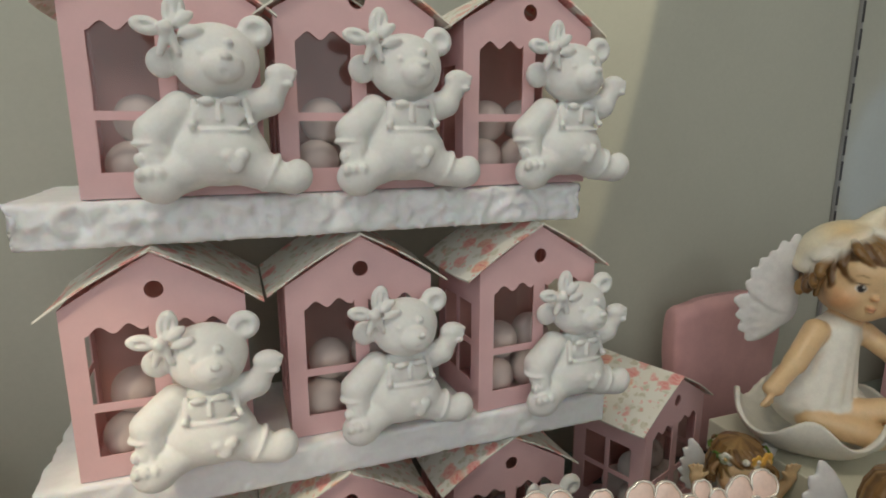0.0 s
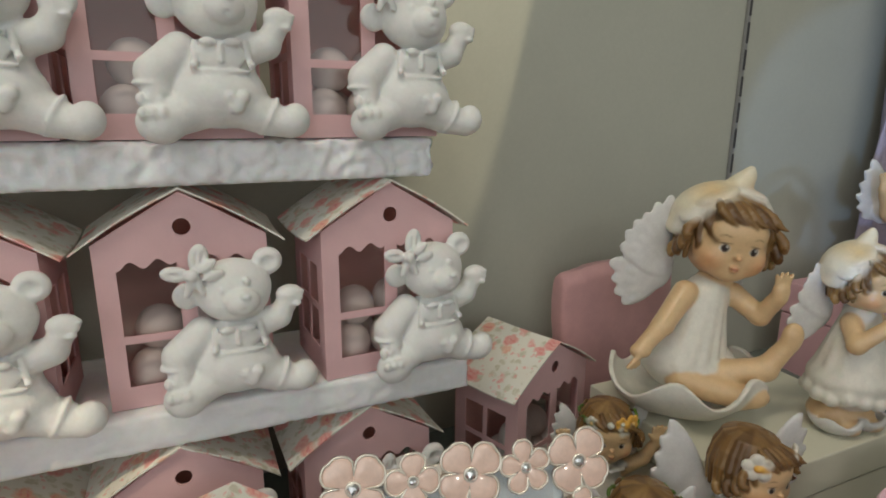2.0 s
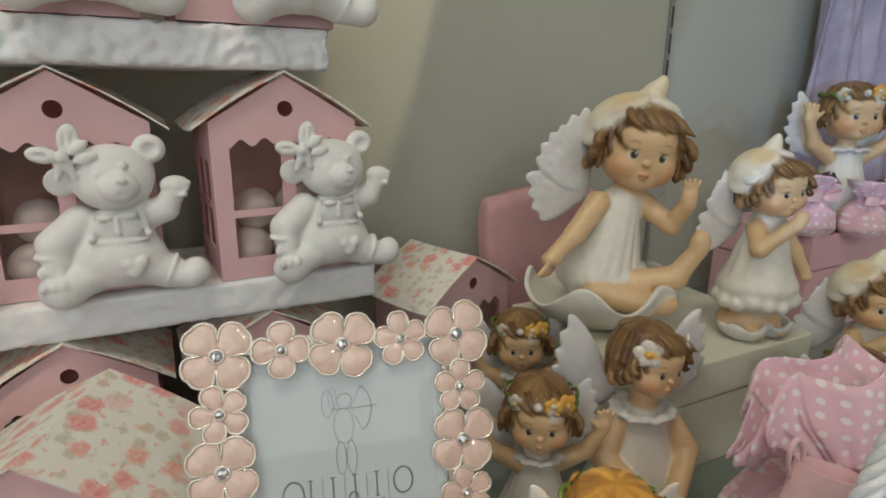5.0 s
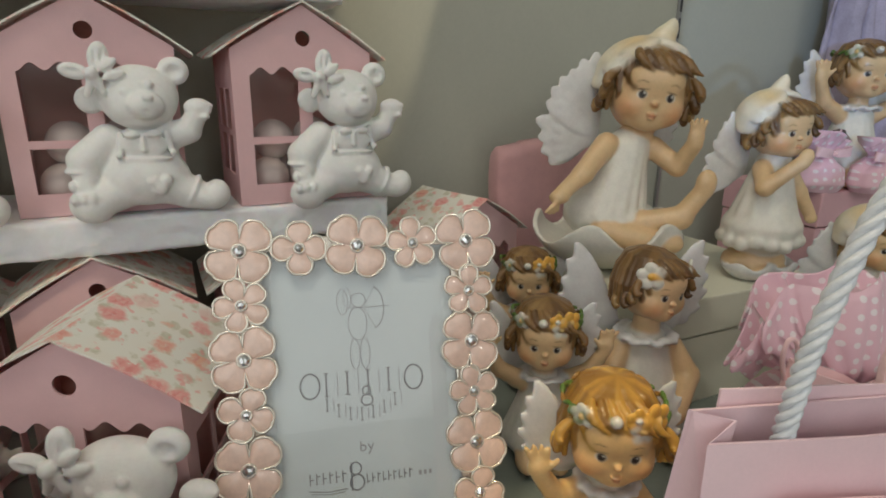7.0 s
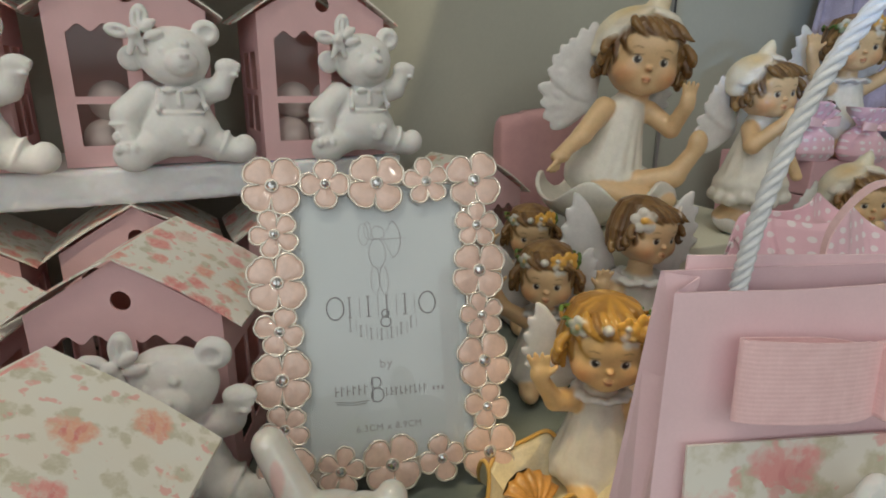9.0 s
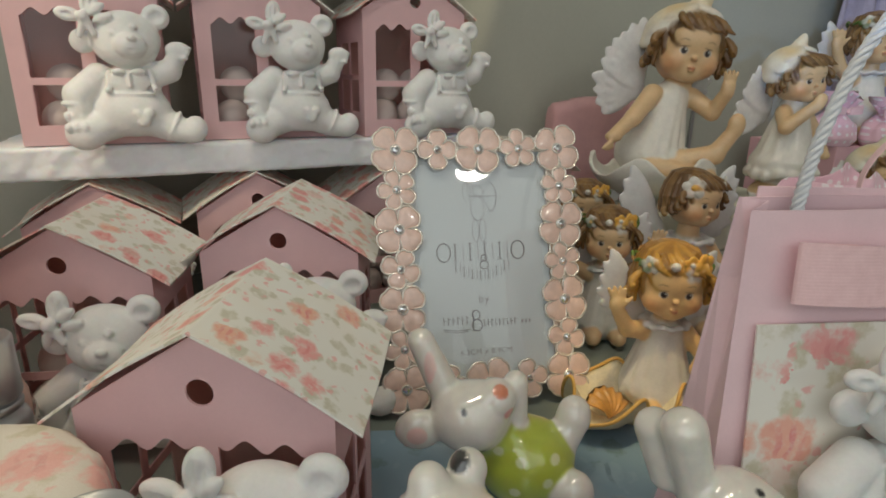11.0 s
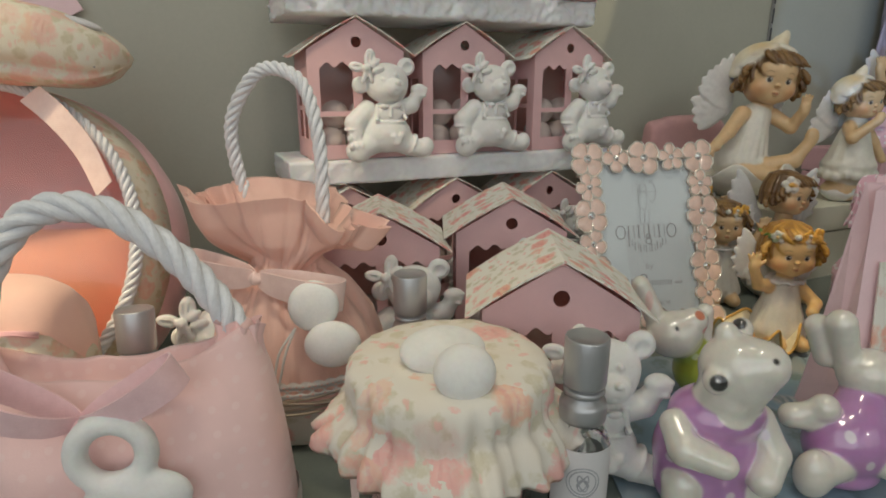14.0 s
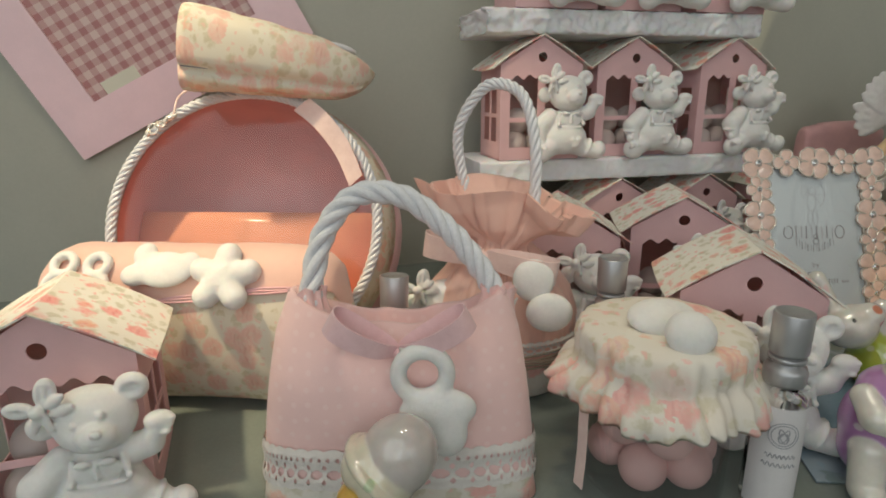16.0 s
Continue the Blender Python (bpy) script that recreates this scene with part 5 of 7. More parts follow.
lone("angel_figurine", AN_CALM, RESIN, scaled(pose(0.1690, 0.2950, fl(0.295), 0, 0, 0), 1.04), "brown-haired resin angel beside the small card house", "figurine", ANGELS)
lone("angel_figurine", AN_CALM, RESIN, scaled(pose(0.3270, 0.2350, fl(0.235), 0, 0, 0), 1.05), "brown-haired resin angel standing by the cream box", "figurine", ANGELS)


def petal_dish():
    """A thin wavy petal with a turned-up rim, and a ribbed orange shell lying in it."""
    t = thing("petal_dish", pose(0.1420, 0.1380, fl(0.138) + 0.0010, 0, 0, 12), "yellow-white petal-shaped resin dish with an orange shell", "dish")
    n, rings = 96, []

    def edge(th, f):
        w = 1 + 0.13 * math.cos(3 * th + 0.5) + 0.05 * math.cos(7 * th)
        z = 0.0012 + f ** 2.4 * (0.0125 + 0.0075 * math.cos(4 * th + 0.8) + 0.003 * math.sin(7 * th))
        return Vector((0.0285 * w * f * math.cos(th), 0.0205 * w * f * math.sin(th), z))
    for i in range(11):
        rings.append([edge(2 * math.pi * j / n, 0.04 + 0.96 * i / 10) for j in range(n)])
    under = [[v * 0.98 + Vector((0, 0, -0.0011)) for v in r] for r in rings[::-1]]
    part("petal", loft("petal", rings + under, True, True), CAPY, t, "cream petal")
    part("rim", tube("rim", rings[10], 0.0009, 6, True), YELLOW, t, "yellow rim")
    fan = []
    for i in range(9):
        f = i / 8
        top, low = [], []
        for j in range(25):
            a = radians(28 + 124 * j / 24)
            r = 0.0145 * f * (1 + 0.05 * math.cos(j * math.pi / 2) * f)
            y = 0.0028 * math.sin(math.pi * f) + 0.0005 * math.cos(j * math.pi / 2)
            top.append(Vector((r * math.cos(a), -y, r * math.sin(a))))
            low.append(Vector((r * math.cos(a), 0.0012 - y, r * math.sin(a))))
        fan.append(top + low[::-1])
    part("orange_shell", loft("orange_shell", fan), AMBER, t, "ribbed orange shell", pose(-0.006, -0.004, 0.0040, -38, 12, 10))


petal_dish()


def big_angel():
    c, k = Clay(), 0.001

    def B(x, y, z, r, s=2, m=0, rot=(0, 0, 0)):
        r = r if isinstance(r, tuple) else (r, r, r)
        c.ball((x * k, y * k, z * k), tuple(a * k for a in r), s * k, m, rot)

    def L(a, b, ra, rb, s=2, m=1):
        c.limb(np.array(a) * k, np.array(b) * k, ra * k, rb * k, s * k, m)
    c.bowl((0, -4 * k, 30 * k), (46 * k, 38 * k, 29 * k), 1.5 * k, -4 * k, 7 * k, 5, 1 * k, 0, 0.2)
    B(0, 0, 3, (22, 18, 3), 3, 4)
    B(-2, 2, 34, (24, 18, 18), 4, 0)
    L((0, 0, 30), (9, 0, 70), 20, 13, 5, 0)
    L((10, 0, 72), (17, 0, 86), 9, 9, 3)
    for i in range(9):
        t = math.pi * (1.04 + 0.92 * i / 8)
        L((10 + 9 * math.cos(t), 1 + 10 * math.sin(t), 76), (1 + 20 * math.cos(t), 1 + 18 * math.sin(t), 34), 2.2, 3.6, 1.2, 0)
    L((-6, -4, 74), (-22, -12, 58), 7, 6)
    L((-22, -12, 58), (-36, -18, 48), 5.6, 4.6)
    B(-38, -19, 46, (6, 5, 4), 1.5, 1)
    for a in (-1.5, -0.5, 0.5, 1.5):
        L((-39, -20 + a, 45), (-43 + a * 2.6, -22 + a, 37 + abs(a)), 1.6, 1.2, 0.5)
    L((24, -4, 72), (34, -16, 62), 6.6, 5.6)
    L((34, -16, 62), (37, -25, 76), 5.2, 4.6)
    B(37, -26, 80, (5.0, 3.4, 5.2), 1.5, 1)
    for a in (-1.5, -0.5, 0.5, 1.5):
        L((37 + a * 1.9, -26, 82), (37 + a * 2.9, -27, 90.5 - abs(a)), 1.5, 1.2, 0.5)
    L((6, -14, 26), (34, -26, 34), 8.5, 7)
    L((34, -26, 34), (43, -30, 50), 6.2, 5)
    B(44, -31, 55, (6, 4.6, 8), 2, 1)
    L((-8, -14, 24), (18, -30, 20), 8.5, 7)
    B(24, -32, 20, (10, 6, 6), 2, 1)
    for i in range(14):
        t = math.pi * (1.0 + i / 13)
        B(4 + 24 * math.cos(t), 4 + 21 * math.sin(t), 30 + 2 * math.sin(i * 2.1), (5, 5, 4.4), 2, 0)
    wings_on(c, -4, 22, 77, 32, -1, 4, True)
    wings_on(c, 26, 24, 76, 25, 1, 4, True)
    me = painted_whole("angel_figurine", [c.painted(c.mesh("body", 0.0010), RESINS), sculpted_head(19, 2, 104, 25.8, -13, "petal", RESINS, 8)])
    return with_mats(me, [RESIN])


lone("angel_figurine", big_angel(), RESIN, pose(0.2220, 0.3200, 0.0675, 0, 0, 4), "large brown-haired resin angel seated in a white petal shell", "figurine", ANGELS)


def standing_angel():
    c, k = Clay(), 0.001

    def B(x, y, z, r, s=2, m=0, rot=(0, 0, 0)):
        r = r if isinstance(r, tuple) else (r, r, r)
        c.ball((x * k, y * k, z * k), tuple(a * k for a in r), s * k, m, rot)

    def L(a, b, ra, rb, s=2, m=1):
        c.limb(np.array(a) * k, np.array(b) * k, ra * k, rb * k, s * k, m)
    for s in (-1, 1):
        c.bowl((s * 9 * k, -4 * k, 9 * k), (13 * k, 12 * k, 9 * k), 1.0 * k, 0.5 * k, 1.5 * k, 4, 0.8 * k, 4)
        L((s * 7, -2, 22), (s * 8, -4, 6), 5, 5)
        B(s * 8, -9, 5, (5, 8, 4), 2, 1)
    B(0, 2, 9, (20, 14, 9), 3, 1)
    B(0, 0, 30, (23, 19, 10), 4, 0)
    L((0, 0, 32), (0, 0, 66), 20, 9, 4, 0)
    for i in range(16):
        t = 2 * math.pi * i / 16
        B(21 * math.cos(t), 17.5 * math.sin(t), 23 + 1.2 * math.sin(i * 2.0), (4.6, 4.6, 4.4), 2, 0)
    L((0, 0, 66), (0, -1, 75), 5.5, 5.5)
    for i in range(12):
        t = 2 * math.pi * i / 12
        L((7 * math.cos(t), 6.5 * math.sin(t), 66), (20 * math.cos(t), 16.5 * math.sin(t), 27), 1.8, 3.2, 1.2, 0)
    L((-9, -2, 64), (-15, -12, 55), 5, 4.6)
    L((-15, -12, 55), (-2, -21, 70), 4.4, 3.8)
    B(0, -21, 73, (4.2, 3.2, 4.4), 1.5, 1)
    L((9, -2, 64), (19, -4, 50), 4.8, 4.2)
    L((19, -4, 50), (25, -8, 38), 4, 3.4)
    B(26, -9, 35, (4, 3, 3), 1, 1)
    wings_on(c, -7, 14, 62, 25, -1, 4, True)
    wings_on(c, 7, 14, 62, 20, 1, 4, True)
    me = painted_whole("angel_figurine", [c.painted(c.mesh("body", 0.0010), RESINS), sculpted_head(0, 0, 86, 17.4, -2, "petal", RESINS, -4)])
    return with_mats(me, [RESIN])


AN_STAND = standing_angel()
lone("angel_figurine", AN_STAND, RESIN, pose(0.3060, 0.2930, 0.0675, 0, 0, 12), "brown-haired resin angel with petal cap standing on the cream box", "figurine", ANGELS)
lone("angel_figurine", AN_STAND, RESIN, scaled(pose(0.3720, 0.2820, fl(0.282), 0, 0, -8), 1.0), "resin angel with white petal cap beside the rose box", "figurine", ANGELS)
lone("angel_figurine", AN_CALM, RESIN, scaled(pose(0.4800, 0.4480, 0.0950, 0, 0, -4), 1.55), "brown-haired resin angel standing on the rose box", "figurine", ANGELS)

# ---- boxes, backdrop cloth and wall card ----


def lidded_box(name, m, w, d, h, lid, mat, label):
    b = thing(name, m, label, "box")
    part("body", box(0.0008, w - 0.0008, 0.0008, d - 0.0008, 0, h - lid + 0.001, 0.001), mat, b)
    part("lid", box(0, w, 0, d, h - lid + 0.002, h, 0.0012), mat, b)
    return b


lidded_box("gift_box", uvpose(0.286, 0.1535, 0.0025), 0.136, 0.115, 0.0647, 0.024, CREAMBOX, "cream card gift box with a closed lid under the angels")
lidded_box("gift_box", uvpose(0.540, 0.2300, 0.010), 0.2, 0.09, 0.0850, 0.03, ROSEBOX, "rose pink card gift box under small favours")


def blue_sheet():
    bm = box(-0.085, 0.105, -0.062, 0.064, 0.0, 0.0013, 0.0004)
    return bm


lone("printed_card", blue_sheet(), BLUEP, pose(0.1000, 0.0700, fl(0.07) + 0.0004, 6.56, 0, 0), "blue flower-printed glossy card lying on the bench", "card")


def tulle():
    rows, cols = 26, 90
    rings = []
    for i in range(rows):
        z = 0.10 + 0.75 * i / (rows - 1)
        f, b = [], []
        for j in range(cols):
            u = 0.0 + 0.30 * j / (cols - 1)
            d = 0.010 * math.sin(j * 0.55 + 0.6 * math.sin(z * 9)) + 0.006 * math.sin(j * 1.3 + z * 14) + 0.012 * noise.noise(Vector((u * 12, z * 5, 1)))
            f.append(Vector((u, -0.030 + d, z)))
            b.append(Vector((u, -0.0285 + d, z)))
        rings.append(f + b[::-1])
    return loft("tulle", rings)


lone("tulle_drape", tulle(), LILAC, uvpose(0.636, 0.340, 0.0), "lilac tulle drape hanging against the wall", "drape")


def wall_card():
    m = Matrix.Translation(uv(*(C20 * -0.487 + S20 * 0.191, 0.3385, 0.116))) @ pose(0, 0, 0, 0, 0, 20) @ pose(0, 0, 0, 0, -28, 0)
    t = thing("cloth_picture", m, "tilted pink card frame with red gingham cloth", "picture")
    W, H, b = 0.215, 0.22, 0.034
    part("border", plate([(0, 0), (W, 0), (W, H), (0, H)], [[(b, b), (W - b, b), (W - b, H - b), (b, H - b)]], 0.003), BAGPINK, t)
    part("gingham_cloth", box(b - 0.004, W - b + 0.004, 0.0032, 0.0050, b - 0.004, H - b + 0.004), GINGHAM, t, "red and white gingham cloth")
    part("tag", box(b + 0.012, b + 0.042, 0.0016, 0.0028, b - 0.004, b + 0.010, 0.0004), CREAMBOX, t, "small cream paper tag")


wall_card()

# ---- sacks and bags ----


def sack_rings(prof, n, folds, depth, seed, y_off=0.0):
    """Rings of a gathered sack from (z, half width, half depth, fold strength)."""
    rings = []
    for z, rx, ry, f in prof:
        ring = []
        for j in range(n):
            t = 2 * math.pi * j / n
            wob = 0.5 * noise.noise(Vector((math.cos(t) * 1.6, math.sin(t) * 1.6, z * 18 + seed)))
            crease = abs(math.sin(folds * 0.5 * t + seed + wob)) ** 0.45
            fine = abs(math.sin(folds * 1.1 * t + seed * 2.1 - wob)) ** 0.5
            w = 1 + f * depth * (1.5 * (crease - 0.75) + 0.7 * (fine - 0.7)) + 0.02 * noise.noise(Vector((math.cos(t) * 2, math.sin(t) * 2, z * 60 + seed)))
            ring.append(Vector((rx * w * math.cos(t), ry * w * math.sin(t) + y_off, z + f * 0.003 * math.sin(3 * t + seed))))
        rings.append(ring)
    return rings


def refine(prof, n):
    out = []
    for i in range(n):
        s = i / (n - 1) * (len(prof) - 1)
        k = min(int(s), len(prof) - 2)
        t = s - k
        t = t * t * (3 - 2 * t) * 0.5 + t * 0.5
        out.append(tuple(prof[k][q] + (prof[k + 1][q] - prof[k][q]) * t for q in range(4)))
    return out


def bow(parent, m, arms, wide, mat, name="ribbon_bow", puff=0.006):
    """A ribbon bow: an open loop for each (length, rise) and a small knot; across x, front towards -y."""
    ms = []
    n = 56
    for s, (length, rise) in zip((-1, 1), arms):
        c, q = s * math.cos(radians(rise)), math.sin(radians(rise))
        prof = [(0.03, -0.10), (0.25, -0.70), (0.60, -1.0), (0.90, -0.75), (1.0, -0.05), (0.90, 0.45), (0.55, 0.40), (0.22, 0.22), (0.02, 0.05)]
        p = smooth_path([(c * length * a, puff * b, q * length * a) for a, b in prof], n)
        w = []
        for i in range(n):
            f = i / (n - 1)
            h = wide * 0.5 * (0.42 + 0.58 * math.sin(math.pi * f) ** 0.5)
            w.append(Vector((-q * h * (1 if s > 0 else -1), -0.16 * h * math.sin(2 * math.pi * f) , abs(c) * h)))
        ms.append(strip("loop", p, w, 0.0006))
    ob = part(name, join_meshes(name, ms, False), mat, parent, "", m)
    k = Clay()
    k.ball((0, -0.0012, 0), (wide * 0.24, 0.0026, wide * 0.20), 0.001)
    k.ball((0, -0.0022, wide * 0.04), (wide * 0.10, 0.0022, wide * 0.22), 0.001)
    part("knot", with_mats(k.mesh("knot", 0.0006), [mat]), mat, ob)
    return ob


def lace_band(parent, shape, z0, z1, repeats=40):
    """A scalloped lace band with real holes on the oval that shape(z) names: half width, half depth, squareness."""
    cell, rows = 16, 26
    n = repeats * cell
    verts, faces = [], []
    for i in range(rows + 1):
        f = i / rows
        rx, ry, power = shape(z0 + (z1 - z0) * f)
        for j in range(n):
            t = 2 * math.pi * j / n
            cx, sy = math.copysign(abs(math.cos(t)) ** power, math.cos(t)), math.copysign(abs(math.sin(t)) ** power, math.sin(t))
            sc = abs(math.sin(math.pi * j / cell)) * (0.0012 if i == rows else (-0.0008 if i == 0 else 0))
            o = 0.0010 + 0.0004 * math.sin(3.1 * f * math.pi) + 0.0002 * noise.noise(Vector((j * 0.11, i * 0.3, 1)))
            verts.append(((rx + o) * cx, (ry + o) * sy, z0 + (z1 - z0) * f + sc))
    for i in range(rows):
        for j in range(n):
            a, h = j % cell + 0.5, (j + cell // 2) % cell + 0.5
            cut = ((a - 8) / 5.6) ** 2 + ((i - 9.5) / 3.0) ** 2 < 1 or ((h - 8) / 2.2) ** 2 + ((i - 14.5) / 1.8) ** 2 < 1 or ((h - 8) / 2.2) ** 2 + ((i - 4.5) / 1.8) ** 2 < 1
            cut = cut or ((a % 8 - 4) / 1.6) ** 2 + ((i - 20) / 1.3) ** 2 < 1
            if not cut:
                k = (j + 1) % n
                faces.append((i * n + j, i * n + k, (i + 1) * n + k, (i + 1) * n + j))
    return part("lace_band", mesh_of("lace_band", verts, faces, True), LACE, parent, "white scalloped lace")


def pebble(parent, m, rx, ry, rz, name="plaster_charm"):
    c = Clay()
    c.ball((0, 0, 0), (rx, ry, rz), 0.001)
    c.ball((rx * 0.06, -ry * 0.1, rz * 0.05), (rx * 0.92, ry * 1.0, rz * 0.93), 0.003)
    return part(name, with_mats(c.mesh(name, 0.0008), [PLASTER]), PLASTER, parent, "white plaster disc", m)


def peach_pouch():
    p = thing("favour_pouch", pose(-0.1440, 0.0940, fl(0.075), 0, 0, -10) @ Matrix.Diagonal((1, 1, 1.034, 1)), "gathered peach fabric pouch with ribbon bow and cord loop", "pouch")
    low = [(0.0, 0.042, 0.032, 0.0), (0.008, 0.045, 0.037, 0.1), (0.028, 0.0480, 0.039, 0.15)]
    up = [(0.028, 0.0480, 0.039, 0.15), (0.045, 0.0485, 0.037, 0.35), (0.060, 0.043, 0.032, 0.7), (0.074, 0.031, 0.024, 1.0), (0.0840, 0.018, 0.0155, 1.1), (0.0885, 0.018, 0.015, 1.1), (0.098, 0.035, 0.020, 1.0),
          (0.108, 0.0450, 0.0225, 0.9), (0.117, 0.0510, 0.0235, 1.0), (0.1205, 0.0530, 0.0240, 1.0)]
    part("base_cloth", loft("base_cloth", sack_rings(refine(low, 12), 160, 13, 0.06, 1.0), True, False), CLOTH, p, "rose-print cotton base")
    r = sack_rings(refine(up, 60), 240, 11, 0.15, 1.0)
    wide = sack_rings(refine(up, 60), 240, 9, 0.20, 2.2)
    for ring, other in zip(r, wide):
        for v, w in zip(ring, other):
            v[:] = v.lerp(w, max(0.0, min(1.0, (v.z - 0.0875) / 0.012)))
    for ring in r:
        for v in ring:
            if v.z > 0.086:
                g = min(1, (v.z - 0.086) / 0.025)
                v.z += g * (-0.42 * max(0, v.x - 0.020) + 0.0030 * math.sin(v.x * 90 + 0.6) * (1 if v.y < 0 else -0.5))
                v.y += g * (0.0085 * math.sin(v.x * 95 + 1.0) - 0.12 * max(0, v.x - 0.02))
    inner = []
    for q, d in ((0.97, 0.0012), (0.92, 0.004), (0.8, 0.009)):
        inner.append([Vector((v.x * q, v.y * q, v.z - d)) for v in r[-1]])
    part("body_cloth", loft("body_cloth", r + inner, False, True), PEACHF, p, "peach woven fabric")
    lace_band(p, lambda z: (0.0488, 0.0396, 1.0), 0.0305, 0.0375, 52)
    ms = []
    for i in range(6):
        z = 0.0225 + 0.0015 * i
        ms.append(tube("t", [((0.0492 + 0.0006 * math.sin(i * 2 + 3 * a)) * math.cos(a), (0.0402 + 0.0006 * math.sin(i * 2 + 3 * a)) * math.sin(a), z + 0.0011 * math.sin(2 * a + i * 1.7) + 0.0007 * math.sin(5 * a + i)) for a in [2 * math.pi * k / 90 for k in range(90)]], 0.0006, 6, True))
    part("thread_wrap", join_meshes("thread_wrap", ms), JUTE, p, "raw cotton threads wound round the base")
    bow(p, pose(-0.004, -0.0275, 0.0850, 0, 0, 0), ((0.036, 9), (0.043, -9)), 0.0145, SATINP, puff=0.0075)
    part("cord_loop", rope("cord_loop", [(-0.020, 0.012, 0.105), (-0.029, 0.014, 0.130), (-0.029, 0.014, 0.155), (-0.012, 0.014, 0.177), (0.009, 0.012, 0.172), (0.019, 0.006, 0.145), (0.021, 0.0, 0.105)], 0.0034, 170), CORD, p, "white twisted cord")
    pebble(p, pose(0.0260, -0.0355, 0.0755, -10, 0, 14), 0.0112, 0.0050, 0.0112)
    pebble(p, pose(0.0360, -0.0410, 0.0600, -4, 0, 14), 0.0125, 0.0050, 0.0102)
    part("thread", join_meshes("thread", [tube("t", smooth_path([(0.018, -0.0385, 0.066), (0.011 + s, -0.0425, 0.055), (0.007 + s, -0.0430, 0.040), (0.000 + s * 2, -0.0420, 0.028)], 20), 0.0006, 5) for s in (0, 0.003)]), LACE, p, "cream cotton thread")


peach_pouch()


def super_ring(rx, ry, z, n, p=0.55, sag=0.0, fold=0.0, seed=0.0):
    ring = []
    for j in range(n):
        t = 2 * math.pi * j / n
        c, s = math.cos(t), math.sin(t)
        w = 1 + fold * math.sin(19 * t + seed)
        ring.append(Vector((rx * math.copysign(abs(c) ** p, c), ry * w * math.copysign(abs(s) ** p, s), z - sag * (1 - abs(c) ** 1.5))))
    return ring


def handbag():
    p = thing("favour_bag", scaled(pose(-0.1890, -0.0110, fl(-0.025), -8, 0, 8), 1.02), "pink dotted fabric mini handbag with white cord handle", "bag")
    n = 220
    TOP = 0.1000

    def shape(z):
        f = max(0, (z - 0.0150) / (TOP - 0.0150))
        rx = 0.0640 - 0.0105 * f ** 1.5 - 0.003 * max(0, f - 0.8) / 0.2
        ry = 0.0235 + 0.004 * math.sin(math.pi * min(1, f * 1.1)) - 0.0105 * (max(0, f - 0.55) / 0.45) ** 1.5
        return rx, ry, 0.62
    low = [super_ring(0.0655 - 0.001 * i, 0.0215 + 0.001 * i, 0.0005 + 0.0072 * i, n, 0.62) for i in range(3)]
    body = []
    for i in range(40):
        f = i / 39
        z = 0.0150 + (TOP - 0.0150) * f
        rx, ry, q = shape(z)
        ring = super_ring(rx, ry, z, n, 0.62, 0.014 * f ** 3)
        g = max(0, f - 0.62) / 0.38
        for v in ring:
            mid = max(0, 1 - abs(v.x) / 0.040)
            pleat = abs(math.sin(v.x * 300 + 1.2 * noise.noise(Vector((v.x * 60, v.z * 40, 2))))) ** 0.5
            v.y += (-1 if v.y < 0 else 1) * g * (0.0022 * mid * (pleat - 0.5) + 0.0022 * noise.noise(Vector((v.x * 55, v.z * 70, 5))))
            v.z += g * (0.0006 * mid * (pleat - 0.5) + 0.0014 * noise.noise(Vector((v.x * 70, v.y * 20, 9))))
            v.y += 0.0012 * noise.noise(Vector((v.x * 26, v.y * 10, v.z * 30)))
        body.append(ring)
    rim = [[Vector((v.x * q, v.y * q, v.z - d)) for v in body[-1]] for q, d in ((0.97, -0.0012), (0.93, 0.0004), (0.88, 0.004), (0.80, 0.012))]
    part("base_cloth", loft("base_cloth", low, True, False), CLOTH, p, "rose-print cotton base")
    part("body_cloth", loft("body_cloth", body + rim, False, True), DOTF, p, "pink cotton with pale dots")
    lace_band(p, shape, 0.0135, 0.0325, 46)
    part("cord_handle", rope("cord_handle", [(-0.040, -0.002, 0.0830), (-0.0405, -0.001, 0.0970), (-0.0345, 0.003, 0.1250), (-0.0195, 0.005, 0.1430), (0.002, 0.005, 0.1430), (0.022, 0.004, 0.1290), (0.036, 0.002, 0.1130), (0.0455, 0.0, 0.0970), (0.046, 0.0, 0.0830)], 0.0054, 240, 0.036), CORD, p, "thick white twisted cord")
    for x, lean in ((-0.0402, -6), (0.0456, 5)):
        cuff = []
        for i in range(9):
            f = i / 8
            ring = []
            for j in range(48):
                t = 2 * math.pi * j / 48
                r = (0.0098 - 0.0042 * f + 0.0020 * max(0, f - 0.72) / 0.28) * (1 + (0.06 + 0.16 * f) * math.sin(9 * t + x * 300) + 0.06 * math.sin(4 * t))
                ring.append(Vector((r * math.cos(t), 0.85 * r * math.sin(t), 0.0175 * f + 0.0012 * f * math.sin(5 * t + x * 90))))
            cuff.append(ring)
        part("gathered_cuff", loft("gathered_cuff", cuff, False, False), DOTF, p, "cloth gathered round the cord", pose(x, -0.001, 0.0835, 0, lean, 0))
    bow(p, pose(0.001, -0.0255, 0.0775, 10, 0, 0), ((0.033, 29), (0.035, 28)), 0.0105, SATINR, puff=0.0105)
    c, k = Clay(), 0.001
    c.ring((0, 0, 0), 10.2 * k, 3.6 * k, 1 * k, 0, (90, 0, 0))
    c.ball((5 * k, -1 * k, -16.5 * k), (16.5 * k, 5 * k, 10.0 * k), 2 * k)
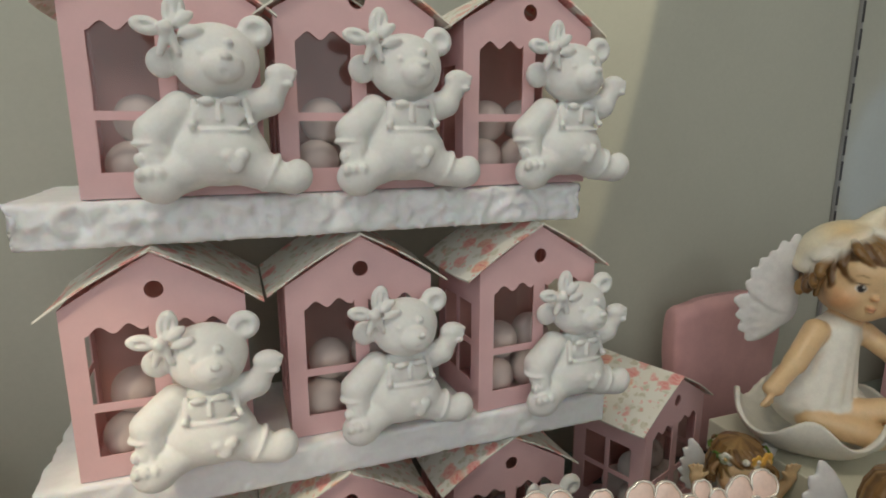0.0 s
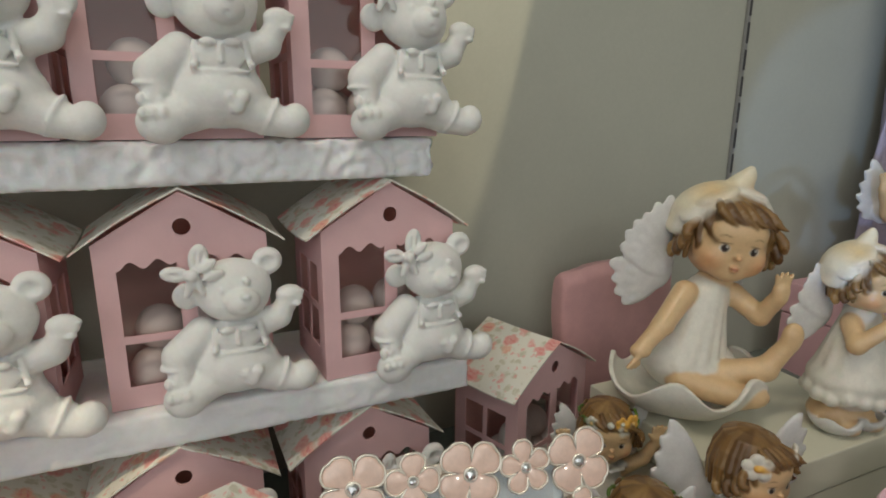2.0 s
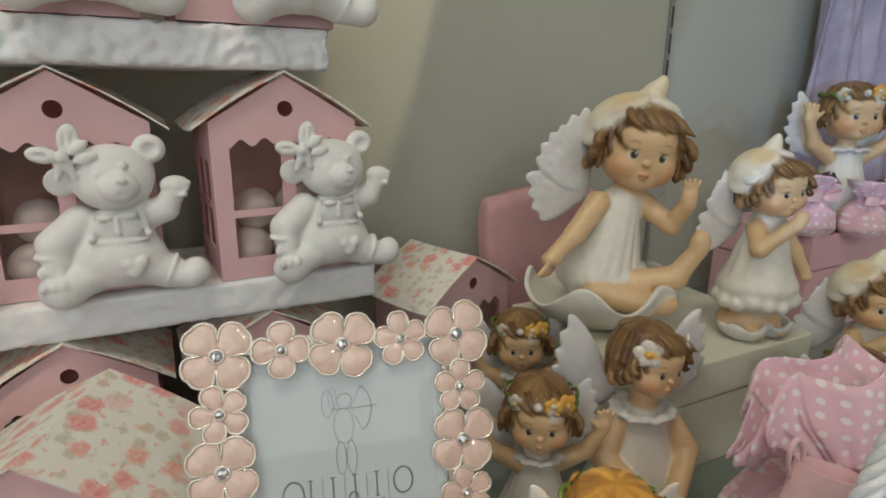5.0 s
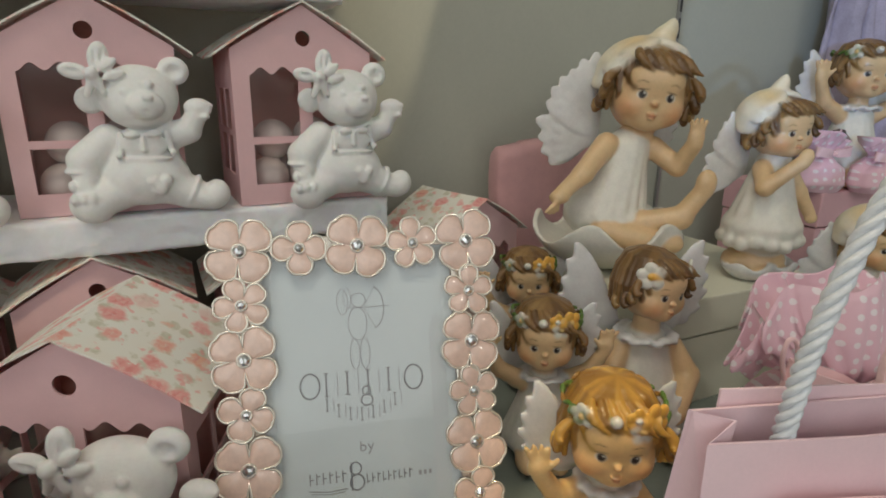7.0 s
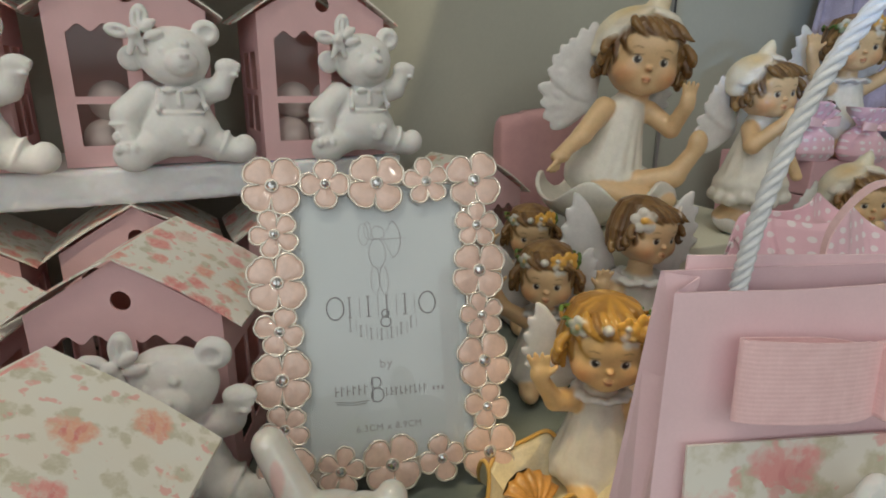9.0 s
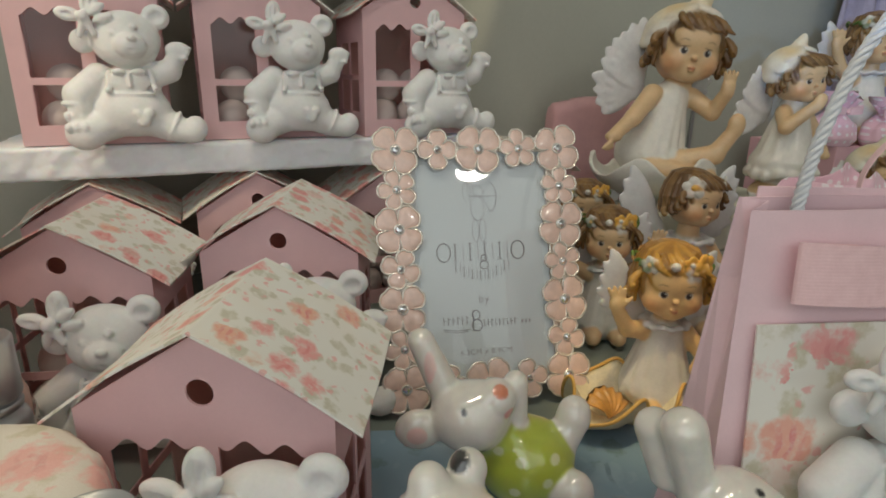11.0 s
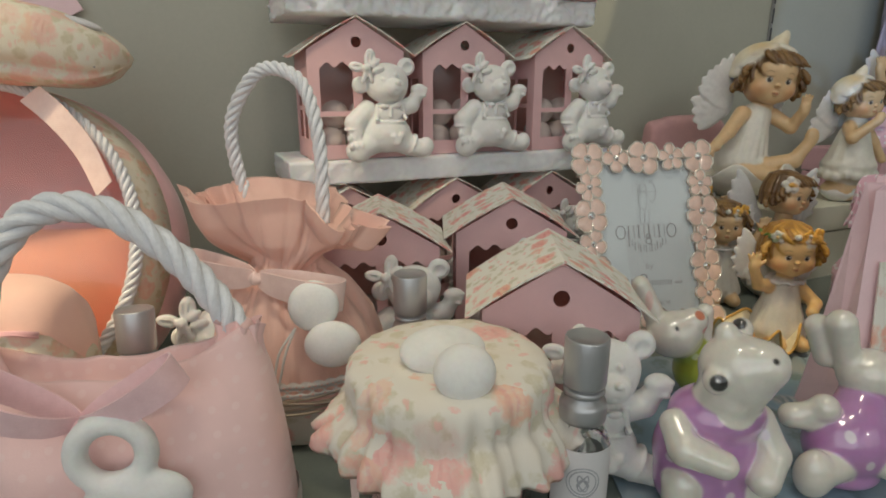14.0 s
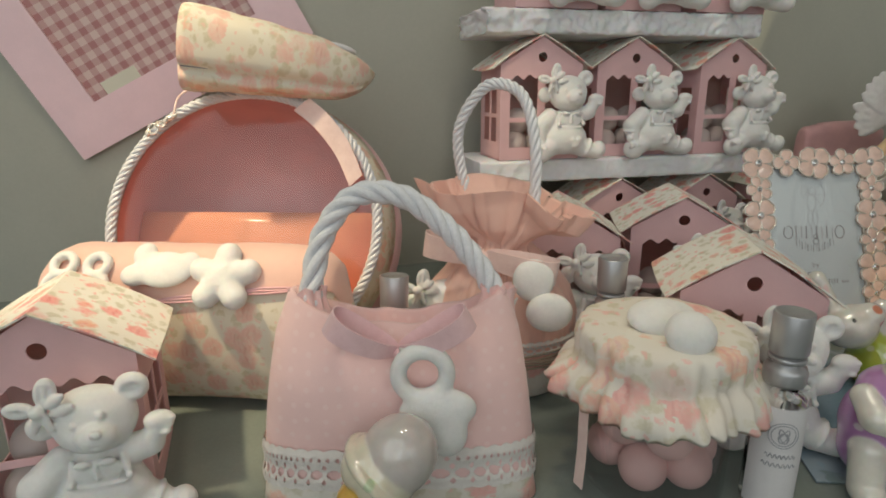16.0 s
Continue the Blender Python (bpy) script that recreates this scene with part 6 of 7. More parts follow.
    c.ball((8 * k, -1 * k, -27 * k), (9 * k, 5 * k, 11 * k), 3 * k)
    part("pacifier_charm", with_mats(c.mesh("pacifier_charm", 0.0008), [PLASTER]), PLASTER, p, "white plaster pacifier", scaled(pose(0.0115, -0.0335, 0.0700, 4, -4, 0), 1.0))
    part("thread", tube("thread", smooth_path([(0.002, -0.029, 0.0795), (0.006, -0.033, 0.0800), (0.011, -0.035, 0.0785)], 10), 0.0009, 6), LACE, p)


handbag()


def pearl_bird():
    """A tilted pearl egg with a cream collar over a small yellow-trimmed foot."""
    c = Clay()
    B, L, P = clay_tools(c, 25.0)
    B(-6, -1, -7, (12.5, 11.5, 18), 3, 1)
    B(0, 0, 29, (15.5, 14.5, 18), 0.4, 0, (0, 32, 0))
    B(-6, -1.5, 23, (15.6, 15.0, 14.5), 0.3, 1, (0, 32, 0))
    B(-12.5, -3, 27, (9.5, 12.6, 11.5), 0.4, 1, (0, 32, 0))
    c.ring((-0.0075, -0.002, 0.0490), 0.0150, 0.0022, 0.0006, 1, (0, 42, 8))
    B(-15, -6, 10, (10, 10, 10), 1.5, 1)
    P(-22, -8, 20, (4, 8, 7), (0.80, 0.50, 0.08))
    P(-20, -10, 9, (5, 7, 4), (0.78, 0.56, 0.16))
    P(-8, -17, 27, (2.2, 3, 2.4), (0.55, 0.66, 0.42))
    P(-16.5, -17, 6, (1.4, 3, 2.2), DARKG)
    P(-4, -14.5, 14, (2.4, 3, 2.0), (0.74, 0.58, 0.30))
    P(-17, -9, 17, (5, 7, 5), (0.80, 0.50, 0.08))
    return with_mats(c.painted(c.mesh("pearl_figurine", 0.0007), [(0.62, 0.57, 0.54), (0.80, 0.74, 0.58)]), [GLAZE])


lone("pearl_figurine", pearl_bird(), GLAZE, pose(-0.1815, -0.0540, fl(-0.056) - 0.0005, 0, 0, 0), "small glossy pearl-white figurine with yellow details", "figurine", "ceramic animals")


def sweet_jar():
    p = thing("sweet_jar", scaled(pose(-0.0650, 0.0090, fl(0.006) , 0, 0, 6), 1.09), "glass jar of pink sugared balls with rose-print cloth lid", "jar")
    R, UP = 0.0315, 0.0044
    prof = [(r, z if z < 0.0045 else z + UP) for r, z in [(R - 0.003, 0.0), (R, 0.003), (R, 0.050), (R - 0.002, 0.056), (R - 0.002, 0.060), (R - 0.0038, 0.060), (R - 0.0038, 0.056), (R - 0.0018, 0.050), (R - 0.0018, 0.004), (0.001, 0.0035)]]
    g = part("glass_body", lathe("glass_body", prof, 56), JARGLASS, p, "clear glass jar")
    g.visible_shadow = False
    me = lathe("candy", [(0.0103 * math.sin(math.pi * i / 12) + 1e-5, -0.0103 * math.cos(math.pi * i / 12)) for i in range(13)], 20)
    for lay, (z, a0) in enumerate(((0.0145, 0.0), (0.0300, 0.5), (0.0450, 0.0))):
        for i in range(6):
            a = a0 + i * math.pi / 3
            part("sugar_ball", me, CANDYP, p, "pink sugared ball", pose(0.0190 * math.cos(a), 0.0190 * math.sin(a), z + UP * (0.3 + 0.35 * lay) + 0.001 * (i % 2)))
    part("sugar_ball", me, CANDYP, p, "pink sugared ball", pose(0, 0, 0.024))
    n = 168
    cl = []
    for f, r, z, wv in ((0, 0.002, 0.0722, 0), (1, 0.014, 0.0722, 0), (2, 0.028, 0.0718, 0), (3, 0.0342, 0.0706, 0.1), (4, 0.0362, 0.0684, 0.3), (4.6, 0.0366, 0.0640, 0.6), (5.2, 0.0362, 0.0590, 0.8), (5.8, 0.0362, 0.0560, 0.9),
                        (6.4, 0.0385, 0.0535, 0.9), (7.2, 0.0410, 0.0505, 1.0), (8, 0.0425, 0.0470, 1.2), (9, 0.0432, 0.0435, 1.3)):
        ring = []
        for j in range(n):
            t = 2 * math.pi * j / n
            pl = abs(math.sin(11 * t + 0.8 * math.sin(3 * t))) ** 0.6 - 0.6
            w = 0.0034 * wv * (pl + 0.3 * math.sin(31 * t + 1) + 0.8 * noise.noise(Vector((math.cos(t) * 5, math.sin(t) * 5, f * 0.7))))
            g = max(0, (f - 6) / 3)
            corner = max(0, math.cos(4 * t + 0.35)) ** 1.5
            sq = 1 + 0.12 * corner * g
            ring.append(Vector(((r + w) * sq * math.cos(t), (r + w) * sq * math.sin(t), z + UP + 0.0012 * wv * math.sin(5 * t + 2) + 0.0045 * g * (corner - 0.4) + 0.0009 * noise.noise(Vector((math.cos(t) * 3, math.sin(t) * 3, f))))))
        cl.append(ring)
    back = [[v * 0.985 + Vector((0, 0, -0.0012)) for v in r] for r in cl[:5:-1]]
    part("cloth_lid", loft("cloth_lid", cl + back, True, False), CLOTH, p, "gathered rose-print cotton")
    part("hanging_ribbon", strip("hanging_ribbon", smooth_path([(-0.0345, -0.010, 0.056), (-0.0352, -0.012, 0.040), (-0.0350, -0.012, 0.020), (-0.0360, -0.013, 0.003)], 16), [Vector((0.0012, -0.0026, 0))] * 16), SATINP, p, "thin pink ribbon end")
    part("tie_end", tube("tie_end", smooth_path([(0.0380, -0.004, 0.0525), (0.048, -0.006, 0.058), (0.0530, -0.008, 0.045), (0.0535, -0.012, 0.018)], 20), 0.0009, 6), JUTE, p)
    pebble(p, pose(-0.0030, -0.0050, 0.0755 + UP, -72, 0, 8), 0.0150, 0.0046, 0.0105)
    pebble(p, pose(0.0010, -0.0240, 0.0765 + UP, -40, 0, 6), 0.0098, 0.0056, 0.0088)


sweet_jar()


def scent_bottle(x, y, yaw, label, tall=0.0, tip=0):
    def up(prof):
        return [(r, z if z < 0.0035 else z + tall) for r, z in prof]
    p = thing("scent_bottle", pose(x, y, fl(y), tip, 0, yaw), label, "bottle", "scent bottles")
    g = part("glass_body", lathe("glass_body", up([(0.010, 0.0), (0.0113, 0.0015), (0.0113, 0.044), (0.0100, 0.0475), (0.0062, 0.0495), (0.0060, 0.0545), (0.0040, 0.0545), (0.0042, 0.049), (0.0095, 0.0465), (0.0098, 0.003), (0.001, 0.0028)]), 40), GLASS, p, "clear glass bottle")
    g.visible_shadow = False
    s = part("scent", lathe("scent", up([(0.001, 0.0030), (0.0095, 0.0032), (0.0095, 0.040), (0.001, 0.040)]), 32), LIQUID, p, "pale yellow scent")
    s.visible_shadow = False
    part("collar", lathe("collar", up([(0.0062, 0.0535), (0.0084, 0.0540), (0.0089, 0.0555), (0.0089, 0.0600), (0.0082, 0.0622), (0.0066, 0.0628), (0.0064, 0.0690)]), 40), SILVER, p, "brushed silver collar")
    part("thin_ring", lathe("thin_ring", up([(0.0064, 0.0646), (0.0076, 0.0648), (0.0078, 0.0662), (0.0074, 0.0670), (0.0064, 0.0672)]), 40), SILVER, p)
    part("cap", lathe("cap", up([(0.0060, 0.0684), (0.0077, 0.0685), (0.0080, 0.0690), (0.0081, 0.0698), (0.0082, 0.0866), (0.0079, 0.0872), (0.0075, 0.0874), (0.0071, 0.0870), (0.0005, 0.0869)]), 44, True), SILVER, p, "brushed silver spray cap")
    rings = []
    for z in (0.0036, 0.046 + tall):
        rings.append([Vector((0.0115 * math.sin(a), -0.0115 * math.cos(a), z)) for a in [(-1.25 + 2.5 * i / 24) for i in range(25)]])
    lb = part("paper_label", loft("paper_label", rings, closed=False), LABELP, p, "white paper label")
    def on(a, z, r=0.01165):
        return Vector((r * math.sin(a), -r * math.cos(a), z + tall))
    for R in (0.0062, 0.0050):
        part("print_mark", tube("print_mark", [on(R / 0.0115 * math.cos(t), 0.0330 + R * math.sin(t)) for t in [2 * math.pi * i / 28 for i in range(28)]], 0.00022, 4, True), INKSOFT, lb)
    for q in range(3):
        part("print_mark", tube("print_mark", [on(0.18 * math.cos(t + q), 0.0345 - 0.0018 * q + 0.0016 * math.sin(2 * t)) for t in [2 * math.pi * i / 18 for i in range(18)]], 0.0003, 4, True), INKSOFT, lb)
    for z, w in ((0.0225, 0.55), (0.0180, 0.62)):
        part("print_mark", tube("print_mark", [on(-w + 2 * w * i / 40, z + 0.0011 * math.sin(i * 1.1)) for i in range(41)], 0.00026, 4), INKSOFT, lb)


scent_bottle(-0.0148, -0.0050, -8, "small clear scent bottle with brushed silver cap and label", 0.0095)
scent_bottle(-0.0800, 0.0640, 0, "clear scent bottle with silver cap beside the peach pouch", 0.004)
scent_bottle(-0.2020, 0.0400, 0, "clear scent bottle with silver cap behind the dotted bag", -0.002, -6)
tagged(part("plaster_teddy", BEAR, PLASTER, None, "", pose(-0.1930, 0.0900, fl(0.07), 0, 0, 5)), "white plaster teddy with a bow beside the pouch", "figurine")


def round_bag():
    p = thing("round_bag", scaled(pose(-0.3130, 0.1020, 0.0840, -22, 0, 3), 0.95), "round pink bag with clear front window and cord piping", "bag")
    n = 96

    def ring(R, y):
        return [Vector((R * math.cos(2 * math.pi * j / n), y, R * math.sin(2 * math.pi * j / n))) for j in range(n)]
    part("felt_body", loft("felt_body", [ring(r, y) for r, y in ((0.0985, 0.018), (0.1035, 0.027), (0.1055, 0.042), (0.1020, 0.062), (0.090, 0.082), (0.062, 0.094), (0.010, 0.098))], False, True), PINKF, p, "soft pink felt")
    part("gusset", loft("gusset", [ring(r, y) for r, y in ((0.0925, -0.001), (0.0965, 0.001), (0.1000, 0.010), (0.1030, 0.026), (0.1000, 0.027))], False, False), CLOTHBIG, p, "rose-print cotton edge")
    part("lining", loft("lining", [ring(r, y) for r, y in ((0.0930, 0.002), (0.0950, 0.018), (0.094, 0.040), (0.088, 0.060), (0.074, 0.076), (0.05, 0.086), (0.005, 0.090))], False, True), INNERP, p, "glossy coral pink lining")
    rings = []
    for y in (0.030, 0.0312):
        a0 = math.asin(0.16)
        rings.append([Vector((0.0935 * math.cos(a), y + 0.010 * math.sin(a), 0.0935 * math.sin(a))) for a in [math.pi - a0 + (math.pi + 2 * a0) * i / 40 for i in range(41)]])
    # The pocket's orange stands for warm light falling into the bag.
    part("inner_pocket", loft("inner_pocket", rings), WARMLIT, p, "satin pocket inside the bag, coloured orange as if warmly lit")
    bm = bmesh.new()
    bmesh.ops.create_circle(bm, cap_ends=True, segments=64, radius=0.0925, matrix=Matrix.Translation((0, 0.0015, 0)) @ Matrix.Rotation(radians(90), 4, "X"))
    w = part("clear_window", bm, WINDOWFILM, p, "clear plastic window")
    w.visible_shadow = False
    part("cord_piping", rope("cord_piping", [(0.0945 * math.cos(a), -0.003, 0.0945 * math.sin(a)) for a in [2 * math.pi * i / 40 for i in range(41)]], 0.0036, 420, 0.020, 4, True), CORD, p, "white twisted cord piping")
    path = smooth_path([(0.040, -0.010, 0.084), (0.056, -0.014, 0.070), (0.070, -0.012, 0.052), (0.080, -0.010, 0.030)], 24)
    part("ribbon", strip("ribbon", path, [Vector((0.0060 - 0.00006 * i, -0.002, 0.0036)) for i in range(24)]), SATINP, p, "pale pink ribbon end")
    c, k = Clay(), 0.001
    c.ring((0, 0, 0), 3.6 * k, 0.9 * k, 0.4 * k, 0, (90, 0, 0))
    c.ring((5.6 * k, 0, 3.6 * k), 3.0 * k, 0.8 * k, 0.4 * k, 0, (60, 20, 0))
    c.limb((8 * k, 0, 5 * k), (16 * k, -1 * k, 9.5 * k), 1.7 * k, 1.3 * k, 0.5 * k)
    c.ball((12 * k, -1 * k, 7.4 * k), (2.6 * k, 2.2 * k, 2.0 * k), 0.5 * k)
    c.ball((-3.5 * k, -0.5 * k, -3.5 * k), (1.8 * k, 1.6 * k, 2.4 * k), 0.4 * k)
    part("metal_clasp", with_mats(c.mesh("metal_clasp", 0.0006), [GOLD]), GOLD, p, "small bright metal clasp", pose(-0.066, -0.0085, 0.067))
    part("pink_thread", tube("pink_thread", smooth_path([(-0.052, -0.009, 0.076), (-0.050, -0.006, 0.092), (-0.040, 0.0, 0.101), (-0.034, -0.004, 0.094)], 20), 0.0007, 6), SATINP, p)


round_bag()


def floral_cap():
    rings = []
    for i in range(25):
        f = i / 24
        x = -0.060 + 0.120 * f
        hy = 0.036 * (1 - 0.25 * f) * (min(1, 0.25 + f * 22) ** 0.5) * max(0.05, 1 - f ** 7) ** 0.5
        hz = (0.0200 - 0.0085 * f) * (0.70 + 0.30 * min(1, f * 22) ** 0.5) * max(0.05, 1 - f ** 9) ** 0.5
        ring = []
        for j in range(72):
            t = 2 * math.pi * j / 72
            c, s = math.cos(t), math.sin(t)
            pinch = 1 - 0.17 * math.exp(-((s + 0.42) / 0.14) ** 2)
            ring.append(Vector((x + 0.002 * s, hy * pinch * math.copysign(abs(c) ** 0.55, c), 0.0205 - 0.008 * f + hz * math.copysign(abs(s) ** 0.75, s) + 0.0016 * noise.noise(Vector((x * 40, c * 1.5, s * 1.5))))))
        rings.append(ring)
    return loft("floral_pouch", rings)


fp = thing("floral_pouch", pose(-0.2930, 0.1330, 0.1650, 0, 5, 12) @ Matrix.Diagonal((1, 1, 1.4, 1)), "rose-print fabric pouch lying on the round bag", "pouch")
part("cloth_body", floral_cap(), CLOTHBIG, fp)
part("seam", tube("seam", [Vector((-0.055 + 0.0094 * i, -0.0300 + 0.0006 * i + 0.00012 * max(0, i - 7) ** 2.6, 0.0112 - 0.0001 * i)) for i in range(12)], 0.0004, 6), INK, fp, "dark zip seam")
c0 = Clay()
c0.ball((0, 0, 0), (0.0095, 0.0080, 0.0016), 0.001)
part("button", with_mats(c0.mesh("button", 0.0007), [LABELP]), LABELP, fp, "pale round button", pose(0.040, -0.006, 0.0255, 0, 10, 0))


def clutch():
    p = thing("floral_clutch", pose(-0.3120, 0.0570, fl(0.045), 0, 0, 2), "rose-print clutch with peach flap and plaster shapes", "pouch")
    n = 60

    def body(scale, z1, a0=0.0, a1=2 * math.pi, closed=True):
        rings = []
        for i in range(31):
            f = i / 30
            x = -0.106 + 0.188 * f
            e = max(0.02, 1 - abs(2 * f - 1) ** 9) ** 0.35
            ring = []
            for j in range(n):
                end = a1 if closed else a1 + radians(9 - 32 * f)
                t = a0 + (end - a0) * j / (n if closed else n - 1)
                c, s = math.cos(t), math.sin(t)
                ring.append(Vector((x, 0.027 * scale * e * math.copysign(abs(c) ** 0.8, c), 0.0500 + ((0.0448 if s > 0 else 0.0498) * e * scale) * math.copysign(abs(s) ** 0.8, s) + 0.0012 * noise.noise(Vector((x * 50, c * 2, s * 2))))))
            rings.append(ring)
        return loft("cloth", rings, closed=closed)
    part("cloth_body", body(1.0, 0), CLOTHBIG, p, "rose-print cotton")
    part("flap", body(1.045, 0, radians(20), radians(163), False), PEACHF, p, "peach fabric flap")

    def edge(f, q):
        t = radians(163 + 9 - 32 * f + 1.6 * q)
        e = max(0.02, 1 - abs(2 * f - 1) ** 9) ** 0.35
        return Vector((-0.106 + 0.188 * f, -0.0292 * e * abs(math.cos(t)) ** 0.8, 0.0500 + 0.0478 * e * math.sin(t) ** 0.8 + 0.0006 * math.sin(f * 27 + q)))
    for q in range(3):
        part("seam_cord", tube("seam_cord", [edge((1.5 + 1.29 * i) / 30, q) for i in range(22)], 0.0007, 6), PINKF, p)
    c, k = Clay(), 0.001
    for j in range(5):
        a = 2 * math.pi * j / 5 + 0.3
        c.limb((0, 0, 0), (12 * k * math.cos(a), 0, 12 * k * math.sin(a)), 7 * k, 6 * k, 1.5 * k)
    c.ring((0, -5 * k, 0), 5.4 * k, 1.5 * k, 0.6 * k, 0, (90, 0, 0))
    c.limb((-3 * k, -6.2 * k, -3 * k), (3 * k, -6.2 * k, 3 * k), 1.3 * k, 1.3 * k, 0.5 * k)
    part("plaster_star", with_mats(c.mesh("plaster_star", 0.0008), [PLASTER]), PLASTER, p, "white plaster star", scaled(pose(0.0170, -0.0245, 0.0850, -40, 0, 0), 1.15))
    c = Clay()
    c.ball((0, 0, 0), (15 * k, 5 * k, 10 * k), 2 * k)
    c.ball((-12 * k, 0, 8 * k), (6 * k, 4 * k, 7 * k), 2 * k)
    c.ball((-14 * k, -1 * k, -4 * k), (7 * k, 4 * k, 6 * k), 2 * k)
    c.ball((12 * k, 0, 4 * k), (6 * k, 4 * k, 6 * k), 2 * k)
    part("plaster_bear", with_mats(c.mesh("plaster_bear", 0.0008), [PLASTER]), PLASTER, p, "white plaster bear shape", scaled(pose(-0.0180, -0.0225, 0.0885, -44, 0, 0), 1.1))
    for x in (-0.058, -0.078):
        c = Clay()
        c.ring((0, 0, 5 * k), 5 * k, 2.2 * k, 1 * k, 0, (90, 0, 0))
        c.ring((0, 0, -6 * k), 6 * k, 2.4 * k, 1 * k, 0, (90, 0, 0))
        part("plaster_letter", with_mats(c.mesh("plaster_letter", 0.0008), [PLASTER]), PLASTER, p, "white plaster letter", scaled(pose(x, -0.0245, 0.0850, -40, 0, 0), 1.2))


clutch()


def paper_bag():
    cx, cy = 0.1905, 0.0720
    p = thing("paper_bag", pose(cx, cy, fl(cy - 0.015) + 0.0012, 0, 0, 2), "pink paper gift bag with bow, rose panel and plaster teddy", "bag")
    W0, W1, D0, D1, H = 0.0510, 0.0460, 0.0185, 0.0035, 0.1300

    def side(f):
        return W0 + (W1 - W0) * f, D0 + (D1 - D0) * f ** 0.8

    def ring(f, o=0.0):
        w, d = side(f)
        w, d = w - o, d - o
        z = H * f
        fold = 0.007 * f
        dip = 0.0022 if f == 1 else 0
        return [Vector((-w, -d, z - dip)), Vector((-w * 0.35, -d - 0.0006 * f, z - dip)), Vector((w * 0.4, -d + 0.0006 * f, z - dip * 0.7)), Vector((w, -d, z)), Vector((w - fold, 0, z)),
                Vector((w, d, z)), Vector((w * 0.3, d + 0.0010 * f, z + 0.0008 * f)), Vector((-w, d, z + 0.0006)), Vector((-w + fold, 0, z))]
    rings = [ring(i / 12) for i in range(13)]
    inner = [ring(1, 0.0006), ring(0.8, 0.0006), ring(0.3, 0.0006)]
    part("paper_body", loft("paper_body", rings + inner, True, True, False), BAGPINK, p, "folded pink paper")
    part("paper_fold", box(-W1 + 0.004, W1 - 0.002, D1 + 0.0012, D1 + 0.0018, H - 0.012, H + 0.0028, 0.0002), BAGPINK, p, "turned paper edge", pose(0, 0, 0, 0, 1.2, 0))
    tilt = math.degrees(math.atan((D0 - D1) / H))
    panel = pose(0, -D0 - 0.0012, 0.0, -tilt, 0, 0)
    part("rose_panel", box(-0.0415, 0.0460, -0.0009, -0.0001, 0.006, 0.0940), PANEL, p, "rose-print card panel", panel)
    # a flat ribbon bow: two pressed loops over a band, pinched by the knot
    n = 30
    ms = []
    for s in (-1, 1):
        path = smooth_path([(s * 0.001, -0.0030, 0), (s * 0.014, -0.0058, 0.0004), (s * 0.028, -0.0062, 0.0008), (s * 0.0365, -0.0050, 0.0010), (s * 0.0368, -0.0026, 0.0008), (s * 0.026, -0.0016, 0.0004), (s * 0.002, -0.0014, 0)], n)
        ms.append(strip("loop", path, [Vector((0, 0, 0.0092 * (0.70 + 0.30 * min(1, 3.2 * math.sin(math.pi * (i + 0.6) / n))))) for i in range(n)], 0.0005))
    b = part("ribbon_bow", join_meshes("ribbon_bow", ms, False), SATINR, p, "flat pink ribbon bow", panel @ pose(0.004, -0.0008, 0.1090, 0, 1.5, 0))
    part("knot", box(-0.0048, 0.0048, -0.0074, -0.0010, -0.0086, 0.0086, 0.0016, 3), SATINR, b)
    part("teddy_bear", BEAR, PLASTER, p, "white plaster teddy with a bow", panel @ pose(-0.0115, -0.0004, 0.0170))
    part("cord_handle", rope("cord_handle", [(-0.0300, -0.001, 0.116), (-0.0298, -0.0015, 0.131), (-0.0265, -0.001, 0.150), (-0.0180, 0.0, 0.173), (-0.004, 0.0, 0.193), (0.012, 0.0, 0.200), (0.028, 0.0, 0.188), (0.036, -0.001, 0.160), (0.0365, -0.0015, 0.131), (0.036, -0.001, 0.116)], 0.0019, 190), CORD, p, "white twisted cord")
    part("ribbon_loop", strip("ribbon_loop", smooth_path([(-0.004, 0.006, 0.124), (-0.002, 0.008, 0.138), (0.008, 0.009, 0.1485), (0.020, 0.009, 0.146), (0.030, 0.008, 0.132), (0.032, 0.006, 0.122)], 30), [Vector((0.0002, 0.0011, 0.0004))] * 30, 0.0004), SATINR, p, "thin pale ribbon loop")


paper_bag()


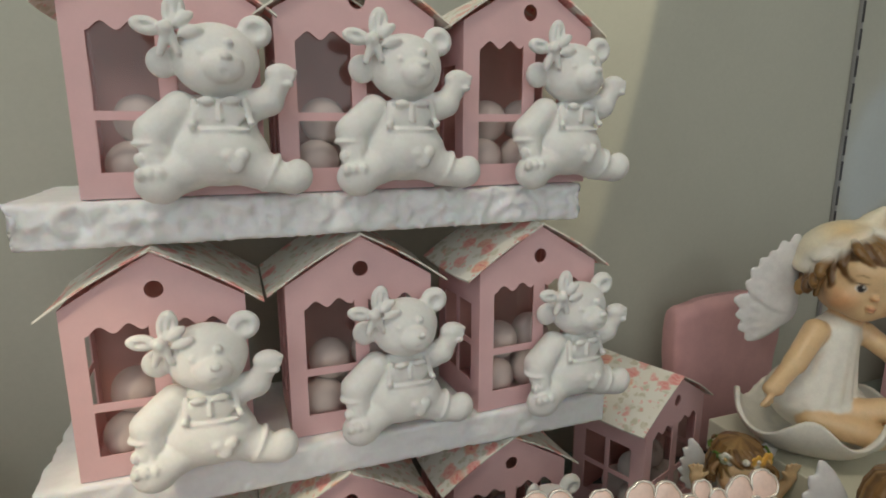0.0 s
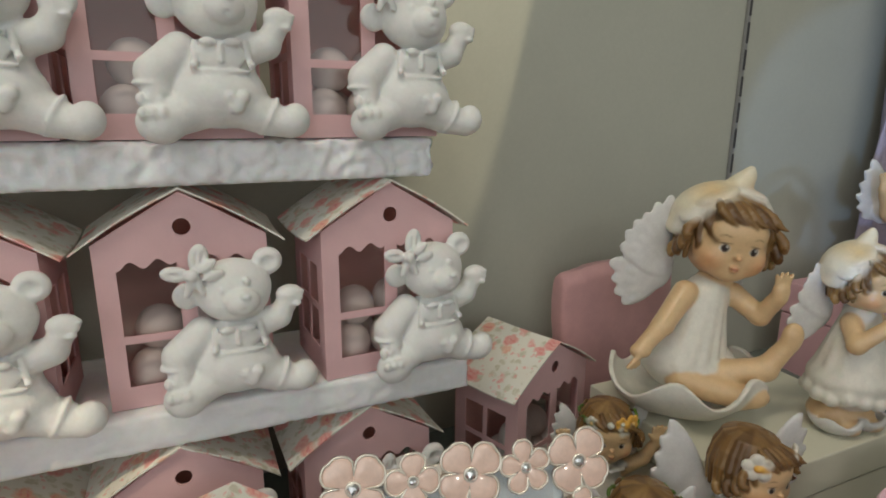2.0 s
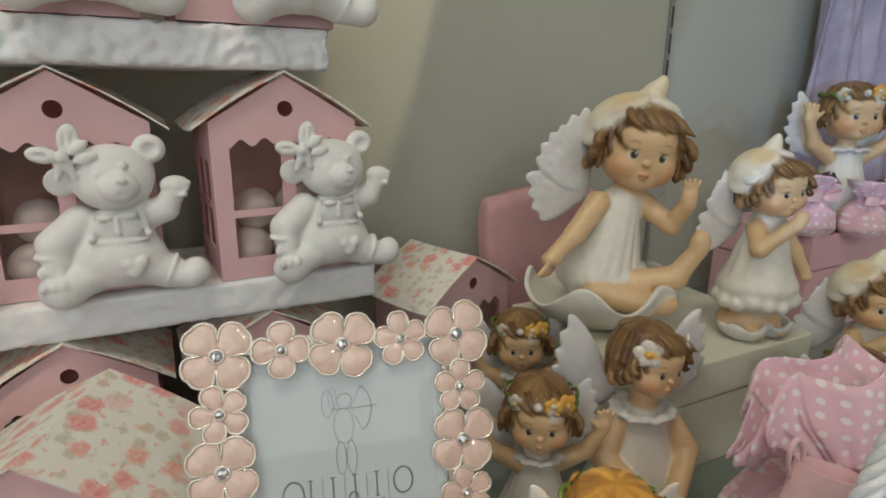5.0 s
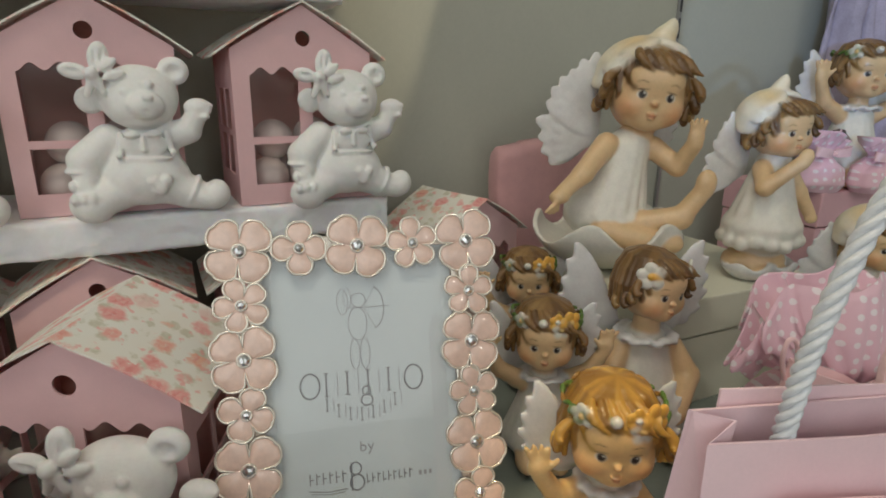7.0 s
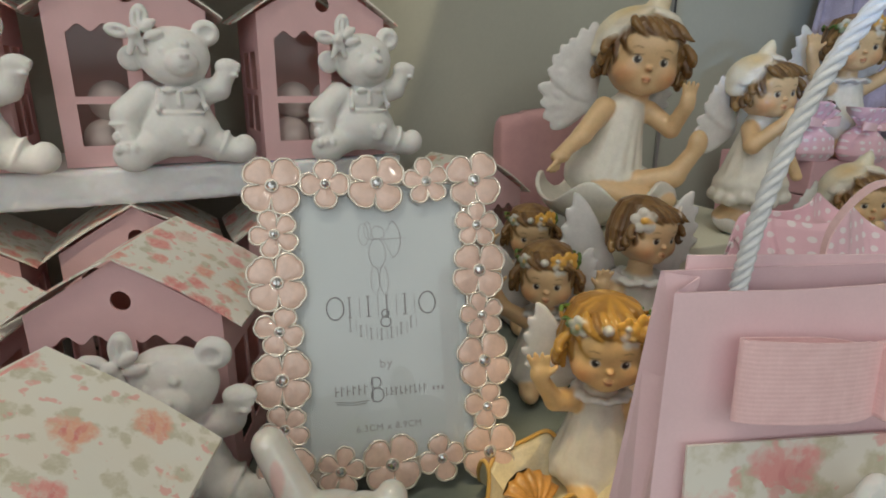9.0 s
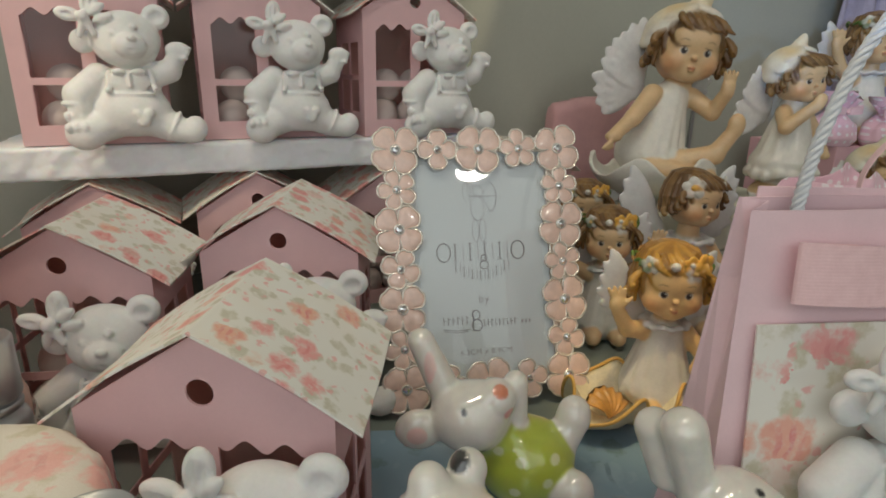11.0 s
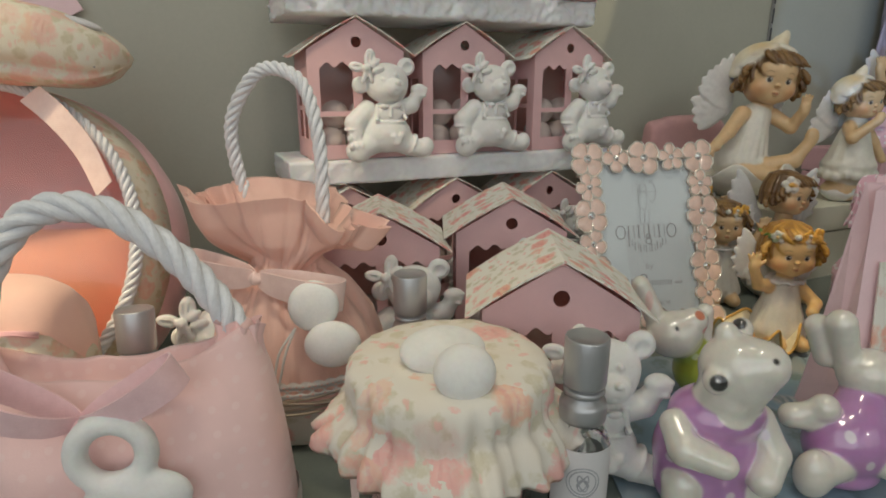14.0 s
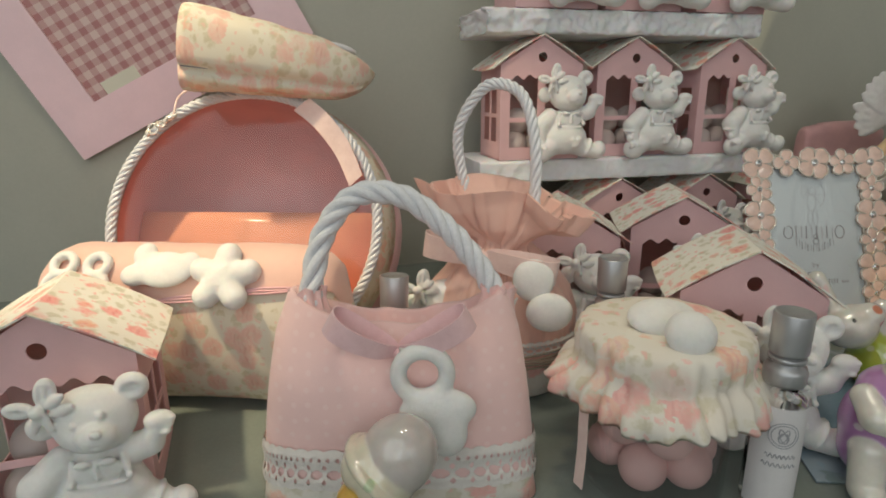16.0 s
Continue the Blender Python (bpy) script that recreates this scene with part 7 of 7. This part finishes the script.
def dotted_pouch():
    p = thing("dotted_pouch", scaled(pose(0.2680, 0.1780, fl(0.17), 0, 0, 2), 0.92), "gathered rose dotted pouch with satin ribbon and white charm", "pouch")
    prof = [(0.0, 0.036, 0.028, 0.0), (0.01, 0.044, 0.034, 0.2), (0.04, 0.046, 0.035, 0.4), (0.058, 0.034, 0.026, 0.8), (0.068, 0.019, 0.016, 1.0), (0.074, 0.019, 0.015, 1.0), (0.084, 0.036, 0.019, 1.0), (0.100, 0.050, 0.017, 0.9), (0.118, 0.054, 0.012, 0.8), (0.121, 0.0535, 0.010, 0.8)]
    r = sack_rings(refine(prof, 60), 220, 13, 0.12, 2.0)
    for ring in r:
        for v in ring:
            g = max(0, min(1, (v.z - 0.074) / 0.040))
            v.z -= g * (0.030 * (v.x / 0.054) ** 2 - 0.003 * math.sin(v.x * 160 + 1.0))
            v.y += g * 0.006 * math.sin(v.x * 150)
    inner = [[Vector((v.x * q, v.y * q, v.z - d)) for v in r[-1]] for q, d in ((0.98, 0.001), (0.93, 0.004), (0.8, 0.010))]
    part("body_cloth", loft("body_cloth", r + inner, True, True), DOTB, p, "rose cotton with white dots")
    bow(p, pose(-0.008, -0.022, 0.0740), ((0.036, 14), (0.034, -6)), 0.019, SATINR, puff=0.008)
    part("thin_cord", tube("thin_cord", smooth_path([(-0.036, -0.02, 0.078), (-0.040, -0.022, 0.098), (-0.046, -0.024, 0.102), (-0.047, -0.024, 0.094), (-0.040, -0.02, 0.080)], 40), 0.0010, 6), SATINR, p, "thin pink cord end")
    pebble(p, pose(0.006, -0.036, 0.082, -8, 0, 0), 0.0225, 0.0100, 0.0115, "white_charm")


dotted_pouch()


def pink_cushion():
    rings = []
    for i in range(31):
        f = i / 30
        z = 0.0005 + 0.124 * f
        e = max(0.02, 1 - abs(2 * f - 1) ** 14) ** 0.5
        ring = super_ring(0.050 * (0.96 + 0.04 * e) + 0.0015 * math.sin(f * 9), 0.009 * e + 0.0012, z, 70, 0.34)
        rings.append([Vector((v.x, v.y + 0.0016 * noise.noise(Vector((v.x * 40, 3, v.z * 40))), v.z + f * (0.004 * math.cos(v.x * 46) + 0.0016 * noise.noise(Vector((v.x * 160, 1, 2)))))) for v in ring])
    return loft("cushion", rings)


lone("fabric_envelope", pink_cushion(), DUSTY, uvpose(0.340, 0.3150, 0.008, 0, 0, 0), "upright dusty pink fabric envelope behind the angels", "pouch")


def favour_sachet(x, y, z, s):
    t = thing("favour_sachet", scaled(pose(x, y, z, 0, 0, 10), s), "small pink dotted sachet tied with ribbon on the rose box", "pouch", "small sachets")
    prof = [(0.0, 0.016, 0.014, 0.0), (0.006, 0.020, 0.017, 0.3), (0.018, 0.018, 0.015, 0.6), (0.026, 0.007, 0.007, 1.0), (0.029, 0.007, 0.007, 1.0), (0.040, 0.019, 0.014, 1.3)]
    part("body_cloth", loft("body_cloth", sack_rings(refine(prof, 26), 60, 7, 0.12, 0.7), True, True), DOTB, t)
    bow(t, pose(0, -0.010, 0.0275), ((0.015, 8), (0.015, 8)), 0.007, SATINR, puff=0.003)


favour_sachet(0.4330, 0.4180, 0.0950, 1.1)
favour_sachet(0.4760, 0.4100, 0.0950, 1.0)
